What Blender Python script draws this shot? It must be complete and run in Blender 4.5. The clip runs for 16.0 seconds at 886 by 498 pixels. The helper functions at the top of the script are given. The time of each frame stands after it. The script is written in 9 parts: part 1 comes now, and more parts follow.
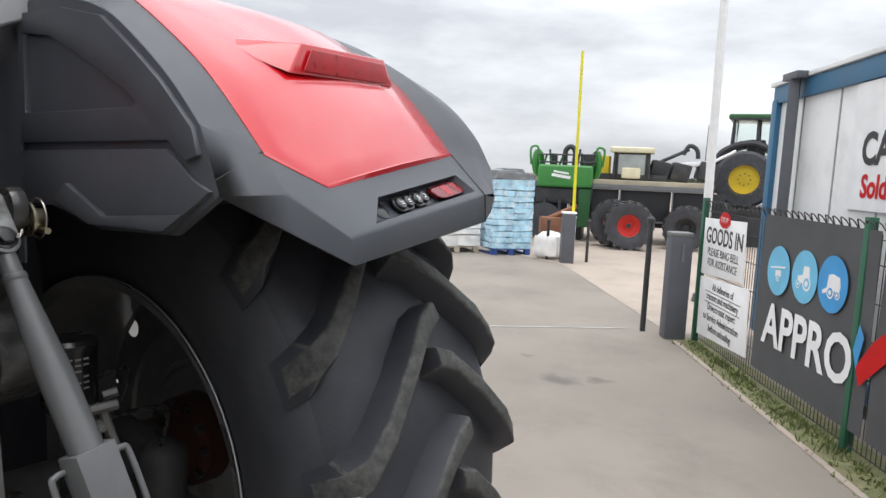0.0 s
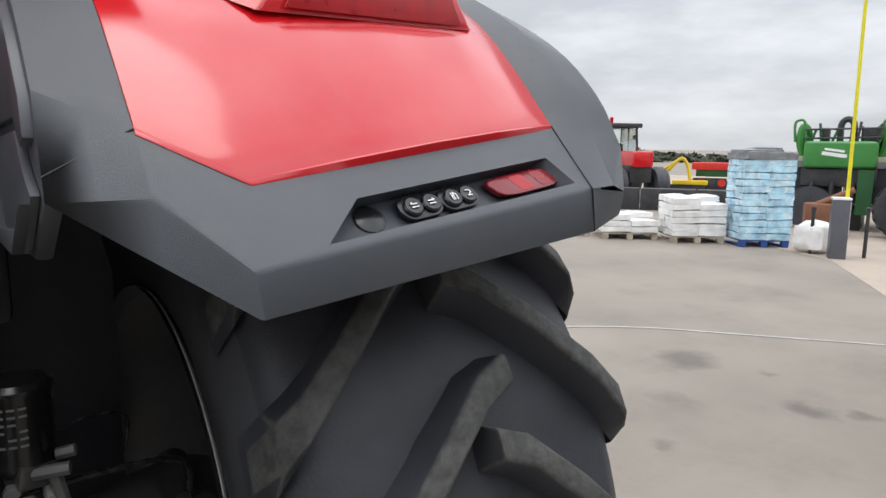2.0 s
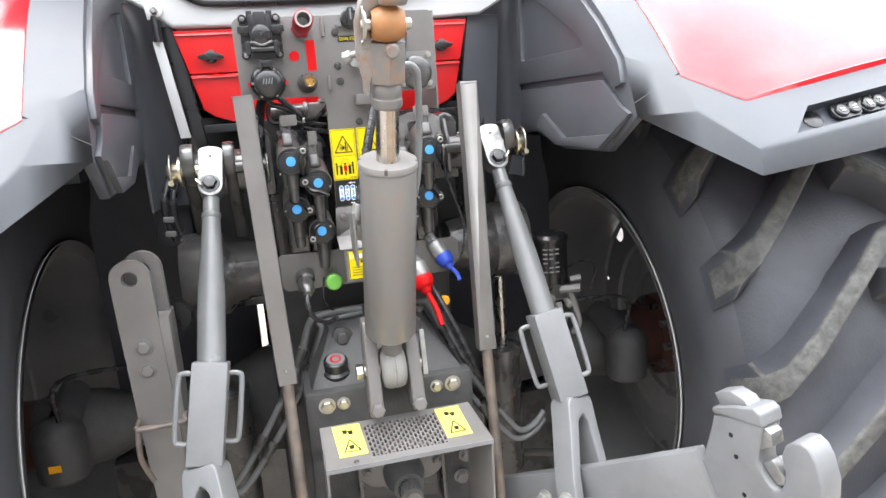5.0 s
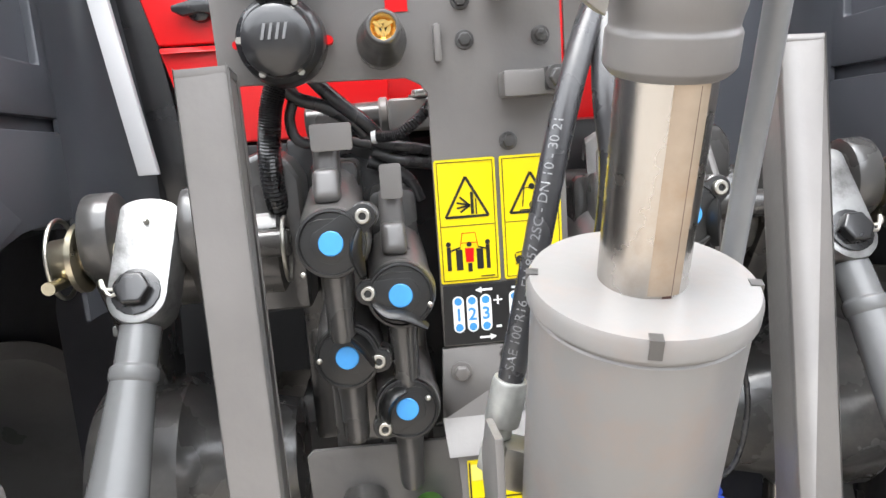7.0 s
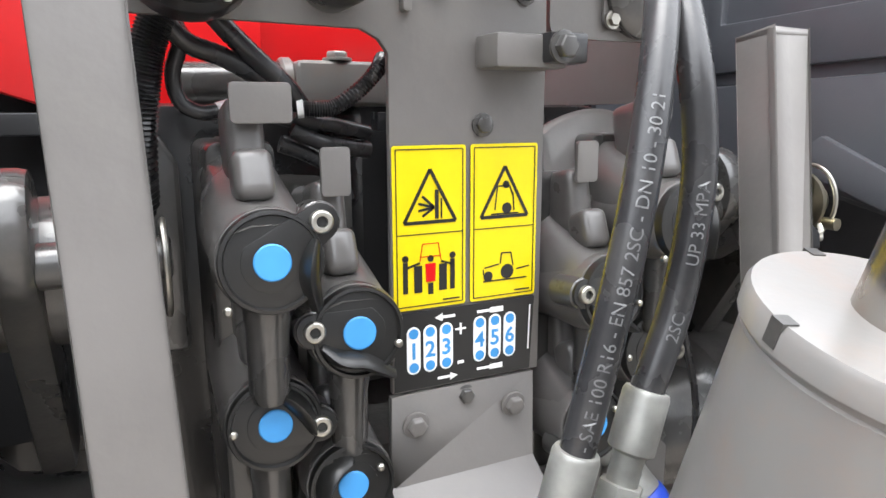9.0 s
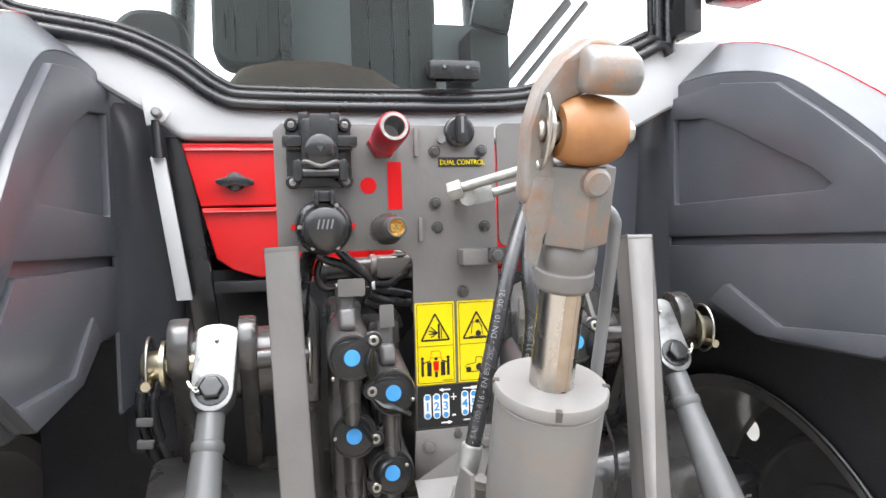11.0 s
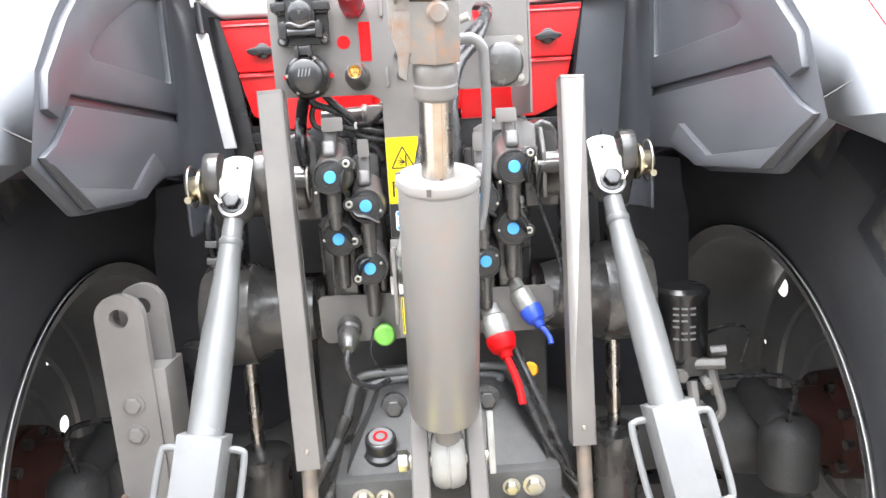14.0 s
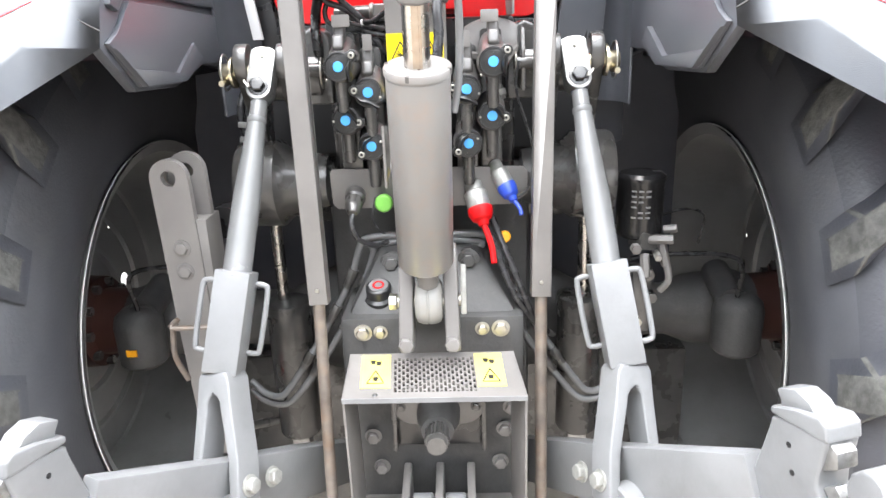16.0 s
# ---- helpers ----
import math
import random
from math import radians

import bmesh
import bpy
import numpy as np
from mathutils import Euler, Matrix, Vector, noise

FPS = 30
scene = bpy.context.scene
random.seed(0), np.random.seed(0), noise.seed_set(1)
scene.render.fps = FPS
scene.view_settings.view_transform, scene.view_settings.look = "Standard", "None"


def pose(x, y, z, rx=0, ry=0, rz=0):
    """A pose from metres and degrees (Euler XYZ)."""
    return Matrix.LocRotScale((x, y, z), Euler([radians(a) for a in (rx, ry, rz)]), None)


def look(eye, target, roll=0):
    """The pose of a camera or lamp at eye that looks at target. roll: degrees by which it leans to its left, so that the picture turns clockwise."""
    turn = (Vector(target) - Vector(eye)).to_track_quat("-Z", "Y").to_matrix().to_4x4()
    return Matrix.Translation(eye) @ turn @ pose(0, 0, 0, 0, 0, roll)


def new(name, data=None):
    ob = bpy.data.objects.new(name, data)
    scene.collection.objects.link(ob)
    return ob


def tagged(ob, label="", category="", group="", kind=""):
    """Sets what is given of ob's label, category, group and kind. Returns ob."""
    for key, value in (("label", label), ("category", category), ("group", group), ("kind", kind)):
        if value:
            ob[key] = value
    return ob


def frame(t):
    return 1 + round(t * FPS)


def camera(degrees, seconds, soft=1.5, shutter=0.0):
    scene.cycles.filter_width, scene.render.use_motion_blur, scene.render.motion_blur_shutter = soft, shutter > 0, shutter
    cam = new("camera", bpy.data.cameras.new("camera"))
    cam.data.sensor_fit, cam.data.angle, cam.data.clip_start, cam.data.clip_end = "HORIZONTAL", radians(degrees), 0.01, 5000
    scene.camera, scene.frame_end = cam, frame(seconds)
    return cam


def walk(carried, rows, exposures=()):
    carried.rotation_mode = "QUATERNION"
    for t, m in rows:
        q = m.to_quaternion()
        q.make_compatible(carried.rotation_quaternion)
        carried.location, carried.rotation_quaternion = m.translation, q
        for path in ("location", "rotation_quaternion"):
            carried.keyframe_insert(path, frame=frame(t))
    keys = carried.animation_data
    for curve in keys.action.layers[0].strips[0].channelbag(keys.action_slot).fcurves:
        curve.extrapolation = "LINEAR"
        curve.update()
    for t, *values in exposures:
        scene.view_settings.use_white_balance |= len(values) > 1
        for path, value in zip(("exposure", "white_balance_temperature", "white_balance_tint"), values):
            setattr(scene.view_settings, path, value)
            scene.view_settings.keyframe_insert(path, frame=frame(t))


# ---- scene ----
cam = camera(67.0, 16.0)
PATH = [
    (0, (-0.236, -1.228, 1.797), (1.453, -0.184, 1.557), 2.5),
    (0.5, (-0.004, -1.179, 1.812), (1.601, -0.022, 1.52), -0.3),
    (1, (0.299, -1.13, 1.802), (1.693, 0.278, 1.526), 0.5),
    (1.5, (0.427, -1.106, 1.808), (1.698, 0.412, 1.527), 0.1),
    (2, (0.408, -1.121, 1.797), (1.612, 0.447, 1.494), 0.7),
    (2.5, (0.232, -1.212, 1.796), (1.374, 0.404, 1.504), -0.3),
    (3, (-0.095, -1.421, 1.795), (0.957, 0.208, 1.308), -2.0),
    (3.5, (-0.295, -1.657, 1.798), (0.342, 0.167, 1.283), -2.3),
    (3.7, (-0.338, -1.724, 1.799), (0.258, 0.101, 1.24), -2.0),
    (5.8, (-0.112, -1.142, 1.81), (0.242, 0.778, 1.404), -5.1),
    (6, (-0.14, -1.02, 1.79), (0.2, 0.9, 1.362), -5.2),
    (6.5, (-0.161, -0.791, 1.763), (0.315, 1.124, 1.439), -3.8),
    (7, (-0.102, -0.599, 1.77), (0.049, 1.363, 1.412), -4.0),
    (7.5, (-0.131, -0.495, 1.757), (-0.109, 1.463, 1.349), -3.1),
    (8, (-0.177, -0.431, 1.755), (0.275, 1.466, 1.31), -0.6),
    (8.5, (-0.198, -0.402, 1.753), (0.544, 1.411, 1.349), 0.1),
    (9, (-0.222, -0.414, 1.761), (0.633, 1.35, 1.368), -0.2),
    (9.5, (-0.209, -0.533, 1.803), (0.447, 1.346, 1.602), -2.3),
    (10, (-0.189, -0.686, 1.816), (0.272, 1.259, 1.746), -1.6),
    (10.2, (-0.183, -0.744, 1.826), (0.234, 1.211, 1.761), -1.8),
    (12.3, (-0.321, -0.938, 1.853), (0.258, 0.974, 1.759), -2.0),
    (12.5, (-0.286, -0.938, 1.84), (0.293, 0.974, 1.759), -2.5),
    (13, (-0.138, -0.941, 1.819), (0.2, 1.029, 1.749), -1.3),
    (13.5, (0.038, -0.983, 1.78), (0.063, 0.993, 1.473), -1.9),
    (14, (-0.008, -1.159, 1.745), (0.053, 0.81, 1.402), -3.3),
    (14.5, (-0.007, -1.323, 1.759), (0.057, 0.611, 1.251), -2.6),
    (15, (0.058, -1.382, 1.751), (0.059, 0.555, 1.251), -2.2),
    (15.5, (0.042, -1.394, 1.744), (0.053, 0.526, 1.186), -1.9),
    (16, (0.087, -1.399, 1.743), (0.021, 0.501, 1.123), -2.1),
]
EXPOSURES = [(0, -0.04), (1.5, -0.09), (2.0, -0.14), (2.5, -0.02), (3.0, 0.36), (3.5, 1.4), (6.0, 2.05), (6.5, 2.3), (7.0, 1.9), (7.5, 1.6), (8.0, 1.7), (9.0, 1.75), (10.0, 1.85), (12.5, 1.4), (13.0, 1.4), (13.5, 2.2), (14.0, 2.55), (14.5, 2.5), (16.0, 2.45)]
walk(cam, [(t, look(eye, target, roll)) for t, eye, target, roll in PATH], EXPOSURES)
# ---- sky, sun ----
world = bpy.data.worlds.new("overcast_sky")
scene.world = world
world.use_nodes = True
wn, wl = world.node_tree.nodes, world.node_tree.links
wn.clear()
w_out = wn.new("ShaderNodeOutputWorld")
w_bg = wn.new("ShaderNodeBackground")
w_sky = wn.new("ShaderNodeTexSky")
w_sky.sky_type = "NISHITA"
w_sky.sun_disc = False
w_sky.sun_elevation = radians(80)
w_sky.sun_rotation = radians(200)
w_co = wn.new("ShaderNodeTexCoord")
w_map = wn.new("ShaderNodeMapping")
w_map.inputs["Scale"].default_value = (1.4, 1.4, 5.0)
w_no = wn.new("ShaderNodeTexNoise")
w_no.inputs["Scale"].default_value = 1.7
w_no.inputs["Detail"].default_value = 6
w_no.inputs["Roughness"].default_value = 0.55
w_ramp = wn.new("ShaderNodeValToRGB")
w_ramp.color_ramp.elements[0].position = 0.33
w_ramp.color_ramp.elements[0].color = (5.0, 5.2, 5.6, 1)
w_ramp.color_ramp.elements[1].position = 0.68
w_ramp.color_ramp.elements[1].color = (9.4, 9.6, 9.9, 1)
w_mix = wn.new("ShaderNodeMix")
w_mix.data_type = "RGBA"
w_mix.inputs["Factor"].default_value = 0.93
wl.new(w_co.outputs["Generated"], w_map.inputs["Vector"])
wl.new(w_map.outputs["Vector"], w_no.inputs["Vector"])
wl.new(w_no.outputs["Fac"], w_ramp.inputs["Fac"])
wl.new(w_sky.outputs["Color"], w_mix.inputs["A"])
wl.new(w_ramp.outputs["Color"], w_mix.inputs["B"])
# an overcast sky is brighter overhead than at the horizon
w_sep = wn.new("ShaderNodeSeparateXYZ")
w_up = wn.new("ShaderNodeMapRange")
w_up.inputs["To Min"].default_value, w_up.inputs["To Max"].default_value = 1.0, 2.9
w_mul = wn.new("ShaderNodeVectorMath")
w_mul.operation = "SCALE"
wl.new(w_co.outputs["Generated"], w_sep.inputs["Vector"])
wl.new(w_sep.outputs["Z"], w_up.inputs["Value"])
wl.new(w_mix.outputs["Result"], w_mul.inputs[0])
wl.new(w_up.outputs["Result"], w_mul.inputs["Scale"])
wl.new(w_mul.outputs["Vector"], w_bg.inputs["Color"])
wl.new(w_bg.outputs["Background"], w_out.inputs["Surface"])
w_bg.inputs["Strength"].default_value = 0.105

sun = new("sun", bpy.data.lights.new("sun", "SUN"))
sun.data.energy = 1.0
sun.data.angle = radians(40)
sun.data.color = (1.0, 0.985, 0.96)
sun.matrix_world = look((0, 0, 10), (0.15, 0.2, 10 - 1.5))


# ---- materials ----
def material(name, color, rough=0.5, metal=0.0, var=0.15, scale=12.0, bump=0.0, bscale=200.0,
             stain=None, stain_amount=0.0, stain_scale=6.0, coat=0.0, spec=0.5):
    """Surface with colour variation at two scales, optional stains and fine relief."""
    m = bpy.data.materials.new(name)
    m.use_nodes = True
    n, l = m.node_tree.nodes, m.node_tree.links
    b = n["Principled BSDF"]
    co = n.new("ShaderNodeTexCoord")
    big = n.new("ShaderNodeTexNoise")
    big.inputs["Scale"].default_value = scale
    big.inputs["Detail"].default_value = 5
    l.new(co.outputs["Object"], big.inputs["Vector"])
    ramp = n.new("ShaderNodeValToRGB")
    lo = tuple(max(0.0, c * (1 - var)) for c in color)
    hi = tuple(min(1.0, c * (1 + var)) for c in color)
    ramp.color_ramp.elements[0].position, ramp.color_ramp.elements[1].position = 0.3, 0.7
    ramp.color_ramp.elements[0].color, ramp.color_ramp.elements[1].color = (*lo, 1), (*hi, 1)
    l.new(big.outputs["Fac"], ramp.inputs["Fac"])
    out = ramp.outputs["Color"]
    if stain:
        st = n.new("ShaderNodeTexNoise")
        st.inputs["Scale"].default_value = stain_scale
        st.inputs["Detail"].default_value = 9
        st.inputs["Roughness"].default_value = 0.7
        l.new(co.outputs["Object"], st.inputs["Vector"])
        cut = n.new("ShaderNodeMapRange")
        cut.interpolation_type = "SMOOTHSTEP"
        cut.inputs["From Min"].default_value, cut.inputs["From Max"].default_value = 0.44, 0.78
        cut.inputs["To Max"].default_value = stain_amount
        l.new(st.outputs["Fac"], cut.inputs["Value"])
        mix = n.new("ShaderNodeMix")
        mix.data_type = "RGBA"
        l.new(cut.outputs["Result"], mix.inputs["Factor"])
        l.new(out, mix.inputs["A"])
        mix.inputs["B"].default_value = (*stain, 1)
        out = mix.outputs["Result"]
    l.new(out, b.inputs["Base Color"])
    rr = n.new("ShaderNodeMapRange")
    rr.inputs["To Min"].default_value, rr.inputs["To Max"].default_value = max(0.02, rough - 0.08), min(1, rough + 0.08)
    l.new(big.outputs["Fac"], rr.inputs["Value"])
    l.new(rr.outputs["Result"], b.inputs["Roughness"])
    b.inputs["Metallic"].default_value = metal
    b.inputs["Coat Weight"].default_value = coat
    b.inputs["Coat Roughness"].default_value = 0.08
    b.inputs["Specular IOR Level"].default_value = spec
    if bump:
        fine = n.new("ShaderNodeTexNoise")
        fine.inputs["Scale"].default_value = bscale
        fine.inputs["Detail"].default_value = 3
        l.new(co.outputs["Object"], fine.inputs["Vector"])
        bp = n.new("ShaderNodeBump")
        bp.inputs["Strength"].default_value = bump
        bp.inputs["Distance"].default_value = 0.002
        l.new(fine.outputs["Fac"], bp.inputs["Height"])
        l.new(bp.outputs["Normal"], b.inputs["Normal"])
    return m


def glass(name, tint=(0.9, 0.95, 0.93)):
    m = bpy.data.materials.new(name)
    m.use_nodes = True
    n, l = m.node_tree.nodes, m.node_tree.links
    n.remove(n["Principled BSDF"])
    clear, shine, mix, fres = (n.new("ShaderNodeBsdf" + k) if k != "f" else n.new("ShaderNodeFresnel") for k in ("Transparent", "Glossy", "Principled", "f"))
    n.remove(mix)
    mix = n.new("ShaderNodeMixShader")
    clear.inputs["Color"].default_value = (*tint, 1)
    shine.inputs["Roughness"].default_value = 0.02
    fres.inputs["IOR"].default_value = 1.5
    l.new(fres.outputs["Fac"], mix.inputs["Fac"])
    l.new(clear.outputs["BSDF"], mix.inputs[1])
    l.new(shine.outputs["BSDF"], mix.inputs[2])
    l.new(mix.outputs["Shader"], n["Material Output"].inputs["Surface"])
    return m


GREY = material("chassis_grey_paint", (0.144, 0.136, 0.13), 0.4, var=0.12, scale=9, stain=(0.2, 0.19, 0.17), stain_amount=0.25, stain_scale=10, bump=0.15, bscale=90)
TUBE = material("tube_grey_paint", (0.128, 0.13, 0.132), 0.25, var=0.1, scale=10, stain=(0.1, 0.1, 0.1), stain_amount=0.3, stain_scale=9, bump=0.08, bscale=120)
HOOKGREY = material("hook_warm_grey", (0.2, 0.193, 0.182), 0.36, var=0.15, scale=16, stain=(0.22, 0.105, 0.05), stain_amount=1.0, stain_scale=17, bump=0.3, bscale=160)
GALVA = material("dull_galvanised", (0.33, 0.33, 0.31), 0.48, metal=0.6, var=0.2, scale=60, bump=0.15, bscale=200)
ROUGHCAST = material("rough_dark_casting", (0.05, 0.05, 0.05), 0.6, var=0.25, scale=16, stain=(0.09, 0.085, 0.078), stain_amount=0.5, stain_scale=14, bump=0.5, bscale=140)
BARREL = material("cylinder_grey_paint", (0.188, 0.181, 0.174), 0.3, var=0.08, scale=6, stain=(0.28, 0.16, 0.1), stain_amount=0.25, stain_scale=26, bump=0.06, bscale=120)
CAST = material("cast_dark_grey", (0.048, 0.0465, 0.045), 0.28, var=0.25, scale=14, stain=(0.13, 0.118, 0.108), stain_amount=0.4, stain_scale=18, bump=0.22, bscale=70, coat=0.55)
LINK = material("light_grey_paint", (0.165, 0.168, 0.172), 0.34, var=0.1, scale=10, stain=(0.1, 0.1, 0.1), stain_amount=0.35, stain_scale=11, bump=0.12, bscale=120)
PLASTIC = material("fender_plastic", (0.071, 0.077, 0.088), 0.33, var=0.08, scale=5, bump=0.35, bscale=900, stain=(0.11, 0.108, 0.105), stain_amount=0.3, stain_scale=7)
INNER = material("inner_fender_plastic", (0.076, 0.08, 0.091), 0.34, var=0.15, scale=5, bump=0.1, bscale=700, stain=(0.13, 0.125, 0.12), stain_amount=0.2, stain_scale=5)
BLACK = material("black_plastic", (0.014, 0.014, 0.015), 0.28, var=0.3, scale=14, stain=(0.05, 0.047, 0.044), stain_amount=0.22, stain_scale=22, bump=0.05, bscale=300, coat=0.3)
RED = material("red_paint", (0.62, 0.012, 0.018), 0.16, var=0.05, scale=2, coat=0.7, stain=(0.5, 0.1, 0.09), stain_amount=0.12, stain_scale=8)
RED_CAB = material("red_cab_paint", (0.6, 0.006, 0.008), 0.3, var=0.06, scale=3, coat=0.15, stain=(0.42, 0.02, 0.02), stain_amount=0.2, stain_scale=10)
RED_FLAT = material("red_plastic", (0.55, 0.005, 0.007), 0.45, var=0.1, scale=8, spec=0.2)
RUBBER = material("tyre_rubber", (0.046, 0.048, 0.057), 0.5, var=0.3, scale=7, bump=0.4, bscale=150, stain=(0.07, 0.07, 0.07), stain_amount=0.45, stain_scale=4, spec=0.5)
SIDEWALL = material("dusty_sidewall", (0.066, 0.068, 0.076), 0.55, var=0.2, scale=6, bump=0.3, bscale=150, stain=(0.1, 0.099, 0.096), stain_amount=0.6, stain_scale=5, spec=0.5)
WELL = material("wheel_well_plastic", (0.055, 0.058, 0.072), 0.5, var=0.15, scale=5, bump=0.1, bscale=400, stain=(0.1, 0.1, 0.1), stain_amount=0.4, stain_scale=5)
LUG = material("worn_lug_rubber", (0.078, 0.078, 0.074), 0.7, var=0.35, scale=45, bump=1.0, bscale=90, stain=(0.17, 0.168, 0.15), stain_amount=0.6, stain_scale=26, spec=0.35)
HOSE = material("hose_rubber", (0.027, 0.027, 0.029), 0.27, var=0.25, scale=30, bump=0.06, bscale=500, stain=(0.09, 0.085, 0.08), stain_amount=0.4, stain_scale=25)
RIM = material("rim_paint", (0.23, 0.23, 0.225), 0.3, var=0.15, scale=4, stain=(0.09, 0.08, 0.07), stain_amount=0.3, stain_scale=6)
BALLGREY = material("pale_ball_paint", (0.24, 0.235, 0.22), 0.4, var=0.15, scale=30, stain=(0.2, 0.18, 0.15), stain_amount=0.5, stain_scale=30)
TRIMCLIP = material("clip_grey_plastic", (0.2, 0.2, 0.195), 0.45, var=0.15, scale=40)
# near-black for painted shade behind the valves, and for dark trim joints
VOID = material("shade_and_joint_black", (0.01, 0.01, 0.011), 0.7, var=0.2, scale=8)
RIM_EDGE = material("rim_edge_bare", (0.55, 0.55, 0.54), 0.35, var=0.1, scale=20)
ZINC = material("zinc_plate", (0.47, 0.455, 0.41), 0.36, metal=1.0, var=0.15, scale=40, stain=(0.3, 0.27, 0.2), stain_amount=0.4, stain_scale=40)
YZINC = material("yellow_zinc", (0.56, 0.51, 0.38), 0.3, metal=1.0, var=0.2, scale=40)
STEEL = material("cast_zinc_clevis", (0.31, 0.31, 0.305), 0.42, metal=0.8, var=0.3, scale=25, bump=0.2, bscale=160, stain=(0.1, 0.096, 0.092), stain_amount=0.95, stain_scale=24)
CHROME = material("chrome_rod", (0.5, 0.485, 0.46), 0.27, metal=1.0, var=0.08, scale=30, stain=(0.32, 0.2, 0.1), stain_amount=0.5, stain_scale=15)
RUST = material("rusty_ball", (0.36, 0.165, 0.06), 0.5, metal=0.0, var=0.15, scale=30, stain=(0.2, 0.08, 0.035), stain_amount=0.5, stain_scale=24, bump=0.06, bscale=300)
RUSTY_GREY = material("rust_streaked_grey", (0.17, 0.163, 0.152), 0.4, var=0.15, scale=20, stain=(0.3, 0.13, 0.045), stain_amount=1.0, stain_scale=20, bump=0.3, bscale=200)
GALV = material("galvanised_rod", (0.15, 0.128, 0.11), 0.45, metal=0.2, var=0.3, scale=30, stain=(0.2, 0.12, 0.07), stain_amount=0.6, stain_scale=18)
SILVER = material("silver_paint", (0.56, 0.56, 0.565), 0.3, var=0.05, scale=4, coat=0.4)
YELLOW = material("yellow_decal", (0.76, 0.6, 0.0), 0.35, var=0.04, scale=30)
INK = material("black_ink", (0.012, 0.012, 0.012), 0.4, var=0.1, scale=30)
WHITE = material("white_paint", (0.78, 0.78, 0.77), 0.4, var=0.05, scale=12)
BLUE = material("blue_cap", (0.045, 0.26, 0.58), 0.5, var=0.08, scale=60)
DEEPBLUE = material("blue_plastic", (0.02, 0.06, 0.42), 0.4, var=0.1, scale=40)
GREEN = material("green_cap_plastic", (0.14, 0.38, 0.06), 0.4, var=0.1, scale=40)
ORANGE = material("orange_plastic", (0.75, 0.33, 0.01), 0.45, var=0.1, scale=40)
BRASS = material("brass", (0.75, 0.5, 0.16), 0.25, metal=1.0, var=0.1, scale=60)
CRIMSON = material("anodised_red", (0.35, 0.02, 0.035), 0.32, metal=0.5, var=0.15, scale=60)
HUB = material("hub_red_brown", (0.055, 0.021, 0.016), 0.5, var=0.2, scale=15)
LENS_BRIGHT = material("red_reflector", (0.42, 0.005, 0.01), 0.3, var=0.2, scale=40)
LENS_MID = material("red_lens_field", (0.27, 0.005, 0.01), 0.28, var=0.2, scale=40)
LENS_RED = material("red_lens", (0.2, 0.004, 0.01), 0.25, var=0.15, scale=30, coat=0.25)
# paler yellow; on the guard decals it paints in the washed-out glare
PALEYELLOW = material("pale_glare_yellow", (0.76, 0.65, 0.13), 0.4, var=0.08, scale=30)
CASTING = material("painted_casting", (0.088, 0.083, 0.08), 0.3, var=0.15, scale=14, stain=(0.13, 0.12, 0.11), stain_amount=0.4, stain_scale=18, bump=0.15, bscale=70, coat=0.4)
MATTGREY = material("matt_grey_paint", (0.2, 0.192, 0.186), 0.7, var=0.1, scale=9, bump=0.1, bscale=90, spec=0.25)
FLAP = material("black_flap_rubber", (0.012, 0.0118, 0.0115), 0.33, var=0.25, scale=30, bump=0.05, bscale=300)
FILTER = material("filter_black", (0.012, 0.012, 0.013), 0.25, var=0.2, scale=14)
STRIPE = material("worn_line_paint", (0.45, 0.43, 0.4), 0.7, var=0.2, scale=3, stain=(0.3, 0.28, 0.26), stain_amount=0.9, stain_scale=5)
GLASS = glass("clear_glass")


# ---- mesh helpers ----
def part(name, bm, mat, parent=None, label="", bevel=0.0, smooth=35, segs=2, kind="", category="", group=""):
    """Links a bmesh as one mesh object, under parent when given."""
    bmesh.ops.remove_doubles(bm, verts=bm.verts, dist=1e-5)
    bmesh.ops.recalc_face_normals(bm, faces=bm.faces)
    if bevel:
        edges = [e for e in bm.edges if len(e.link_faces) == 2 and e.calc_face_angle(0) > radians(32)]
        if edges:
            bmesh.ops.bevel(bm, geom=edges, offset=bevel, segments=segs, profile=0.6, affect="EDGES", clamp_overlap=True)
    me = bpy.data.meshes.new(name)
    bm.to_mesh(me)
    bm.free()
    for p in me.polygons:
        p.use_smooth = smooth > 0
    if smooth > 0:
        me.set_sharp_from_angle(angle=radians(smooth))
    for one in mat if isinstance(mat, (list, tuple)) else (mat,):
        me.materials.append(one)
    ob = new(name, me)
    if parent:
        ob.parent = parent
    return tagged(ob, label, category, group, kind)


def thing(name, label, category, at=(0, 0, 0), group="", rz=0):
    ob = new(name)
    ob.empty_display_size = 0.1
    ob.matrix_world = pose(*at, 0, 0, rz)
    return tagged(ob, label, category, group)


def basis(axis, hint=(0, 0, 1)):
    z = Vector(axis).normalized()
    h = Vector(hint)
    if abs(z.dot(h.normalized())) > 0.98:
        h = Vector((0, 1, 0)) if abs(z.y) < 0.9 else Vector((1, 0, 0))
    x = h.cross(z).normalized()
    return x, z.cross(x), z


def box(c, s, rot=(0, 0, 0), bm=None):
    bm = bm or bmesh.new()
    m = pose(*c, *rot) @ Matrix.Diagonal((*s, 1))
    bmesh.ops.create_cube(bm, size=1, matrix=m)
    return bm


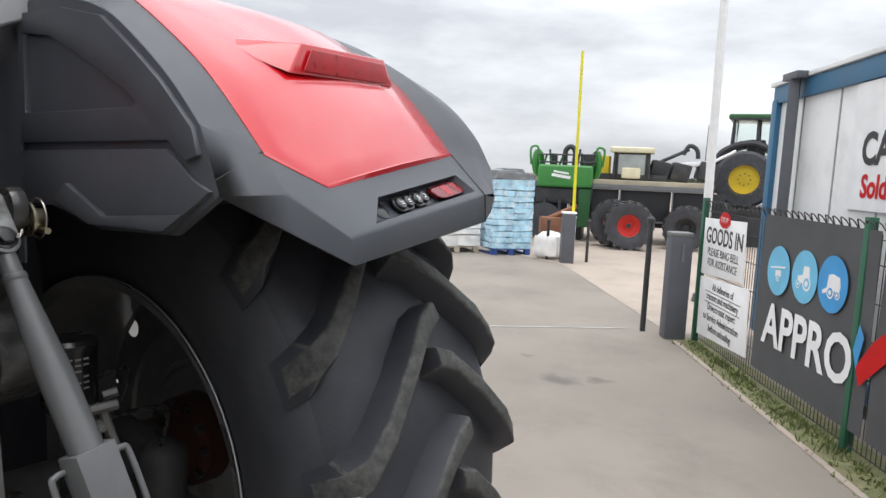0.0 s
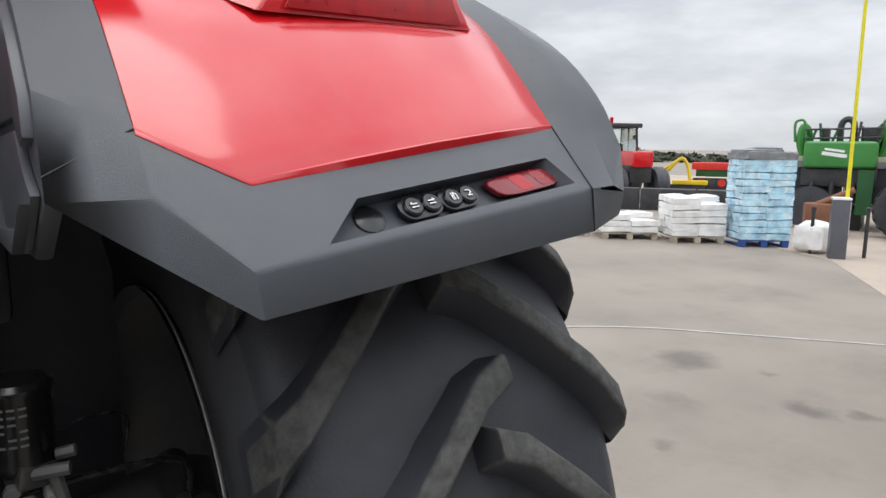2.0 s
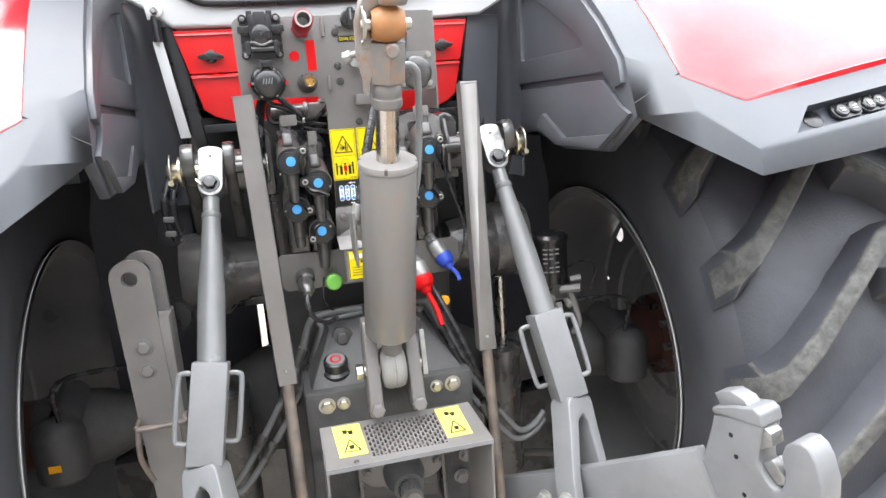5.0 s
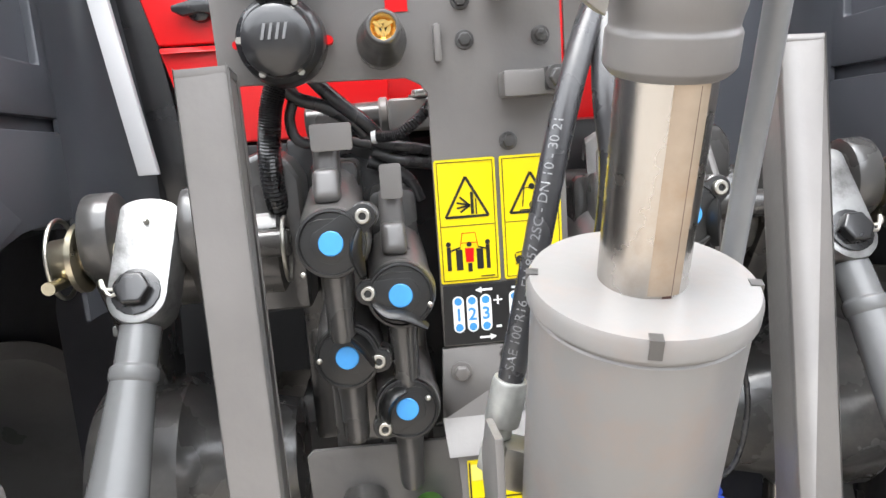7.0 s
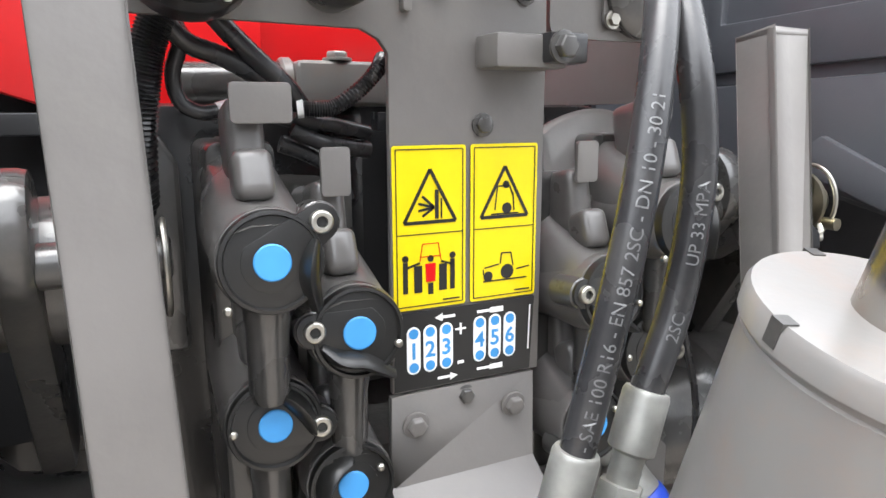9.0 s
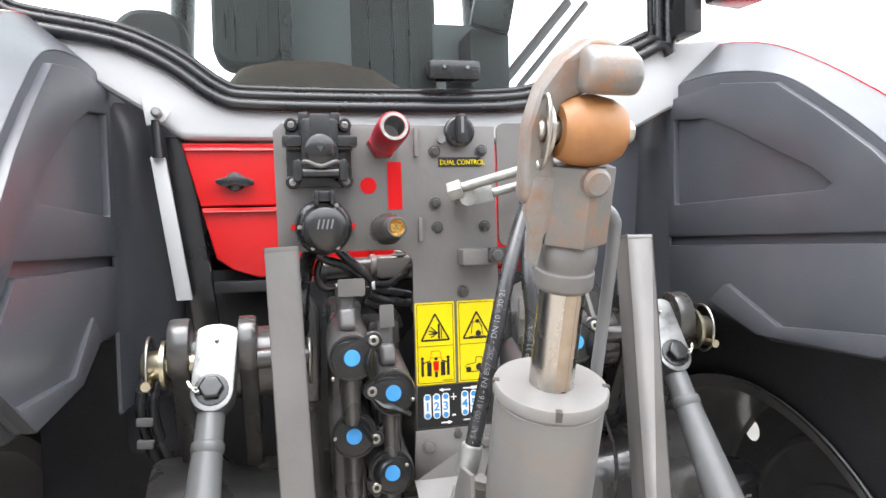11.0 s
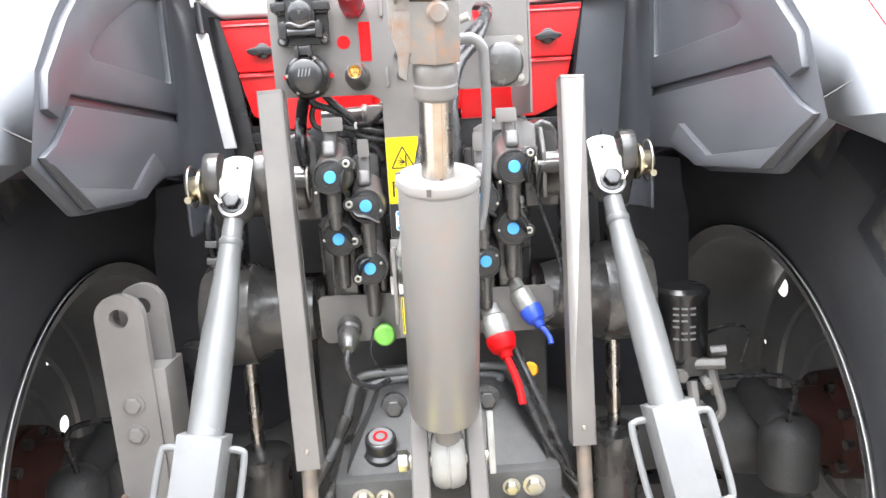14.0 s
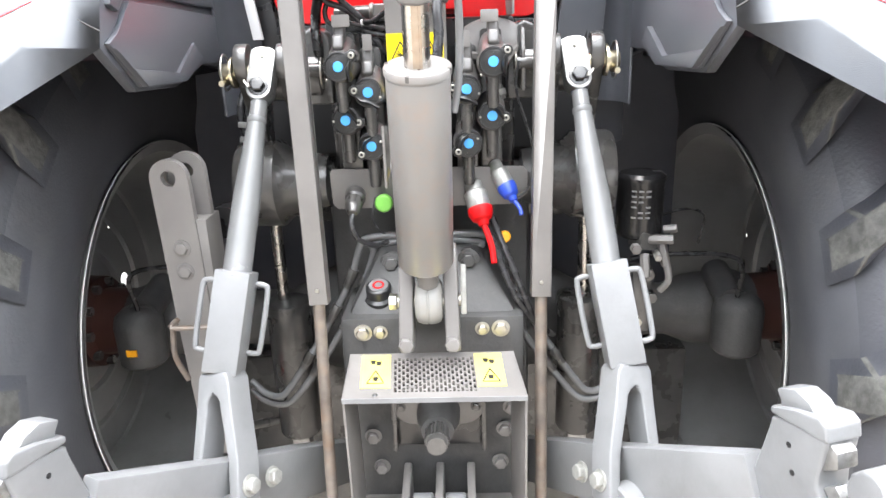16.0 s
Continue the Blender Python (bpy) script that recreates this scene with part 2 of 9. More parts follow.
def lathe(profile, at=(0, 0, 0), axis=(0, 0, 1), seg=24, bm=None, hint=(0, 0, 1)):
    """Turns a profile of (radius, height) round axis; ends with radius 0 close."""
    bm = bm or bmesh.new()
    x, y, z = basis(axis, hint)
    o = Vector(at)
    rings = []
    for r, h in profile:
        if r <= 1e-6:
            rings.append([bm.verts.new(o + z * h)])
        else:
            rings.append([bm.verts.new(o + z * h + (x * math.cos(a) + y * math.sin(a)) * r) for a in (math.tau * k / seg for k in range(seg))])
    for a, b in zip(rings, rings[1:]):
        for k in range(seg):
            q = [a[k % len(a)], a[(k + 1) % len(a)], b[(k + 1) % len(b)], b[k % len(b)]]
            q = list(dict.fromkeys(q))
            if len(q) > 2:
                bm.faces.new(q)
    return bm


def rod(p0, p1, r, r1=None, seg=20, bm=None, cham=0.0):
    p0, p1 = Vector(p0), Vector(p1)
    h = (p1 - p0).length
    r1 = r if r1 is None else r1
    c = cham
    prof = [(0, 0), (r - c, 0), (r, c), (r1, h - c), (r1 - c, h), (0, h)] if c else [(0, 0), (r, 0), (r1, h), (0, h)]
    return lathe(prof, p0, p1 - p0, seg, bm)


def glide(pts, n=6):
    """Catmull-Rom through the points."""
    p = [Vector(q) for q in pts]
    p = [2 * p[0] - p[1], *p, 2 * p[-1] - p[-2]]
    out = []
    for a, b, c, d in zip(p, p[1:], p[2:], p[3:]):
        for k in range(n):
            t = k / n
            out.append(0.5 * (2 * b + (c - a) * t + (2 * a - 5 * b + 4 * c - d) * t * t + (3 * b - a - 3 * c + d) * t ** 3))
    return out + [p[-2]]


def tube(pts, r, seg=12, n=6, bm=None, ribs=0.0):
    """Round hose along a smooth line; ribs: depth of the corrugation."""
    bm = bm or bmesh.new()
    line = glide(pts, n) if n > 1 else [Vector(q) for q in pts]
    rings, side = [], None
    for k, p in enumerate(line):
        d = (line[min(k + 1, len(line) - 1)] - line[max(k - 1, 0)]).normalized()
        if side is None:
            side = basis(d)[0]
        side = (side - d * side.dot(d)).normalized()
        up = d.cross(side)
        rr = r - (ribs if k % 2 else 0)
        rings.append([bm.verts.new(p + (side * math.cos(a) + up * math.sin(a)) * rr) for a in (math.tau * i / seg for i in range(seg))])
    for a, b in zip(rings, rings[1:]):
        for i in range(seg):
            bm.faces.new((a[i], a[(i + 1) % seg], b[(i + 1) % seg], b[i]))
    bm.faces.new(rings[0])
    bm.faces.new(rings[-1])
    return bm


def plate(pts, vec, bm=None):
    """A polygon given thickness along vec."""
    bm = bm or bmesh.new()
    v = Vector(vec)
    a = [bm.verts.new(Vector(p)) for p in pts]
    b = [bm.verts.new(Vector(p) + v) for p in pts]
    bm.faces.new(a)
    bm.faces.new(b[::-1])
    for k in range(len(a)):
        bm.faces.new((a[k], a[(k + 1) % len(a)], b[(k + 1) % len(a)], b[k]))
    return bm


def rounded(x0, z0, x1, z1, r, seg=5):
    """Corners of a rounded rectangle in the plane."""
    out = []
    for cx, cz, a0 in ((x1 - r, z1 - r, 0), (x0 + r, z1 - r, 90), (x0 + r, z0 + r, 180), (x1 - r, z0 + r, 270)):
        for k in range(seg + 1):
            a = radians(a0 + 90 * k / seg)
            out.append((cx + r * math.cos(a), cz + r * math.sin(a)))
    return out


def circle(cx, cz, r, seg=20, a0=0):
    return [(cx + r * math.cos(math.tau * k / seg + a0), cz + r * math.sin(math.tau * k / seg + a0)) for k in range(seg)]


def soft_corners(pts, k, n=4):
    """Polygon with each corner turned into a short curve."""
    out = []
    for i, p in enumerate(pts):
        a, b = p.lerp(pts[i - 1], k), p.lerp(pts[(i + 1) % len(pts)], k)
        out += [a.lerp(p, t).lerp(p.lerp(b, t), t) for t in (q / n for q in range(n + 1))]
    return out


def on_y(pts, y):
    return [(x, y, z) for x, z in pts]


def on_x(pts, x):
    return [(x, y, z) for y, z in pts]


def hexbolt(at, axis, r=0.011, h=0.008, washer=True, bm=None):
    bm = bm or bmesh.new()
    if washer:
        lathe([(0, 0), (r * 1.35, 0), (r * 1.35, 0.0025), (0, 0.0025)], at, axis, 16, bm)
    lathe([(0, 0.002), (r, 0.002), (r, h), (r * 0.86, h + 0.0015), (0, h + 0.0015)], at, axis, 6, bm)
    return bm


def grid_skin(lines, bm=None):
    """Quads between lines of equal length."""
    bm = bm or bmesh.new()
    v = [[bm.verts.new(Vector(p)) for p in ln] for ln in lines]
    for a, b in zip(v, v[1:]):
        for k in range(len(a) - 1):
            bm.faces.new((a[k], a[k + 1], b[k + 1], b[k]))
    return bm


def thicken(bm, d):
    bmesh.ops.remove_doubles(bm, verts=bm.verts, dist=1e-5)
    bmesh.ops.recalc_face_normals(bm, faces=bm.faces)
    geo = bm.faces[:]
    bmesh.ops.solidify(bm, geom=geo, thickness=d)
    return bm


def mirror(bm):
    bmesh.ops.scale(bm, vec=(-1, 1, 1), verts=bm.verts)
    bmesh.ops.reverse_faces(bm, faces=bm.faces)
    return bm


def sided(bm, s):
    return bm if s > 0 else mirror(bm)


def words(text, size, at, right, up, mat, parent, name="lettering", depth=0.0006, align="LEFT", label="", bold=0.0, squeeze=1.0):
    """Flat lettering in the built-in font, laid on a surface."""
    cu = bpy.data.curves.new(name, "FONT")
    cu.body, cu.size, cu.extrude, cu.align_x, cu.offset = text, size, depth, align, bold
    cu.resolution_u = 3
    tmp = new(name, cu)
    me = bpy.data.meshes.new_from_object(tmp.evaluated_get(bpy.context.evaluated_depsgraph_get()))
    bpy.data.objects.remove(tmp)
    r, u = Vector(right).normalized(), Vector(up).normalized()
    m = Matrix((r * squeeze, u, r.cross(u))).transposed().to_4x4()
    m.translation = Vector(at)
    me.transform(m)
    me.materials.clear()
    me.materials.append(mat)
    ob = new(name, me)
    ob.parent = parent
    return tagged(ob, label)


# ---- ground ----
ASPHALT = material("worn_asphalt", (0.268, 0.235, 0.2), 0.85, var=0.14, scale=0.45, bump=0.6, bscale=60, stain=(0.17, 0.15, 0.13), stain_amount=0.7, stain_scale=0.8)


def spills(m, spots):
    """Oil drips soaked into the ground: soft uneven dark spots (x, y, length, width, strength)."""
    n, l = m.node_tree.nodes, m.node_tree.links
    b = n["Principled BSDF"]
    out = b.inputs["Base Color"].links[0].from_socket
    co = n.new("ShaderNodeTexCoord")
    wob = n.new("ShaderNodeTexNoise")
    wob.inputs["Scale"].default_value = 4
    wob.inputs["Detail"].default_value = 5
    l.new(co.outputs["Object"], wob.inputs["Vector"])
    push = n.new("ShaderNodeVectorMath")
    push.operation = "MULTIPLY_ADD"
    push.inputs[1].default_value = (0.35, 0.35, 0)
    l.new(wob.outputs["Color"], push.inputs[0])
    l.new(co.outputs["Object"], push.inputs[2])
    for x, y, wx, wy, k in spots:
        mp = n.new("ShaderNodeMapping")
        mp.inputs["Location"].default_value = (-(x + 0.17) / wx, -(y + 0.17) / wy, 0)
        mp.inputs["Scale"].default_value = (1 / wx, 1 / wy, 0)
        l.new(push.outputs["Vector"], mp.inputs["Vector"])
        ball_ = n.new("ShaderNodeTexGradient")
        ball_.gradient_type = "SPHERICAL"
        l.new(mp.outputs["Vector"], ball_.inputs["Vector"])
        cut = n.new("ShaderNodeMapRange")
        cut.inputs["From Max"].default_value = 0.7
        cut.inputs["To Max"].default_value = k
        l.new(ball_.outputs["Fac"], cut.inputs["Value"])
        mix = n.new("ShaderNodeMix")
        mix.data_type = "RGBA"
        l.new(cut.outputs["Result"], mix.inputs["Factor"])
        l.new(out, mix.inputs["A"])
        mix.inputs["B"].default_value = (0.07, 0.062, 0.055, 1)
        out = mix.outputs["Result"]
    l.new(out, b.inputs["Base Color"])


spills(ASPHALT, ((5.53, 2.02, 0.36, 0.3, 0.55), (5.18, 0.87, 0.16, 0.2, 0.55), (5.37, 0.6, 0.14, 0.15, 0.5), (3.9, 1.13, 0.12, 0.12, 0.35), (4.6, 1.5, 0.14, 0.3, 0.25), (5.72, 1.4, 0.1, 0.1, 0.35)))
g = bmesh.new()
bmesh.ops.create_grid(g, x_segments=40, y_segments=40, size=1500)
part("ground", g, ASPHALT, None, "worn grey-brown asphalt of the yard", kind="structure", category="ground")

# ---- the tractor ----
tractor = thing("tractor", "large red and dark grey tractor with rear hitch, parked on asphalt", "tractor")
AX_Y, AX_Z = 0.43, 0.947


def wheel(s):
    """Rear wheel: tyre with chevron lugs, dished rim, hub."""
    xc = 1.075
    w = new("rear_wheel")
    w.parent = tractor
    tagged(w, "large rear wheel with a deep-lugged tyre and dark rim")
    prof = [(0.52, -0.29), (0.54, -0.302), (0.60, -0.315), (0.68, -0.335), (0.76, -0.342), (0.825, -0.322), (0.86, -0.295), (0.876, -0.26),
            (0.886, -0.16), (0.893, 0), (0.886, 0.16), (0.876, 0.26), (0.86, 0.295), (0.825, 0.322), (0.76, 0.342), (0.68, 0.335), (0.60, 0.315), (0.54, 0.302), (0.52, 0.29)]
    bm = lathe(prof, (xc, AX_Y, AX_Z), (1, 0, 0), 96)
    for fc in bm.faces:
        m_ = fc.calc_center_median()
        fc.material_index = 1 if math.hypot(m_.y - AX_Y, m_.z - AX_Z) < 0.815 else 0
    part("tyre", sided(bm, s), (RUBBER, SIDEWALL), w, "black rubber tyre with dusty sidewalls", smooth=50)
    # chevron lugs, two staggered rows
    bm = bmesh.new()
    n, pitch = 21, math.tau / 21
    # fraction from the centre to the shoulder, x offset, sweep angle, half width in metres, outer radius
    secs = [(0.0, -0.03, 0.0, 0.029, 0.966), (0.15, 0.03, 1.5, 0.031, 0.966), (0.4, 0.125, 6.5, 0.031, 0.962), (0.7, 0.235, 13.0, 0.033, 0.95), (0.9, 0.30, 17.0, 0.037, 0.926), (1.0, 0.328, 18.5, 0.042, 0.888), (1.05, 0.345, 19.5, 0.041, 0.80)]
    for row, side in ((0, 1), (1, -1)):
        for k in range(n):
            base = math.radians(120.0) + (0 if side > 0 else pitch / 2 + math.radians(2.3)) + k * pitch
            rings = []
            for f, dx, sw, hw, ro in secs:
                th = base + math.radians(sw)
                ri = {0.328: 0.845, 0.345: 0.775, 0.3: 0.855}.get(dx, 0.872)
                ring = []
                for dr, da in ((ri, -hw * 1.5), (ro - 0.008, -hw * 0.86), (ro, -hw * 0.86 + 0.005), (ro, hw * 0.86 - 0.005), (ro - 0.008, hw * 0.86), (ri, hw * 1.5)):
                    a = th + da / 0.93
                    ring.append(bm.verts.new((xc + side * dx, AX_Y + dr * math.cos(a), AX_Z + dr * math.sin(a))))
                rings.append(ring)
            for a, b in zip(rings, rings[1:]):
                for i in range(5):
                    bm.faces.new((a[i], a[i + 1], b[i + 1], b[i])).material_index = 0 if 0 < i < 4 else 1
            bm.faces.new(rings[0]).material_index = 1
            bm.faces.new(rings[-1]).material_index = 1
    bmesh.ops.recalc_face_normals(bm, faces=bm.faces)
    part("tread", sided(bm, s), (LUG, RUBBER), w, "deep dusty chevron lugs", bevel=0.009, smooth=50)
    # rim
    bm = lathe([(0.455, 0.01), (0.468, 0.0), (0.475, -0.05), (0.478, -0.2), (0.495, -0.25), (0.5, -0.29), (0.53, -0.305)], (1.065, AX_Y, AX_Z), (1, 0, 0), 72)
    rim = part("rim", sided(bm, s), RIM, w, "dark painted dished steel rim")
    # flat wheel disc with round holes through it
    holes = ((0.345, 0.28, 0.031), (0.437, 0.078, 0.007), (0.145, 0.165, 0.007)) if s > 0 else ((0.275, 0.03, 0.025), (0.242, 0.228, 0.008), (-0.3, 0.3, 0.006))
    bm = bmesh.new()
    walls = []
    for cy, cz, r, n_ in [(0, 0, 0.458, 72)] + [(*h, 20) for h in holes]:
        ring = [bm.verts.new((1.072, AX_Y + cy + r * math.cos(math.tau * k / n_), AX_Z + cz + r * math.sin(math.tau * k / n_))) for k in range(n_)]
        walls.append(ring)
    eds = [bm.edges.new((v[k], v[(k + 1) % len(v)])) for v in walls for k in range(len(v))]
    bmesh.ops.triangle_fill(bm, edges=eds, use_beauty=True)
    for ring in walls[1:]:
        back_ = [bm.verts.new(v.co + Vector((0.0015, 0, 0))) for v in ring]
        for k in range(len(ring)):
            bm.faces.new((ring[k], ring[(k + 1) % len(ring)], back_[(k + 1) % len(ring)], back_[k]))
    part("disc", sided(bm, s), RIM, rim, "wheel disc with round holes")
    # outer barrel coloured white to imitate daylight coming through the disc holes
    bm = lathe([(0.458, 0.008), (0.508, 0.012), (0.512, 0.2), (0.515, 0.3), (0.53, 0.31)], (1.07, AX_Y, AX_Z), (1, 0, 0), 72)
    part("outer_barrel", sided(bm, s), WHITE, rim, "outer rim barrel, white to stand for daylight in the disc holes")
    for r0_, h_ in ((0.36, 0.01), (0.24, 0.012)):
        bm = lathe([(r0_, 0.0), (r0_ - 0.006, -h_), (r0_ - 0.02, -h_ - 0.002), (r0_ - 0.028, 0.0)], (1.0725, AX_Y, AX_Z), (1, 0, 0), 64)
        part("pressed_ring", sided(bm, s), RIM, rim)
    bm = lathe([(0.5275, -0.304), (0.53, -0.306), (0.5318, -0.304), (0.529, -0.3)], (1.073, AX_Y, AX_Z), (1, 0, 0), 96)
    part("rim_edge", sided(bm, s), RIM_EDGE, w, "bright bare rim edge")
    bm = lathe([(0, -0.2), (0.07, -0.2), (0.095, -0.18), (0.1, -0.06), (0.135, -0.05), (0.14, 0.02)], (1.05, AX_Y, AX_Z), (1, 0, 0), 32)
    part("hub", sided(bm, s), HUB, w, "red-brown hub")
    for k in range(10):
        a = math.tau * k / 10
        bm = hexbolt((1.05, AX_Y + 0.118 * math.cos(a), AX_Z + 0.118 * math.sin(a)), (-1, 0, 0), 0.014, 0.07, False)
        part("wheel_bolt", sided(bm, s), CAST, w)


wheel(1)
wheel(-1)


def fender(s):
    """Rear mudguard: red top panel, dark plastic trim, inner wall with pressed relief, tail lamps."""
    f = new("fender")
    f.parent = tractor
    tagged(f, "rear fender with red top panel and dark grey plastic trim")
    A = [(0.499, -0.342, 1.735), (0.5, -0.292, 1.85), (0.5, -0.215, 1.927), (0.5, -0.125, 1.997), (0.5, -0.025, 2.058), (0.5, 0.12, 2.092), (0.5, 0.29, 2.094), (0.5, 0.65, 2.06)]
    B = [(0.589, -0.405, 1.741), (0.586, -0.345, 1.811), (0.585, -0.245, 1.913), (0.585, -0.15, 1.992), (0.585, 0.01, 2.095), (0.585, 0.14, 2.152), (0.585, 0.3, 2.175), (0.585, 0.65, 2.15)]
    C = [(0.66, -0.486, 1.67), (0.69, -0.402, 1.757), (0.70, -0.285, 1.89), (0.71, -0.18, 1.985), (0.72, 0.0, 2.1), (0.72, 0.13, 2.16), (0.72, 0.3, 2.188), (0.72, 0.65, 2.16)]
    D = [(1.212, -0.446, 1.736), (1.249, -0.318, 1.834), (1.25, -0.222, 1.936), (1.25, -0.115, 2.03), (1.25, 0.05, 2.125), (1.25, 0.16, 2.175), (1.25, 0.3, 2.195), (1.25, 0.65, 2.16)]
    E = [(1.345, -0.405, 1.725), (1.36, -0.382, 1.80), (1.36, -0.325, 1.89), (1.36, -0.215, 1.985), (1.36, -0.02, 2.082), (1.36, 0.13, 2.115), (1.36, 0.3, 2.12), (1.36, 0.65, 2.08)]
    low = [A[0], (0.665, -0.495, 1.62), (1.222, -0.446, 1.668), (1.35, -0.392, 1.682)]

    def fine(line, first=1):
        return [Vector(p) for p in line[:first]] + glide(line[first:], 4)

    def between(p, q, t, lift):
        out = []
        for a, b in zip(p, q):
            m = a.lerp(b, t)
            nrm = Vector((0, m.y - AX_Y, m.z - AX_Z)).normalized()
            out.append(m + nrm * lift)
        return out
    a, b, c, d, e = (fine(x) for x in (A, B, C, D, E))
    cd = [between(c, d, t, h) for t, h in ((0.25, 0.006), (0.5, 0.009), (0.75, 0.007))]
    # the red panel, a little proud of the trim
    up = lambda ln, k=0.002: [p + Vector((0, p.y - AX_Y, p.z - AX_Z)).normalized() * k for p in ln[1:]]
    inset = lambda p, q, t: [x.lerp(y, t) for x, y in zip(p, q)]
    bm = grid_skin([up(b), up(inset(b, c, 0.5)), up(c), *(up(k) for k in cd), up(d)])
    part("red_panel", sided(thicken(bm, 0.014), s), RED, f, "glossy red panel", bevel=0.0025, smooth=22)
    bm = grid_skin([up(b, -0.004), up(inset(b, c, 0.5), -0.004), up(c, -0.004), *(up(k, -0.004) for k in cd), up(d, -0.004)])
    part("panel_carrier", sided(thicken(bm, 0.004), s), RED, f)
    # trim strips
    bm = grid_skin([a, inset(a, b, 0.5), b])
    de = between(d, e, 0.5, 0.012)
    grid_skin([d, de, e], bm)
    grid_skin([b[:2], c[:2]], bm)
    lip0 = [Vector(p) for p in low]
    grid_skin([[a[0], b[0], c[0], d[0], e[0]], [lip0[0], lip0[0].lerp(lip0[1], 0.55), lip0[1], lip0[2], lip0[3]]], bm)
    under = [p + Vector((0, 0.05, 0.012)) for p in lip0]
    grid_skin([[lip0[0], lip0[1], lip0[2], lip0[3]], under], bm)
    grid_skin([e, [p + Vector((0.004, 0.013, -0.038)) for p in e], [p + Vector((-0.02, 0.028, -0.042)) for p in e]], bm)
    edge_ = [b[1], c[1], *(k[1] for k in cd), d[1]]
    base_ = [b[1], *(c[1].lerp(d[1], t) for t in (0, 0.25, 0.5, 0.75, 1))]
    lip = grid_skin([[p + Vector((0, 0.006, 0.006)) for p in edge_], [p + Vector((0, -0.0035, 0.0)) for p in edge_], [p + Vector((0, -0.006, -0.0055)) for p in base_], [p + Vector((0, 0.004, -0.008)) for p in base_]])
    part("panel_edge", sided(lip, s), RED, f, "rolled edge of the red panel", smooth=50)
    # rear face with the lamp recess: frame of quads round the opening
    t0, t1, u0, u1 = 0.16, 0.95, 0.1, 0.54
    P = lambda t, u: c[0].lerp(d[0], t).lerp(c[1].lerp(d[1], t), u)
    O = [P(0, 0), P(1, 0), P(1, 1), P(0, 1)]
    q = [P(t0, u0), P(t1, u0 + 0.02), P(t1 - 0.055, u1), P(t0 + 0.085, u1)]
    for k in range(4):
        bm.faces.new([bm.verts.new(p) for p in (O[k], O[(k + 1) % 4], q[(k + 1) % 4], q[k])])
    back = Vector((0, 0.03, -0.012))
    part("trim", sided(bm, s), PLASTIC, f, "dark grey textured plastic trim", bevel=0.005, smooth=24, segs=2)
    inn = [P(t0 + 0.03, u0 + 0.04) + back, P(t1 - 0.03, u0 + 0.05) + back, P(t1 - 0.075, u1 - 0.05) + back, P(t0 + 0.1, u1 - 0.05) + back]
    bm = bmesh.new()
    qa, ia = [bm.verts.new(p) for p in q], [bm.verts.new(p) for p in inn]
    bm.faces.new(ia)
    for k in range(4):
        bm.faces.new((qa[k], qa[(k + 1) % 4], ia[(k + 1) % 4], ia[k]))
    part("lamp_recess", sided(bm, s), WELL, f, "recess for switches and lamp", bevel=0.002)
    face = (c[1] - c[0]).cross(d[0] - c[0]).normalized()
    if face.y > 0:
        face = -face
    r_ = (d[0] - c[0]).normalized()
    u_ = face.cross(r_)
    u_ = u_ if u_.z > 0 else -u_
    # two black switch plates with a pair of buttons each, and a blank
    for ta, tb in ((0.41, 0.465), (0.535, 0.585)):
        ca, cb_ = P(ta, 0.31) + back * 0.8, P(tb, 0.31) + back * 0.8
        ring = [ca + (r_ * math.cos(a_) + u_ * math.sin(a_)) * 0.02 for a_ in (math.radians(k) for k in range(90, 271, 15))]
        ring += [cb_ + (r_ * math.cos(a_) + u_ * math.sin(a_)) * 0.02 for a_ in (math.radians(k) for k in range(270, 451, 15))]
        part("switch_plate", sided(plate(ring, face * 0.006), s), BLACK, f, "black switch surround", bevel=0.0015)
    marks = {0.41: (((-5, 2, 6, 2), (-5, -3, 6, -3), (-5, 2, -2, 5))), 0.465: ((-6, 2, 5, 2), (-6, -3, 5, -3), (5, 2, 2, 5)),
             0.535: ((-3, -6, -3, 6), (0, -6, 0, 6), (0, 6, 5, 3), (5, 3, 4, -6)), 0.585: ((-4, 5, 3, 5), (3, 5, 4, 1), (4, 1, -3, -4), (-3, -4, 5, -4))}
    for t in (0.3, 0.41, 0.465, 0.535, 0.585):
        ctr = P(t, 0.31) + back * 0.62
        bm = lathe([(0, 0), (0.0145, 0), (0.0145, 0.004), (0.0125, 0.0065), (0.005, 0.0055), (0, 0.0055)] if t != 0.3 else [(0, 0), (0.021, 0), (0.021, 0.002), (0.019, 0.003), (0, 0.003)], ctr if t != 0.3 else P(t, 0.31) + back * 0.98, face, 22)
        bt = part("push_button", sided(bm, s), BLACK, f, "black round push button")
        if t != 0.3:
            o = ctr + face * 0.0068
            bm = bmesh.new()
            for x0_, y0_, x1_, y1_ in marks[t]:
                p_, q_ = o + (r_ * x0_ + u_ * y0_) * 0.001, o + (r_ * x1_ + u_ * y1_) * 0.001
                n_ = face.cross(q_ - p_).normalized() * 0.0009
                plate([p_ - n_, q_ - n_, q_ + n_, p_ + n_], face * 0.0005, bm)
            part("symbol", sided(bm, s), WHITE, bt, "white pictogram strokes", smooth=0)
    lamp = [P(0.7, 0.17), P(0.93, 0.18), P(0.885, 0.47), P(0.645, 0.45)]
    body_l = part("tail_lamp", sided(plate([p + back * 0.85 for p in soft_corners(lamp, 0.3, 6)], -back * 0.42), s), LENS_RED, f, "dark red rear lamp lens", bevel=0.004, segs=3)
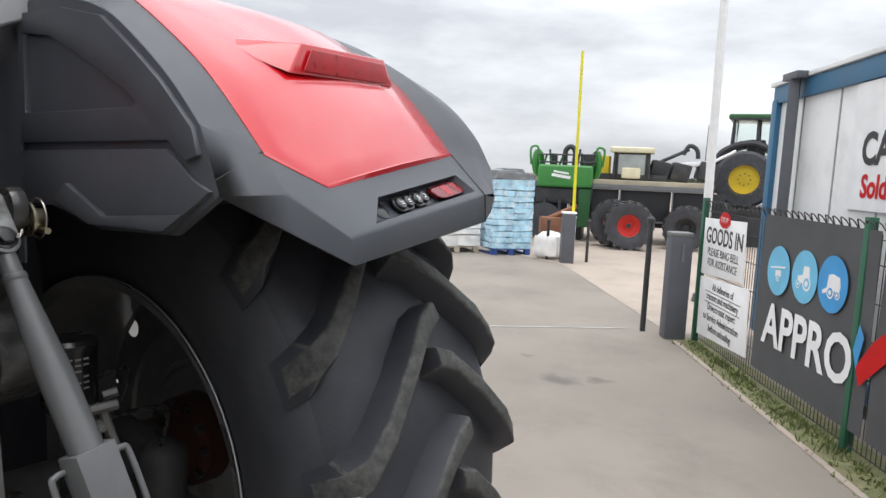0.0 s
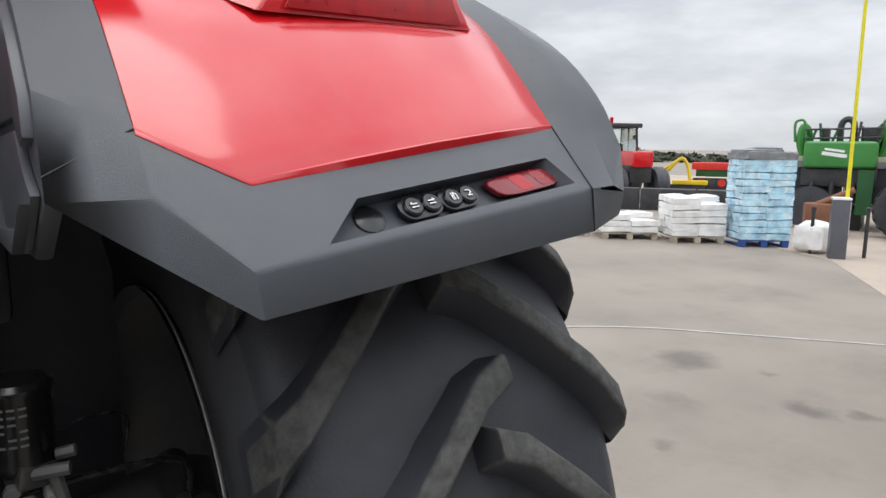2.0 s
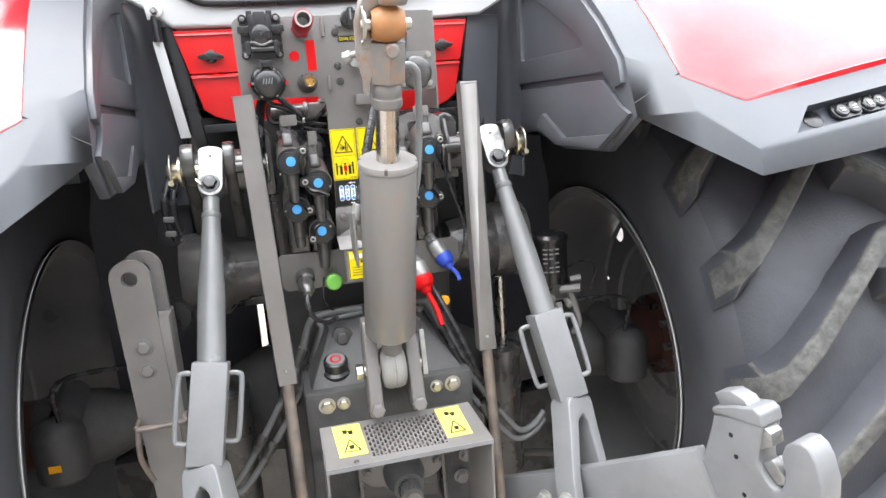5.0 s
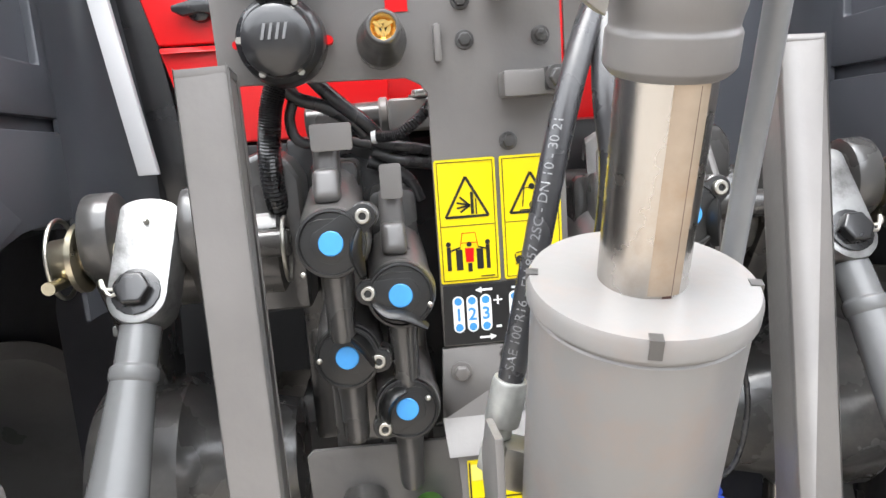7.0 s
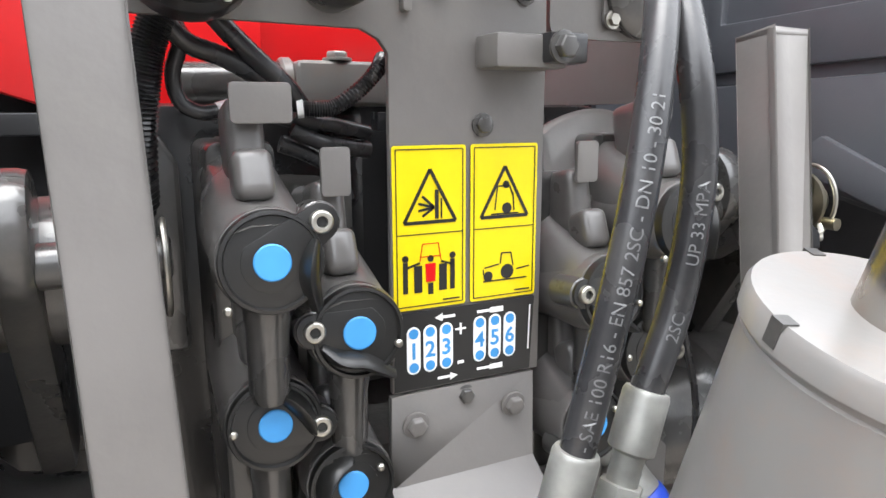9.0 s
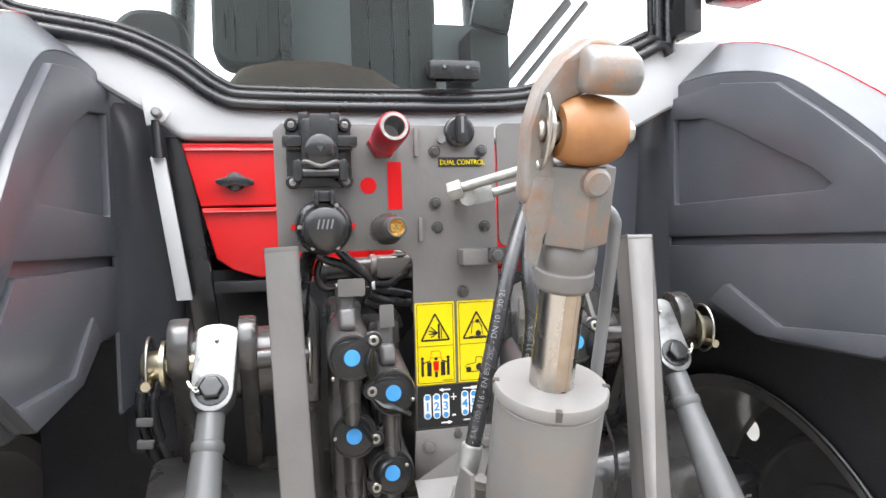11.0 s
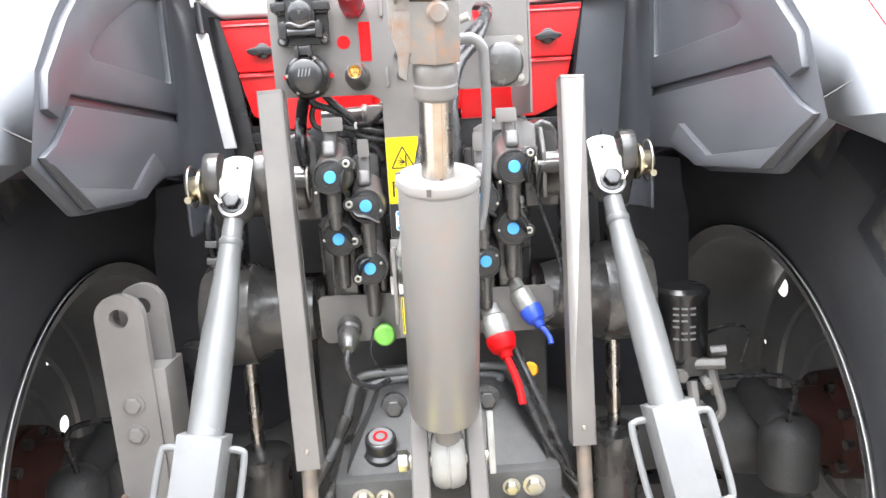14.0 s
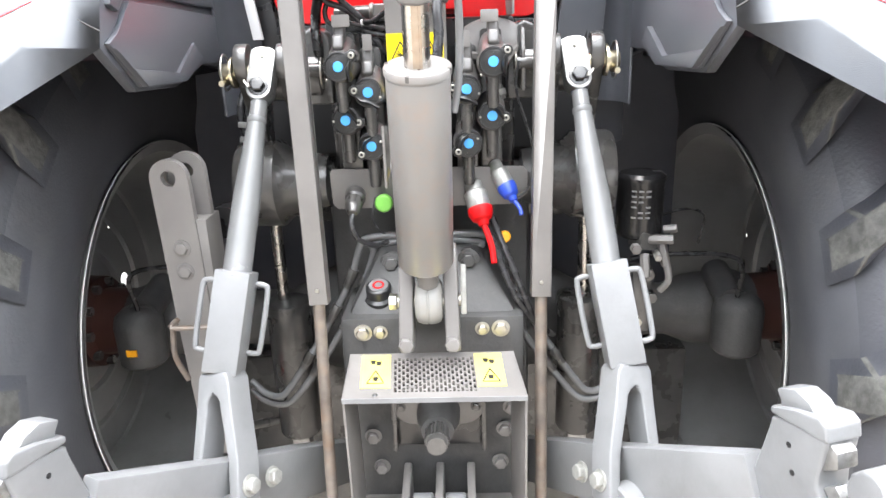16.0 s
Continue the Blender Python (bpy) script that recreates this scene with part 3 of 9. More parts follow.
    for ka, kb_, m_ in ((0.3, 0.62, LENS_BRIGHT), (0.66, 0.93, LENS_MID)):
        pts = [lamp[0].lerp(lamp[1], ka), lamp[0].lerp(lamp[1], kb_), lamp[3].lerp(lamp[2], kb_), lamp[3].lerp(lamp[2], ka)]
        mid = sum(pts, Vector()) / 4
        part("reflector", sided(plate([mid + (p - mid) * 0.74 + back * 0.43 for p in soft_corners(pts, 0.25)], -back * 0.016), s), m_, body_l, "red prismatic field")
    # joint between the rear trim and the corner piece
    seam = [d[1] + Vector((0.001, -0.001, 0)), d[1].lerp(d[0], 0.5) + Vector((0, -0.0006, 0)), d[0] + Vector((0, -0.0008, 0)), lip0[2] + Vector((0, -0.0004, 0.002))]
    part("trim_joint", sided(tube(seam, 0.0014, 6, 1), s), VOID, f, "dark joint of the corner piece")
    # roof of the direction lamp on the red panel
    bm = bmesh.new()
    f0 = [bm.verts.new(p) for p in ((0.78, -0.215, 1.975), (1.2, -0.165, 2.0), (1.16, -0.165, 2.062), (0.83, -0.2, 2.045))]
    b0 = [bm.verts.new(p) for p in ((0.70, -0.12, 2.02), (1.235, -0.08, 2.04), (1.2, -0.05, 2.09), (0.74, -0.1, 2.045))]
    bm.faces.new(f0)
    bm.faces.new(b0[::-1])
    for k in range(4):
        bm.faces.new((f0[k], f0[(k + 1) % 4], b0[(k + 1) % 4], b0[k]))
    hood = part("lamp_hood", sided(bm, s), RED, f, "red raised lamp housing", bevel=0.005)
    bm = plate([(0.82, -0.214, 1.987), (1.17, -0.172, 2.006), (1.145, -0.174, 2.05), (0.85, -0.206, 2.036)], (0, -0.003, -0.002))
    part("lamp_lens", sided(bm, s), LENS_BRIGHT, hood, "dark red lamp lens", bevel=0.002)
    # inner wall
    low_line = [(-0.342, 1.733), (-0.225, 1.66), (0.0, 1.652), (0.17, 1.69), (0.36, 1.665), (0.65, 1.62)]
    poly = [(p.y, p.z) for p in a[::-1]] + low_line[1:]
    bm = plate(on_x(poly, 0.4985), (0.02, 0, 0))
    part("inner_wall", sided(bm, s), INNER, f, "black plastic inner wall with pressed relief", bevel=0.006)
    pads = [([(-0.33, 1.742), (-0.222, 1.668), (0.0, 1.66), (0.14, 1.69), (0.262, 1.69), (0.262, 1.795), (-0.218, 1.809), (-0.29, 1.758)], None),
            ([(0.262, 1.811), (-0.222, 1.823), (-0.27, 1.79), (-0.3, 1.8), (-0.285, 1.845), (-0.2, 1.925), (-0.12, 1.985), (-0.03, 2.045), (0.1, 2.07), (0.262, 2.07)],
             [(0.235, 2.03), (0.14, 2.018), (0.07, 1.99), (-0.1, 1.912), (-0.135, 1.888), (-0.12, 1.88), (0.235, 1.872)])]
    for pts, hole_ in pads:
        if hole_ is None:
            bm = plate(on_x(pts, 0.4985), (-0.011, 0, 0))
        else:
            bm = bmesh.new()
            rings = [[bm.verts.new((0.4985 - 0.011 * k, y_, z_)) for y_, z_ in ring] for ring in (pts, hole_) for k in (0, 1)]
            for lo_, hi_ in ((0, 1), (2, 3)):
                for i in range(len(rings[lo_])):
                    j = (i + 1) % len(rings[lo_])
                    bm.faces.new((rings[lo_][i], rings[lo_][j], rings[hi_][j], rings[hi_][i]))
            eds = [bm.edges.get((v[i], v[(i + 1) % len(v)])) for v in (rings[1], rings[3]) for i in range(len(v))]
            bmesh.ops.triangle_fill(bm, edges=eds, use_beauty=True)
        part("pressed_panel", sided(bm, s), INNER, f, bevel=0.004)
    bm = plate(on_x([(-0.335, 1.735), (-0.268, 1.7), (-0.045, 1.682), (0.075, 1.737), (0.118, 1.705), (0.0, 1.663), (-0.222, 1.668)], 0.488), (-0.012, 0, 0))
    part("lower_facet", sided(bm, s), INNER, f, bevel=0.007)
    # rounded front post of the guard and the black shroud behind it
    turn = [(0.4875, 0.255), (0.4865, 0.285), (0.481, 0.312), (0.469, 0.334), (0.451, 0.349), (0.43, 0.356), (0.412, 0.36), (0.402, 0.37), (0.4, 0.39), (0.4, 0.44)]
    lines = []
    for z_, pull in ((1.56, 0.0), (1.7, 0.0), (1.85, 0.0), (1.97, 0.0), (2.02, 0.006), (2.045, 0.016), (2.06, 0.032), (2.066, 0.05)):
        lines.append([(min(0.5, x_ + pull), y_ - pull * 0.3, z_) for x_, y_ in turn])
    bm = thicken(grid_skin(lines), 0.006)
    part("front_post", sided(bm, s), INNER, f, "rounded dark plastic post", smooth=60)
    bm = box((0.47, 0.66, 1.75), (0.1, 0.5, 0.62))
    part("shroud", sided(bm, s), WELL, f, bevel=0.02)
    bm = plate([(0.3, 0.72, 0.6), (0.76, 0.72, 0.6), (0.76, 0.72, 2.0), (0.3, 0.72, 2.0)], (0, 0.03, 0))
    part("splash_plate", sided(bm, s), WELL, f)
    # liner over the tyre
    arc = [(math.radians(a_), 1.035) for a_ in range(48, 133, 6)]
    bm = grid_skin([[(x, AX_Y + r * math.cos(t), AX_Z + r * math.sin(t)) for t, r in arc] for x in (0.52, 0.9, 1.33)])
    part("liner", sided(bm, s), WELL, f)
    # seam of the rear corner piece
    bm = tube([a[0].lerp(a[1], 0.22) + Vector((-0.001, -0.001, 0.0)), b[1] + Vector((0, -0.0008, 0.0008))], 0.0016, 6, 1)
    part("seam", sided(bm, s), INK, f)
    if s < 0:
        # this guard stands slightly toed in at the rear
        for ob in f.children_recursive:
            for v in ob.data.vertices:
                v.co.x += 0.09 * max(0.0, 0.05 - v.co.y)


fender(1)
fender(-1)

# ---- chassis ----
chassis = new("rear_axle_housing")
chassis.parent = tractor
tagged(chassis, "dark grey cast rear axle housing")
bm = box((0, 0.75, 1.0), (0.5, 1.1, 0.85))
part("gearbox", bm, ROUGHCAST, chassis, bevel=0.04)
bm = box((0, 0.66, 1.5), (0.74, 0.6, 0.5))
part("cab_floor", bm, BLACK, chassis, bevel=0.03)
part("engine_block", box((0, 2.6, 0.95), (0.6, 2.8, 0.8)), CAST, chassis, bevel=0.05)
part("bonnet", box((0, 3.1, 1.75), (0.8, 2.2, 0.9)), RED, chassis, "red bonnet", bevel=0.12, segs=3)
for s in (-1, 1):
    part("fuel_tank", box((s * 0.62, 1.75, 0.85), (0.5, 1.1, 0.8)), BLACK, chassis, bevel=0.08, segs=3)
for s in (1, -1):
    bm = lathe([(0.17, 0.2), (0.15, 0.3), (0.085, 0.42), (0.075, 0.66), (0.1, 0.72), (0.11, 0.8), (0.11, 0.86), (0.09, 0.92)], (0, AX_Y, AX_Z), (1, 0, 0), 28)
    part("axle_trumpet", sided(bm, s), ROUGHCAST, chassis, smooth=50)
    bm = lathe([(0, 0), (0.05, 0), (0.062, 0.012), (0.064, 0.12), (0.058, 0.145), (0.035, 0.165), (0, 0.17)], (0.8, 0.24, 0.9), (0, 0, 1), 24)
    rod((0.785, 0.24, 1.04), (0.8, 0.42, 1.06), 0.04, 0.04, 18, bm)
    bh = part("brake_housing", sided(bm, s), ROUGHCAST, chassis, smooth=40)
    if s < 0:
        part("label", box((-0.8, 0.176, 0.96), (0.028, 0.004, 0.018)), ORANGE, bh, "small orange label")
    bm = tube([(0.785, 0.22, 1.06), (0.75, 0.16, 1.19), (0.55, 0.12, 1.22), (0.48, 0.12, 1.21)], 0.006)
    part("brake_pipe", sided(bm, s), HOSE, chassis)
    bm = lathe([(0, 0), (0.095, 0), (0.1, 0.01), (0.1, 0.09), (0.08, 0.11), (0.06, 0.2), (0, 0.2)], (0.42, 0.12, 1.42), (-1, 0, 0), 28)
    part("lift_shaft_boss", sided(bm, s), CAST, chassis, "rounded lift shaft boss", smooth=40)
    bm = lathe([(0, 0), (0.033, 0), (0.036, 0.006), (0.036, 0.05), (0, 0.05)], (0.44, 0.05, 1.36), (0, -1, 0), 22)
    if s < 0:
        part("round_plug", sided(bm, s), BLACK, chassis)
    else:
        bm.free()

# stepped head casting over the drive shaft guard
bm = box((0.0125, 0.0, 1.09), (0.394, 0.2, 0.156))
part("hitch_head", bm, ROUGHCAST, chassis, "dark cast hitch head block", bevel=0.014)
bm = bmesh.new()
lo_ = [bm.verts.new(p) for p in ((-0.172, -0.085, 1.16), (0.197, -0.085, 1.16), (0.197, 0.1, 1.16), (-0.172, 0.1, 1.16))]
hi_ = [bm.verts.new(p) for p in ((-0.108, 0.02, 1.272), (0.124, 0.02, 1.272), (0.124, 0.12, 1.3), (-0.108, 0.12, 1.3))]
bm.faces.new(lo_)
bm.faces.new(hi_)
for k in range(4):
    bm.faces.new((lo_[k], lo_[(k + 1) % 4], hi_[(k + 1) % 4], hi_[k]))
part("head_slope", bm, ROUGHCAST, chassis, bevel=0.015)
part("rear_frame", box((0, 0.5, 0.6), (1.5, 0.12, 0.42)), CAST, chassis, bevel=0.02)
bm = plate(on_y([(-0.188, 0.7), (0.213, 0.7), (0.207, 1.1), (0.15, 1.165), (-0.125, 1.165), (-0.182, 1.1)], -0.09), (0, 0.1, 0))
part("back_plate", bm, ROUGHCAST, chassis, bevel=0.012)
for x, z, r in ((-0.135, 1.136, 0.0145), (-0.098, 1.136, 0.0115), (0.119, 1.14, 0.0115), (0.158, 1.14, 0.0145)):
    part("bolt", hexbolt((x, -0.1, z), (0, -1, 0), r, 0.012), ZINC, chassis, "zinc hex bolt", bevel=0.001)
for x, z in ((-0.078, 1.252), (0.094, 1.256)):
    part("bolt_boss", lathe([(0, 0), (0.026, 0), (0.025, 0.016), (0, 0.016)], (x, 0.02, z), (0, -1, 0.15), 22), CAST, chassis, bevel=0.003)
    part("bolt", hexbolt((x, 0.004, z + 0.002), (0, -1, 0.15), 0.0155, 0.013), CAST, chassis, bevel=0.001)
bm = lathe([(0, 0), (0.036, 0), (0.036, 0.012), (0.028, 0.016), (0.028, 0.036), (0.024, 0.04), (0, 0.04)], (-0.103, -0.035, 1.186), (0, -0.35, 1), 24)
cap = part("filler_cap", bm, BLACK, chassis, "black filler cap with red mark", bevel=0.002)
bm = lathe([(0.009, 0.0405), (0.0125, 0.0405), (0.0125, 0.0415), (0.009, 0.0415)], (-0.103, -0.035, 1.186), (0, -0.35, 1), 20)
part("mark", bm, RED_FLAT, cap)
part("cap_top", lathe([(0, 0.0402), (0.008, 0.0402), (0.008, 0.0412), (0, 0.0412)], (-0.103, -0.035, 1.186), (0, -0.35, 1), 18), LINK, cap)
part("cap_ring", lathe([(0.0135, 0.0402), (0.021, 0.0402), (0.021, 0.0408), (0.0135, 0.0408)], (-0.103, -0.035, 1.186), (0, -0.35, 1), 22), LINK, cap)
# ribs and lower hitch bracket
for x in (-0.055, 0.018, 0.088):
    bm = plate(on_x([(-0.1, 0.72), (-0.2, 0.72), (-0.23, 0.745), (-0.22, 0.785), (-0.1, 0.81)], x - 0.009), (0.018, 0, 0))
    part("rib", bm, GREY, chassis, bevel=0.004)
for x in (-0.018, 0.053):
    part("roller", rod((x - 0.022, -0.19, 0.765), (x + 0.022, -0.19, 0.765), 0.025, None, 22, cham=0.003), LINK, chassis, smooth=40)
for x, z in ((-0.13, 0.88), (0.165, 0.895), (-0.115, 0.8), (0.155, 0.81), (0.18, 0.95), (0.16, 1.03)):
    part("bolt", hexbolt((x, -0.1, z), (0, -1, 0), 0.014, 0.014), GREY, chassis, bevel=0.001)
part("hitch_base", box((0.018, -0.1, 0.68), (0.36, 0.24, 0.07)), GREY, chassis, bevel=0.01)

# drive shaft stub
pto = new("drive_shaft")
pto.parent = tractor
tagged(pto, "splined drive shaft stub in its flange")
SX, SZ = 0.02, 0.952
part("recess_panel", plate(on_y(rounded(SX - 0.1, 0.855, SX + 0.1, 1.065, 0.014), -0.093), (0, -0.006, 0)), BLACK, pto, bevel=0.002)
for x0_ in (SX - 0.104, SX + 0.094):
    part("recess_rib", plate(on_y([(x0_, 0.85), (x0_ + 0.01, 0.85), (x0_ + 0.01, 1.06), (x0_, 1.06)], -0.098), (0, -0.022, 0)), CAST, pto, bevel=0.003)
ears = []
for k in range(48):
    a = math.tau * k / 48
    r = 0.068 + 0.032 * max(0.0, abs(math.cos(a)) - 0.72) / 0.28
    ears.append((SX + r * math.cos(a), SZ + 0.012 + r * math.sin(a) * 0.95))
part("flange", plate(on_y(ears, -0.1), (0, -0.018, 0)), CASTING, pto, "two-eared cast flange", bevel=0.003)
part("collar", lathe([(0.0, 0.0), (0.047, 0), (0.047, 0.03), (0.042, 0.04), (0.036, 0.06), (0.034, 0.085), (0, 0.085)], (SX, -0.11, SZ), (0, -1, 0), 34), ROUGHCAST, pto, "turned shaft collar", smooth=40)
for sd in (-1, 1):
    part("bolt", hexbolt((SX + sd * 0.082, -0.118, SZ + 0.012), (0, -1, 0), 0.009, 0.009), CAST, pto, bevel=0.0008)
bm = bmesh.new()
spl = []
for k in range(42):
    r = 0.026 if k % 2 else 0.0225
    a = math.tau * k / 42
    spl.append((SX + r * math.cos(a), SZ + r * math.sin(a)))
plate(on_y(spl, -0.14), (0, -0.095, 0), bm)
rod((SX, -0.234, SZ), (SX, -0.25, SZ), 0.0225, 0.02, 24, bm)
part("spline", bm, CAST, pto, "splined shaft end")

# guard over the drive shaft
guard = new("shaft_guard")
guard.parent = tractor
tagged(guard, "grey steel guard plate with slotted top and warning decals")
g_b, g_f = Vector((0.0115, -0.14, 1.1055)), Vector((0.0205, -0.268, 1.075))


def on_guard(x, t, lift=0.0):
    p = g_b.lerp(g_f, t)
    return (x + p.x, p.y, p.z + lift)


bm = bmesh.new()
W0, W1 = 0.1705, 0.179
slot_x0, slot_x1 = -0.081, 0.084
wt = lambda t: W0 + (W1 - W0) * t
for xa, xb in ((-1, slot_x0), (slot_x1, 1)):
    xs = lambda v, t: v * wt(t) if abs(v) == 1 else v
    plate([on_guard(xs(xa, 0), 0), on_guard(xs(xb, 0), 0), on_guard(xs(xb, 1), 1), on_guard(xs(xa, 1), 1)], (0, 0, -0.004), bm)
plate([on_guard(slot_x0, 0), on_guard(slot_x1, 0), on_guard(slot_x1, 0.12), on_guard(slot_x0, 0.12)], (0, 0, -0.004), bm)
plate([on_guard(slot_x0, 0.88), on_guard(slot_x1, 0.88), on_guard(slot_x1, 1), on_guard(slot_x0, 1)], (0, 0, -0.004), bm)
cols, rows_n = 20, 6
dx, dt = (slot_x1 - slot_x0) / cols, 0.76 / rows_n
for i in range(cols):
    x0 = slot_x0 + i * dx
    plate([on_guard(x0, 0.12), on_guard(x0 + dx * 0.36, 0.12), on_guard(x0 + dx * 0.36, 0.88), on_guard(x0, 0.88)], (0, 0, -0.004), bm)
    for j in range(rows_n):
        t = 0.12 + (j + (0.5 if i % 2 else 0.0)) * dt
        t1 = min(t + dt * 0.26, 0.88)
        plate([on_guard(x0 + dx * 0.36, t), on_guard(x0 + dx, t), on_guard(x0 + dx, t1), on_guard(x0 + dx * 0.36, t1)], (0, 0, -0.004), bm)
part("top_plate", bm, GREY, guard, "slotted grey top plate", smooth=0)
for s in (-1, 1):
    bm = plate([(g_b.x + s * W0, g_b.y, g_b.z), (g_f.x + s * W1, g_f.y, g_f.z), (g_f.x + s * (W1 + 0.002), -0.25, 0.73), (g_b.x + s * W0, -0.11, 0.73)], (-s * 0.005, 0, 0))
    part("side_plate", bm, GREY, guard, bevel=0.0015)
part("lip", plate([(g_f.x + x_ * W1, g_f.y - 0.002, g_f.z - dz_) for x_, dz_ in ((-1, 0), (1, 0), (1, 0.01), (-1, 0.01))], (0, 0.004, 0)), LINK, guard)
for x0, x1 in ((-0.145, -0.085), (0.087, 0.143)):
    bm = plate([on_guard(x0, 0.06, 0.001), on_guard(x1, 0.06, 0.001), on_guard(x1, 0.8, 0.001), on_guard(x0, 0.8, 0.001)], (0, 0, 0.0008))
    dec = part("warning_decal", bm, PALEYELLOW, guard, "yellow warning decal")
    c = (x0 + x1) / 2
    bm = bmesh.new()
    a_, b_, c_ = (c - 0.017, 0.7), (c + 0.017, 0.7), (c, 0.42)
    for p, q in ((a_, b_), (b_, c_), (c_, a_)):
        v = Vector((q[0] - p[0], (q[1] - p[1]) * 0.13))
        n_ = Vector((-v.y, v.x)).normalized() * 0.0013
        plate([on_guard(p[0] + n_.x, p[1] + n_.y / 0.13, 0.002), on_guard(q[0] + n_.x, q[1] + n_.y / 0.13, 0.002), on_guard(q[0] - n_.x, q[1] - n_.y / 0.13, 0.002), on_guard(p[0] - n_.x, p[1] - n_.y / 0.13, 0.002)], (0, 0, 0.0004), bm)
    for p in ((c - 0.006, 0.22), (c + 0.006, 0.25), (c, 0.6)):
        plate([on_guard(p[0] - 0.006, p[1] - 0.04, 0.002), on_guard(p[0] + 0.006, p[1] - 0.04, 0.002), on_guard(p[0] + 0.004, p[1] + 0.05, 0.002), on_guard(p[0] - 0.004, p[1] + 0.05, 0.002)], (0, 0, 0.0004), bm)
    part("pictogram", bm, INK, dec, smooth=0)
part("rivet", lathe([(0, 0), (0.006, 0), (0.004, 0.003), (0, 0.004)], on_guard(-0.115, 0.93, 0.0), (0, 0, 1), 12), CAST, guard)

# ---- channel bars ahead of the lift rods, with their lower rods ----
for s in (-1, 1):
    t_, b_ = Vector((0.01 + s * 0.2425, -0.044 - s * -0.013, 1.823)), Vector((0.013 + s * 0.2255, -0.127 + s * 0.008, 1.221))
    arm = new("stay_bar")
    arm.parent = tractor
    tagged(arm, "flat grey steel stay bar with a brown rod below")
    d = (b_ - t_).normalized()
    ex = Vector((1, 0, 0))
    ex = (ex - d * ex.dot(d)).normalized()
    ey = d.cross(ex)
    bm = bmesh.new()
    w, h, th = 0.0195, 0.018, 0.004
    for lo, hi in (((-w, -h), (w, -h + th)), ((-w, -h + th), (-w + th, h)), ((w - th, -h + th), (w, h))):
        pts = [t_ + ex * x + ey * y * (1 if ey.y > 0 else -1) for x, y in ((lo[0], lo[1]), (hi[0], lo[1]), (hi[0], hi[1]), (lo[0], hi[1]))]
        plate(pts, b_ - t_, bm)
    plate([t_ + ex * x + ey * y for x, y in ((-w, -h), (w, -h), (w, h), (-w, h))], d * 0.006, bm)
    part("bar", bm, GREY, arm, bevel=0.0012)
    front = -1 if ey.y > 0 else 1
    part("rivet", lathe([(0, 0), (0.0045, 0), (0.003, 0.003), (0, 0.0035)], b_ - d * 0.03 + ey * front * h, ey * front, 12), ZINC, arm)
    part("rod", rod(b_ - d * 0.1, b_ + Vector((-s * 0.004, -0.09, -0.5)), 0.0125, None, 16), GALV, arm, "brown weathered rod")

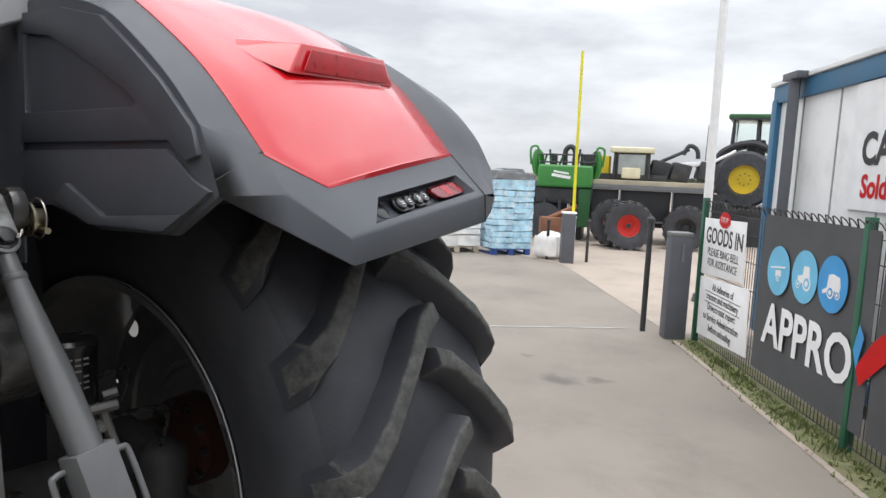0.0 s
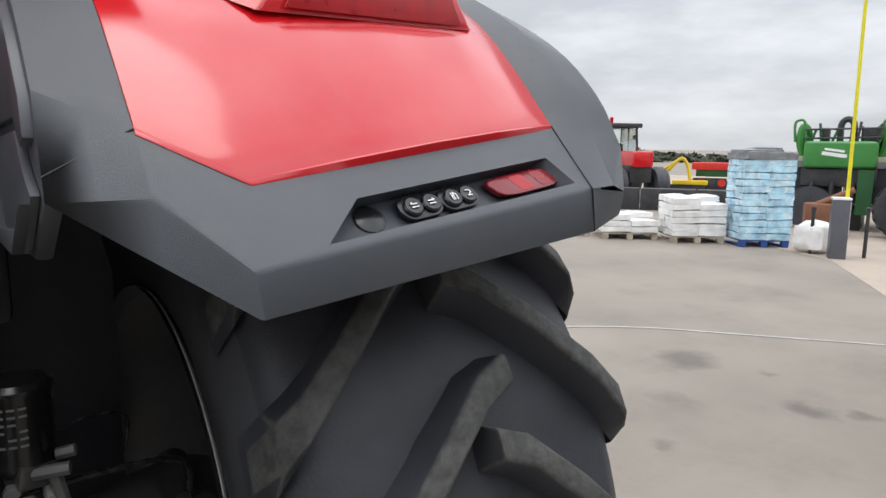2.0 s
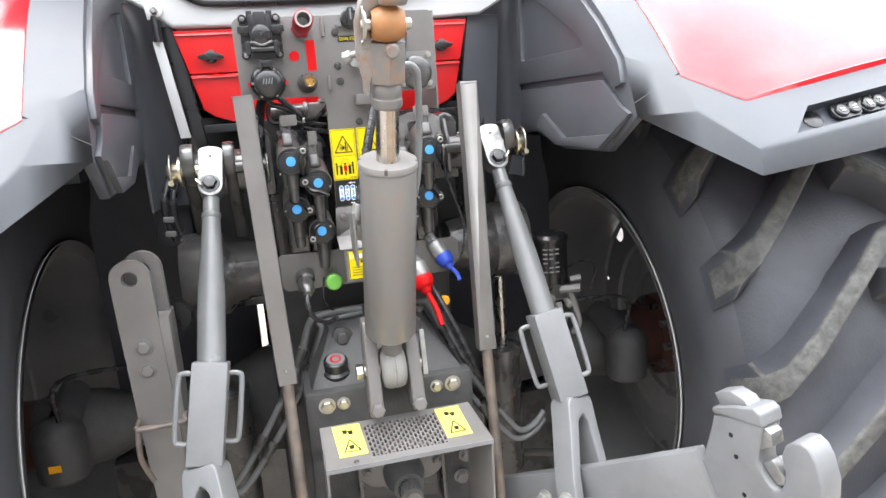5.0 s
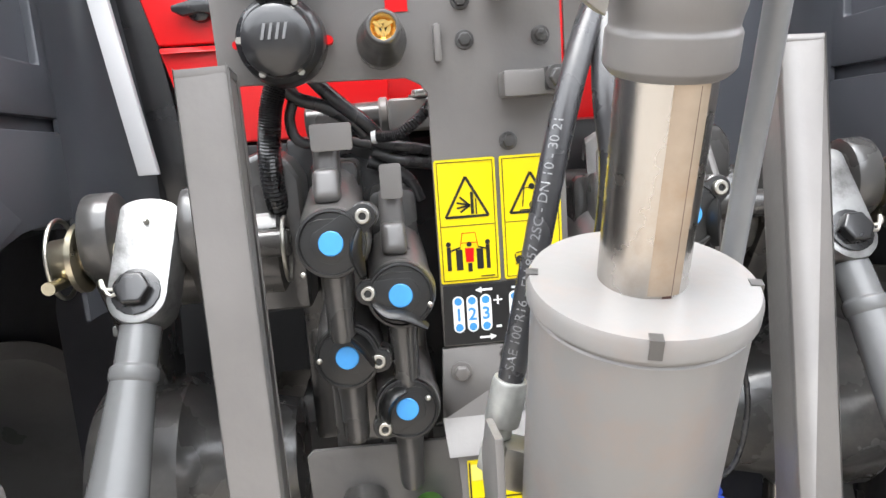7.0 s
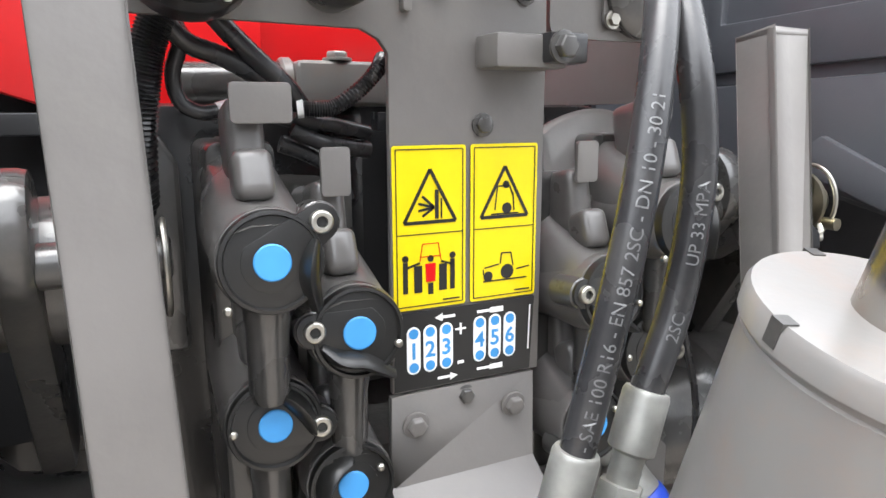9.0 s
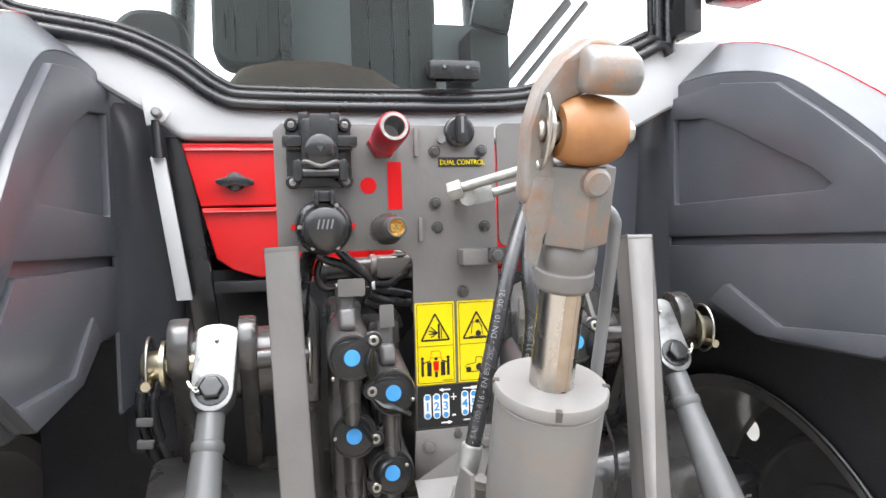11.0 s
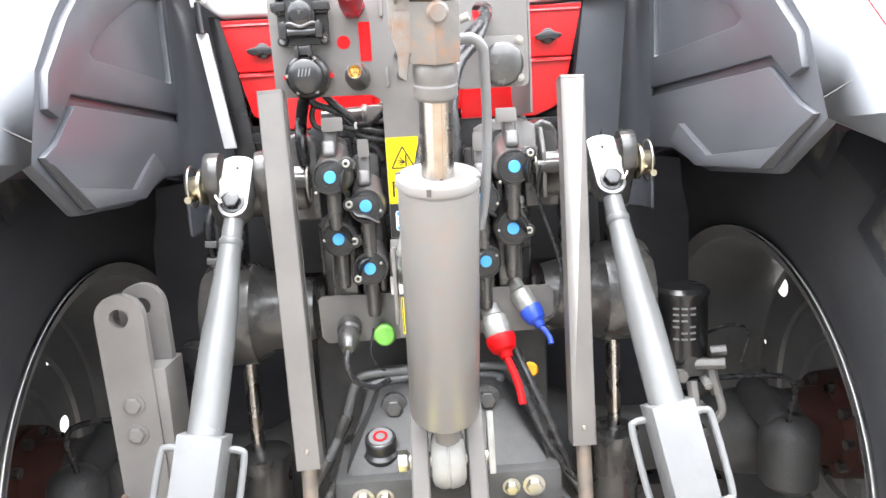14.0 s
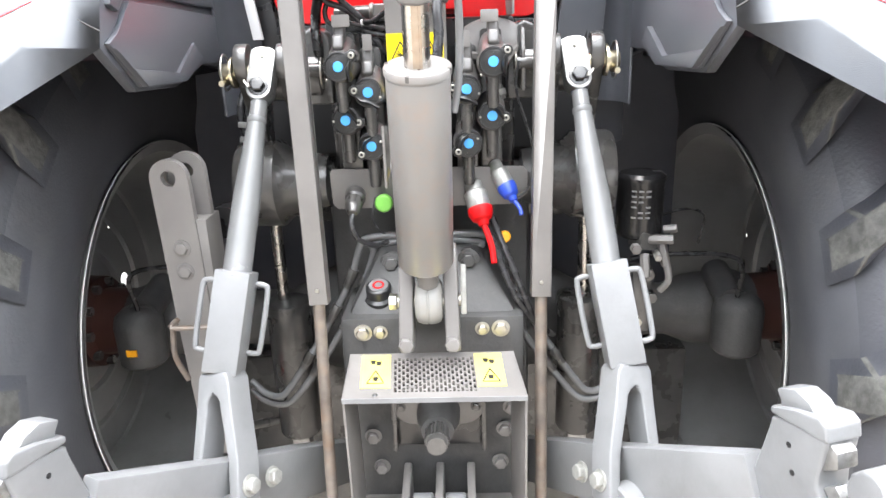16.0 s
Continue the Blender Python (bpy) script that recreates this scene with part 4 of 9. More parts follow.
# ---- lift rods ----
for s in (-1, 1):
    lr = new("lift_rod")
    lr.parent = tractor
    tagged(lr, "light grey lift rod with clevis and adjusting handle")
    top = Vector((0.32, 0.012, 1.665))
    t1 = Vector((0.352, -0.197, 1.318))
    t2 = Vector((0.384, -0.256, 1.133))
    axis = (t1 - top).normalized()
    ex = (Vector((1, 0, 0)) - axis * axis.x).normalized()
    ey = axis.cross(ex)
    # clevis: rounded plate on the pin
    fr = ey if ey.y < 0 else -ey
    outl = []
    for k in range(13):
        a = math.pi * k / 12
        outl.append((0.026 * math.cos(a), 0.047 + 0.012 * math.sin(a)))
    for k in range(13):
        a = math.pi + math.pi * k / 12
        outl.append((0.026 * math.cos(a), -0.032 + 0.026 * math.sin(a)))
    pts = [top + ex * x - axis * y - fr * 0.02 for x, y in outl]
    cl = part("clevis", sided(plate(pts, fr * 0.04), s), STEEL, lr, "bare cast clevis", bevel=0.004)
    bc = top + axis * 0.03 + fr * 0.02
    part("bolt", sided(hexbolt(bc, fr, 0.0155, 0.012), s), BLACK, cl, "black hex bolt", bevel=0.001)
    part("spring_clip", sided(tube([bc + ex * 0.012 + fr * 0.006, bc + ex * 0.024 + fr * 0.009, bc + ex * 0.028 + axis * -0.008 + fr * 0.007, bc + ex * 0.018 + axis * 0.006 + fr * 0.009, bc + ex * 0.008 + fr * 0.008], 0.0017, 8), s), ZINC, cl)
    part("grease_nipple", sided(rod(top - axis * 0.035 + fr * 0.02, top - axis * 0.035 + fr * 0.026, 0.003, 0.002, 10), s), ZINC, cl)
    neck = top + axis * 0.056
    part("collar", sided(lathe([(0, 0), (0.0175, 0), (0.0175, 0.034), (0.0205, 0.037), (0.0205, 0.046), (0.018, 0.05), (0, 0.05)], neck, axis, 24), s), TUBE, lr, bevel=0.001)
    part("tube", sided(lathe([(0, 0), (0.0185, 0), (0.0195, 0.02), (0.0265, (t1 - neck).length * 0.42), (0.0275, (t1 - neck).length * 0.5), (0.0275, (t1 - neck).length - 0.03), (0, (t1 - neck).length - 0.03)], neck + axis * 0.045, axis, 32), s), TUBE, lr, "smooth grey painted tube", smooth=40)
    a2 = (t2 - t1).normalized()
    e2 = (Vector((1, 0, 0)) - a2 * a2.x).normalized()
    f2 = a2.cross(e2)
    f2 = f2 if f2.y < 0 else -f2
    part("sleeve", sided(plate([t1 + e2 * x + f2 * y for x, y in ((-0.034, -0.03), (0.034, -0.03), (0.034, 0.03), (-0.034, 0.03))], t2 - t1), s), LINK, lr, "square light grey sleeve", bevel=0.004)
    for sd in (-1, 1):
        h0, h1 = t1.lerp(t2, 0.12), t1.lerp(t2, 0.8)
        o = e2 * sd
        fw = 0.012 if sd > 0 else -0.02
        bm = tube([h0 + o * 0.03 + f2 * fw, h0 + o * 0.05 + f2 * fw, h0 + o * 0.058 + a2 * 0.015 + f2 * fw, h1 + o * 0.058 - a2 * 0.015 + f2 * fw, h1 + o * 0.05 + f2 * fw, h1 + o * 0.03 + f2 * fw], 0.0055, 10, 5)
        part("handle", sided(bm, s), LINK, lr, "bent rod handle")
    # fork
    fb = Vector((0.372, -0.35, 0.945))
    a3 = (fb - t2).normalized()
    e3 = (Vector((0.35, -0.93, 0)) - a3 * a3.dot(Vector((0.35, -0.93, 0)))).normalized()
    n3 = a3.cross(e3).normalized()
    bm = bmesh.new()
    L = (fb - t2).length
    for sd in (-1, 1):
        side_ = [(0.0, 0.0), (0.0, 0.03), (0.012, 0.037), (0.06, 0.042), (L - 0.05, 0.056), (L + 0.03, 0.056), (L + 0.045, 0.045), (L + 0.045, 0.034), (L - 0.05, 0.032), (0.075, 0.017), (0.056, 0.0145), (0.046, 0.0085), (0.042, 0.0)]
        plate([t2 + a3 * u + n3 * (sd * w_) - e3 * 0.028 for u, w_ in side_], e3 * 0.058, bm)
    part("fork", sided(bm, s), LINK, lr, "forked grey lower end", bevel=0.008, segs=3)
    for k, q in enumerate((fb, fb + Vector((-0.02, 0.066, -0.03)))):
        part("bolt", sided(hexbolt(q - n3 * math.copysign(0.056, n3.x), (-1 * abs(n3.x), n3.y * -math.copysign(1, n3.x), n3.z * -math.copysign(1, n3.x)), 0.015, 0.014), s), GALVA, lr, "zinc bolt", bevel=0.001)

    # rocker arm and pin
    ra = new("rocker_arm")
    ra.parent = tractor
    tagged(ra, "dark cast lift arm with zinc cross pin")
    for x0, w in ((0.352, 0.028), (0.268, 0.024)):
        o = [(0.045 + 0.036 * math.cos(a), 1.69 + 0.042 * math.sin(a)) for a in (math.radians(k) for k in range(20, 250, 15))] + [(0.12, 1.5), (0.17, 1.5), (0.19, 1.62)]
        part("arm_plate", sided(plate(on_x(o, x0), (w, 0, 0)), s), CAST, ra, bevel=0.006)
    part("shaft", sided(rod((0.205, 0.09, 1.66), (0.36, 0.09, 1.66), 0.05, None, 26, cham=0.006), s), CAST, ra, smooth=40)
    part("inner_pin", sided(rod((0.196, 0.03, 1.675), (0.3, 0.03, 1.675), 0.014, None, 20, cham=0.002), s), CAST, ra, smooth=40)
    part("pin", sided(rod((0.3, 0.03, 1.675), (0.412, 0.03, 1.675), 0.0135, None, 20, cham=0.002), s), YZINC, ra, "zinc pin", smooth=40)
    part("washer", sided(lathe([(0.014, 0), (0.032, 0), (0.032, 0.005), (0.014, 0.005)], (0.381, 0.03, 1.675), (1, 0, 0), 26), s), YZINC, ra)
    part("pin_head", sided(rod((0.386, 0.03, 1.675), (0.411, 0.03, 1.675), 0.02, 0.018, 22, cham=0.002), s), YZINC, ra, smooth=40)
    ring = [(0.402, 0.03 + 0.03 * math.cos(a), 1.675 + 0.036 * math.sin(a)) for a in (math.tau * k / 14 for k in range(14))]
    part("ring_clip", sided(tube(ring + ring[:1], 0.0022, 8, 2), s), ZINC, ra, "ring clip")
    ring = [(0.2, 0.03 + 0.022 * math.cos(a), 1.668 + 0.03 * math.sin(a)) for a in (math.tau * k / 14 for k in range(14))]
    part("ring_clip", sided(tube(ring + ring[:1], 0.002, 8, 2), s), ZINC, ra, "ring clip")
    part("cross_pin", sided(rod((0.402, -0.004, 1.655), (0.402, 0.05, 1.655), 0.006, None, 12), s), YZINC, ra)

    # ---- lower links with quick hooks ----
    ll = new("lower_link")
    ll.parent = tractor
    tagged(ll, "light grey lower link arm with quick-coupler hook")
    fwd, hk = Vector((0.225, -0.02, 0.76)), Vector((0.5, -0.60, 1.105))
    d = (hk - fwd).normalized()
    side = d.cross(Vector((0, 0, 1))).normalized()
    up = side.cross(d).normalized()
    L = (hk - fwd).length
    prof = [(-0.05, -0.05), (L * 0.35, -0.062), (L * 0.55, -0.066), (L * 0.85, -0.055), (L, -0.05), (L, 0.062), (L * 0.6, 0.055), (L * 0.3, 0.055), (-0.05, 0.05)]
    part("arm", sided(plate([fwd + d * u + up * v - side * 0.017 for u, v in prof], side * 0.034), s), LINK, ll, "flat light grey arm", bevel=0.004)
    part("arm_boss", sided(rod(fwd.lerp(hk, 0.58) - up * 0.05 - side * 0.02, fwd.lerp(hk, 0.58) - up * 0.05 + side * 0.05, 0.045, None, 28, cham=0.004), s), LINK, ll, smooth=40)
    # hook in an upright plane that runs slightly outwards
    hx = lambda y: 0.492 + (-0.6 - y) * 0.3
    hook = [(-0.555, 1.045), (-0.585, 1.15), (-0.599, 1.215), (-0.602, 1.236), (-0.682, 1.262), (-0.69, 1.247), (-0.685, 1.199), (-0.686, 1.182), (-0.7, 1.163), (-0.715, 1.152), (-0.726, 1.157), (-0.73, 1.187), (-0.722, 1.215), (-0.726, 1.234), (-0.738, 1.248),
            (-0.753, 1.252), (-0.766, 1.244), (-0.776, 1.228), (-0.788, 1.192), (-0.789, 1.158), (-0.777, 1.122), (-0.757, 1.106), (-0.735, 1.098), (-0.7, 1.092), (-0.647, 1.078), (-0.6, 1.045)]
    part("hook", sided(plate([(hx(y), y, z) for y, z in hook], (0.05, 0.015, 0)), s), LINK, ll, "open coupler hook", bevel=0.007, segs=3)
    lat = [(-0.602, 1.24), (-0.6, 1.25), (-0.64, 1.268), (-0.676, 1.278), (-0.688, 1.272), (-0.693, 1.25)]
    part("latch", sided(plate([(hx(y) - 0.002, y, z) for y, z in lat], (0.052, 0.015, 0)), s), LINK, ll, "rounded latch head", bevel=0.006, segs=3)
    tipl = [(-0.61, 1.252), (-0.606, 1.262), (-0.597, 1.274), (-0.606, 1.279), (-0.626, 1.288), (-0.65, 1.283), (-0.66, 1.274), (-0.644, 1.268), (-0.636, 1.262)]
    part("latch_tip", sided(plate([(hx(y) + 0.006, y, z) for y, z in tipl], (0.034, 0.01, 0)), s), LINK, ll, "flared latch tip", bevel=0.003)
    part("latch_block", sided(plate([(hx(y) + 0.006, y, z) for y, z in ((-0.682, 1.205), (-0.704, 1.222), (-0.7, 1.242), (-0.688, 1.248), (-0.672, 1.23))], (0.03, 0.009, 0)), s), STEEL, ll, "worn bright latch block", bevel=0.003)
    part("seat_insert", sided(plate([(hx(y) + 0.01, y, z) for y, z in ((-0.684, 1.182), (-0.712, 1.156), (-0.722, 1.16), (-0.725, 1.172), (-0.7, 1.196))], (0.026, 0.008, 0)), s), STEEL, ll, "worn bright hook seat", bevel=0.002)
    for y, z in ((-0.637, 1.213), (-0.648, 1.178), (-0.665, 1.115)):
        part("pin_hole", sided(rod((hx(y) - 0.0006, y, z), (hx(y) + 0.004, y + 0.001, z), 0.0042, None, 12), s), BLACK, ll)
    if s < 0:
        # this link hangs a little lower at the hook
        for ob in ll.children_recursive:
            for v in ob.data.vertices:
                v.co.z -= 0.05 * max(0.0, -0.02 - v.co.y)
                v.co.x += 0.012 * min(1.0, max(0.0, -0.1 - v.co.y) * 4)

    # ---- lift cylinders ----
    lc = new("lift_cylinder")
    lc.parent = tractor
    tagged(lc, "grey hydraulic lift cylinder with bright rod")
    part("barrel", sided(lathe([(0, 0), (0.05, 0), (0.056, 0.01), (0.056, 0.355), (0.059, 0.36), (0.059, 0.385), (0.045, 0.392), (0, 0.392)], (0.377, 0.2, 0.705), (0, 0, 1), 28), s), CAST, lc, smooth=40)
    part("piston_rod", sided(rod((0.385, 0.2, 1.08), (0.375, 0.17, 1.5), 0.0145, None, 18), s), CHROME, lc, "bright piston rod", smooth=40)
    part("red_cap", sided(lathe([(0, 0), (0.02, 0), (0.02, 0.03), (0.015, 0.036), (0, 0.036)], (0.522, 0.11, 0.765), (0, 0, 1), 20), s), RED_FLAT, lc, "red plastic cap", bevel=0.001)
    part("cap_pipe", sided(rod((0.522, 0.11, 0.77), (0.43, 0.2, 0.74), 0.012, None, 14), s), CAST, lc)
    part("eye", sided(box((0.377, 0.2, 0.67), (0.05, 0.05, 0.09)), s), STEEL, lc, bevel=0.01)
    for k, off in enumerate((0.0, 0.034)):
        nx, nz = -0.81 * off, -0.59 * off
        pts = [(0.02, 0.06, 1.302 + nz * 0.4), (0.12, 0.055, 1.302 + nz), (0.15 + nx, 0.05, 1.285 + nz), (0.185 + nx, 0.05, 1.19 + nz), (0.256 + nx, 0.05, 1.065 + nz), (0.345 + nx * 0.7, 0.05, 0.93 + nz), (0.38 + nx * 0.4, 0.05, 0.898 + nz * 1.1), (0.42, 0.06, 0.905 + nz * 1.1), (0.455, 0.08, 0.925 + nz * 1.1)]
        part("pressure_pipe", sided(tube(pts, 0.0088, 12, 6), s), TUBE, lc, "grey hydraulic pipe", smooth=60)
        for q, dq in (((0.18 + nx, 0.05, 1.205 + nz), (0.42, 0, -0.9)), ((0.225 + nx, 0.05, 1.118 + nz), (0.5, 0, -0.86)), ((0.3 + nx * 0.8, 0.05, 0.997 + nz), (0.55, 0, -0.83))):
            part("pipe_nut", sided(lathe([(0, -0.024), (0.013, -0.024), (0.013, 0.004), (0.011, 0.007), (0.011, 0.024), (0, 0.024)], q, dq, 8), s), CAST, lc, bevel=0.001)

# ---- swinging plate arm with holes, one side ----
pa = new("plate_arm")
pa.parent = tractor
tagged(pa, "grey double plate arm with a round eye and two bolts")
for y0, dz, w in ((-0.125, 0.0, 0.016), (-0.075, 0.006, 0.016)):
    x0, z0 = -0.49 + (0.016 if dz else 0), 1.486 + dz
    bm = bmesh.new()
    outer = [(x0 + 0.038 * math.cos(a), z0 + 0.038 * math.sin(a)) for a in (math.radians(k) for k in range(0, 181, 15))] + [(x0 - 0.03, 1.2), (x0 - 0.015, 0.86), (x0 + 0.055, 0.86), (x0 + 0.045, 1.2)]
    hole = circle(x0, z0, 0.0155, 20)
    fr, bk = [], []
    for dy in (0, w):
        vo = [bm.verts.new((x, y0 + dy, z)) for x, z in outer]
        vi = [bm.verts.new((x, y0 + dy, z)) for x, z in hole]
        eds = [bm.edges.new((vo[k], vo[(k + 1) % len(vo)])) for k in range(len(vo))] + [bm.edges.new((vi[k], vi[(k + 1) % len(vi)])) for k in range(len(vi))]
        bmesh.ops.triangle_fill(bm, edges=eds, use_beauty=True)
        fr.append((vo, vi))
    for which in (0, 1):
        a, b = fr[0][which], fr[1][which]
        for k in range(len(a)):
            bm.faces.new((a[k], a[(k + 1) % len(a)], b[(k + 1) % len(b)], b[k]))
    part("arm_plate", bm, GREY, pa)
part("spacer", box((-0.46, -0.08, 1.15), (0.06, 0.08, 0.5)), GREY, pa, bevel=0.004)
for z in (1.343, 1.293):
    part("bolt", hexbolt((-0.485, -0.125, z), (0, -1, 0), 0.0135, 0.008), GREY, pa, bevel=0.001)
part("eye_bush", lathe([(0.0155, 0), (0.0195, 0), (0.0195, 0.02), (0.0155, 0.02)], (-0.49, -0.12, 1.486), (0, 1, 0), 22), RUSTY_GREY, pa)
bm = tube([(-0.515, -0.135, 1.19), (-0.515, -0.16, 1.19), (-0.51, -0.165, 1.185), (-0.43, -0.16, 1.185), (-0.425, -0.155, 1.19), (-0.425, -0.13, 1.19)], 0.006, 10, 4)
tube([(-0.515, -0.158, 1.19), (-0.52, -0.16, 1.12), (-0.505, -0.15, 1.06)], 0.006, 10, 4, bm)
part("u_clip", bm, GALV, pa, "bent rod retaining clip")

# ---- hydraulic top link ----
tl = new("top_link")
tl.parent = tractor
tagged(tl, "grey hydraulic top link cylinder with hook end")


def on_tl(z, dx=0.0):
    return Vector((0.009 + 0.019 * (z - 1.212) + dx, -0.149 - 0.292 * (z - 1.212), z))


T = (on_tl(2.0) - on_tl(1.2)).normalized()
R = Vector((1, 0, 0))
R = (R - T * R.dot(T)).normalized()
F = R.cross(T)
F = F if F.y < 0 else -F
bot, topc = on_tl(1.318), on_tl(1.691)
H = (topc - bot).length
part("barrel", lathe([(0, 0), (0.049, 0), (0.0535, 0.006), (0.0535, H - 0.016), (0.0525, H - 0.015), (0.0525, H - 0.012), (0.056, H - 0.011), (0.056, H - 0.003), (0.0545, H), (0.03, H + 0.0005), (0, H + 0.0005)], bot, T, 48), BARREL, tl, "grey painted cylinder barrel", smooth=40)
# dark blocks, barely proud, that paint the shade of the rim's recessed notches
for a in range(4):
    t = math.tau * a / 4 + 0.25
    ra_, ta_ = R * math.cos(t) + F * math.sin(t), F * math.cos(t) - R * math.sin(t)
    q = topc + ra_ * 0.0522 - T * 0.009
    part("notch_shade", plate([q + ra_ * x_ + ta_ * y_ for x_, y_ in ((-0.002, -0.003), (0.0041, -0.003), (0.0041, 0.003), (-0.002, 0.003))], T * 0.0097), CAST, tl)
rod_top = on_tl(1.80)
bm = bmesh.new()
flat = []
for k in range(32):
    a = math.tau * k / 32
    x, y = 0.0215 * math.cos(a), 0.0215 * math.sin(a)
    flat.append((x, y))
plate([topc + R * x + F * y for x, y in flat], rod_top - topc, bm)
part("piston_rod", bm, CHROME, tl, "bright rust-streaked piston rod", smooth=40)
DRIED = material("dried_rust_film", (0.34, 0.28, 0.22), 0.36, metal=0.6, var=0.25, scale=30, stain=(0.3, 0.17, 0.08), stain_amount=0.6, stain_scale=20)
strip = [(xo, 0.0216 * math.sqrt(max(0.0, 1 - (xo / 0.0216) ** 2))) for xo in (-0.0075, -0.005, -0.0025, 0.0, 0.0025, 0.005, 0.0075)]
part("rod_flat", thicken(grid_skin([[topc + T * 0.002 + R * (xo + 0.002) + F * (fo + 0.0002) for xo, fo in strip], [on_tl(1.79) + R * (xo + 0.002) + F * (fo + 0.0002) for xo, fo in strip]]), 0.0004), DRIED, tl, "tan dried rust film on the rod")
for xo in (0.0035,):
    p0, p1 = topc + F * 0.0213 + R * xo, on_tl(1.785) + F * 0.0213 + R * xo
    part("rod_groove", plate([p0 - R * 0.0022, p0 + R * 0.0022, p1 + R * 0.0022, p1 - R * 0.0022], F * 0.0006), HUB, tl, "rust-dark groove")
z = 1.786
part("collar", lathe([(0, 0), (0.024, 0), (0.0275, 0.004), (0.0275, 0.018), (0.026, 0.02), (0.0265, 0.024), (0.0275, 0.028), (0.0275, 0.04), (0.025, 0.044), (0.022, 0.05), (0, 0.05)], on_tl(z), T, 32), GREY, tl, bevel=0.0008)
hexp = [(0.033 * math.cos(math.tau * k / 6 + math.pi / 6), 0.033 * math.sin(math.tau * k / 6 + math.pi / 6)) for k in range(6)]
part("hex_head", plate([on_tl(1.83) + R * x * 1.05 + F * y for x, y in hexp], T * 0.07), RUSTY_GREY, tl, "rust-streaked hexagonal head", bevel=0.003)
ball = on_tl(1.925) + F * 0.012
body_ = [(-0.03, -0.085), (-0.052, -0.06), (-0.054, 0.0), (-0.046, 0.034), (-0.03, 0.058), (-0.006, 0.075), (0.016, 0.074), (0.028, 0.06), (0.028, 0.034), (-0.004, 0.032), (-0.024, 0.022), (-0.032, 0.0), (-0.026, -0.03), (0.01, -0.05), (0.02, -0.085)]
part("hook_body", plate([ball + R * x + T * y - F * 0.022 for x, y in body_], F * 0.026), HOOKGREY, tl, "warm grey cast hook", bevel=0.007, segs=3)
cap = [(-0.03, 0.03), (0.026, 0.032), (0.034, 0.046), (0.028, 0.062), (0.01, 0.07), (-0.03, 0.066)]
part("hook_cap", plate([ball + R * -0.016 + F * y_ + T * z_ for y_, z_ in cap], R * 0.046), RUSTY_GREY, tl, "worn hook tip", bevel=0.008, segs=3)
part("ball", lathe([(0.012, -0.028), (0.022, -0.028), (0.0275, -0.018), (0.031, 0.0), (0.0275, 0.018), (0.022, 0.028), (0.012, 0.028)], ball, R, 32), RUST, tl, "rust-brown ball bushing", smooth=50)
part("ball_pin", rod(ball - R * 0.045, ball + R * 0.041, 0.0098, None, 20, cham=0.002), ZINC, tl, smooth=40)
part("ball_washer", lathe([(0.012, 0), (0.024, 0), (0.024, 0.003), (0.012, 0.003)], ball - R * 0.0405, R, 22), ZINC, tl)
ring = [ball - R * 0.043 + F * 0.01 + (F * math.cos(a) * 0.014 + T * math.sin(a) * 0.03) for a in (math.tau * k / 12 for k in range(12))]
part("ring_clip", tube(ring + ring[:1], 0.0018, 8, 2), ZINC, tl)
part("stop_stud", rod(on_tl(1.887) + F * 0.015 + R * 0.004, on_tl(1.887) + F * 0.038 + R * 0.004, 0.0125, None, 18, cham=0.003), HOOKGREY, tl, smooth=40)
lev = [on_tl(1.86) - R * x + F * 0.006 + T * z_ for x, z_ in ((0.024, 0.03), (0.045, 0.03), (0.05, 0.0), (0.044, -0.02), (0.044, -0.045), (0.034, -0.052), (0.03, -0.02), (0.022, -0.015))]
part("lock_lever", plate(lev, F * 0.012), HOOKGREY, tl, "grey hook locking lever", bevel=0.003)
# curved rod hook beside the piston rod
part("support_rod", tube([(0.074, -0.235, 1.61), (0.083, -0.243, 1.66), (0.087, -0.262, 1.74), (0.084, -0.295, 1.83), (0.08, -0.302, 1.848), (0.068, -0.306, 1.857), (0.05, -0.305, 1.855)], 0.0065, 16, 7), LINK, tl, "bent grey support rod")
# lower clevis
pin = on_tl(1.228, 0.003)
cheek = [(-0.105, 1.335), (-0.14, 1.333), (-0.172, 1.255), (-0.192, 1.185), (-0.2, 1.152), (-0.194, 1.134), (-0.15, 1.128), (-0.115, 1.165), (-0.098, 1.27)]
for sd in (-1, 1):
    x0 = pin.x + (-0.0575 if sd < 0 else 0.0285)
    part("clevis_plate", plate([(x0 + (1.33 - z_) * (-0.02 if sd < 0 else 0.02), y_, z_) for y_, z_ in cheek], (0.029, 0, 0)), GREY, tl, bevel=0.006, segs=3)
    part("bolt", hexbolt((pin.x + (-0.046 if sd < 0 else 0.046), -0.197, 1.153), (0, -1, 0.1), 0.0155, 0.012, False), GREY, tl, bevel=0.001)
part("lower_ball", lathe([(0.012, -0.027), (0.033, -0.027), (0.042, -0.023), (0.0465, -0.013), (0.0475, -0.003), (0.046, -0.002), (0.046, 0.001), (0.0475, 0.002), (0.0465, 0.013), (0.042, 0.023), (0.033, 0.027), (0.012, 0.027)], pin, (1, 0, 0), 36), BALLGREY, tl, "pale painted ball joint", smooth=50)
part("lower_pin", rod((pin.x - 0.08, pin.y, pin.z), (pin.x + 0.068, pin.y, pin.z), 0.012, None, 18, cham=0.002), ZINC, tl, smooth=40)
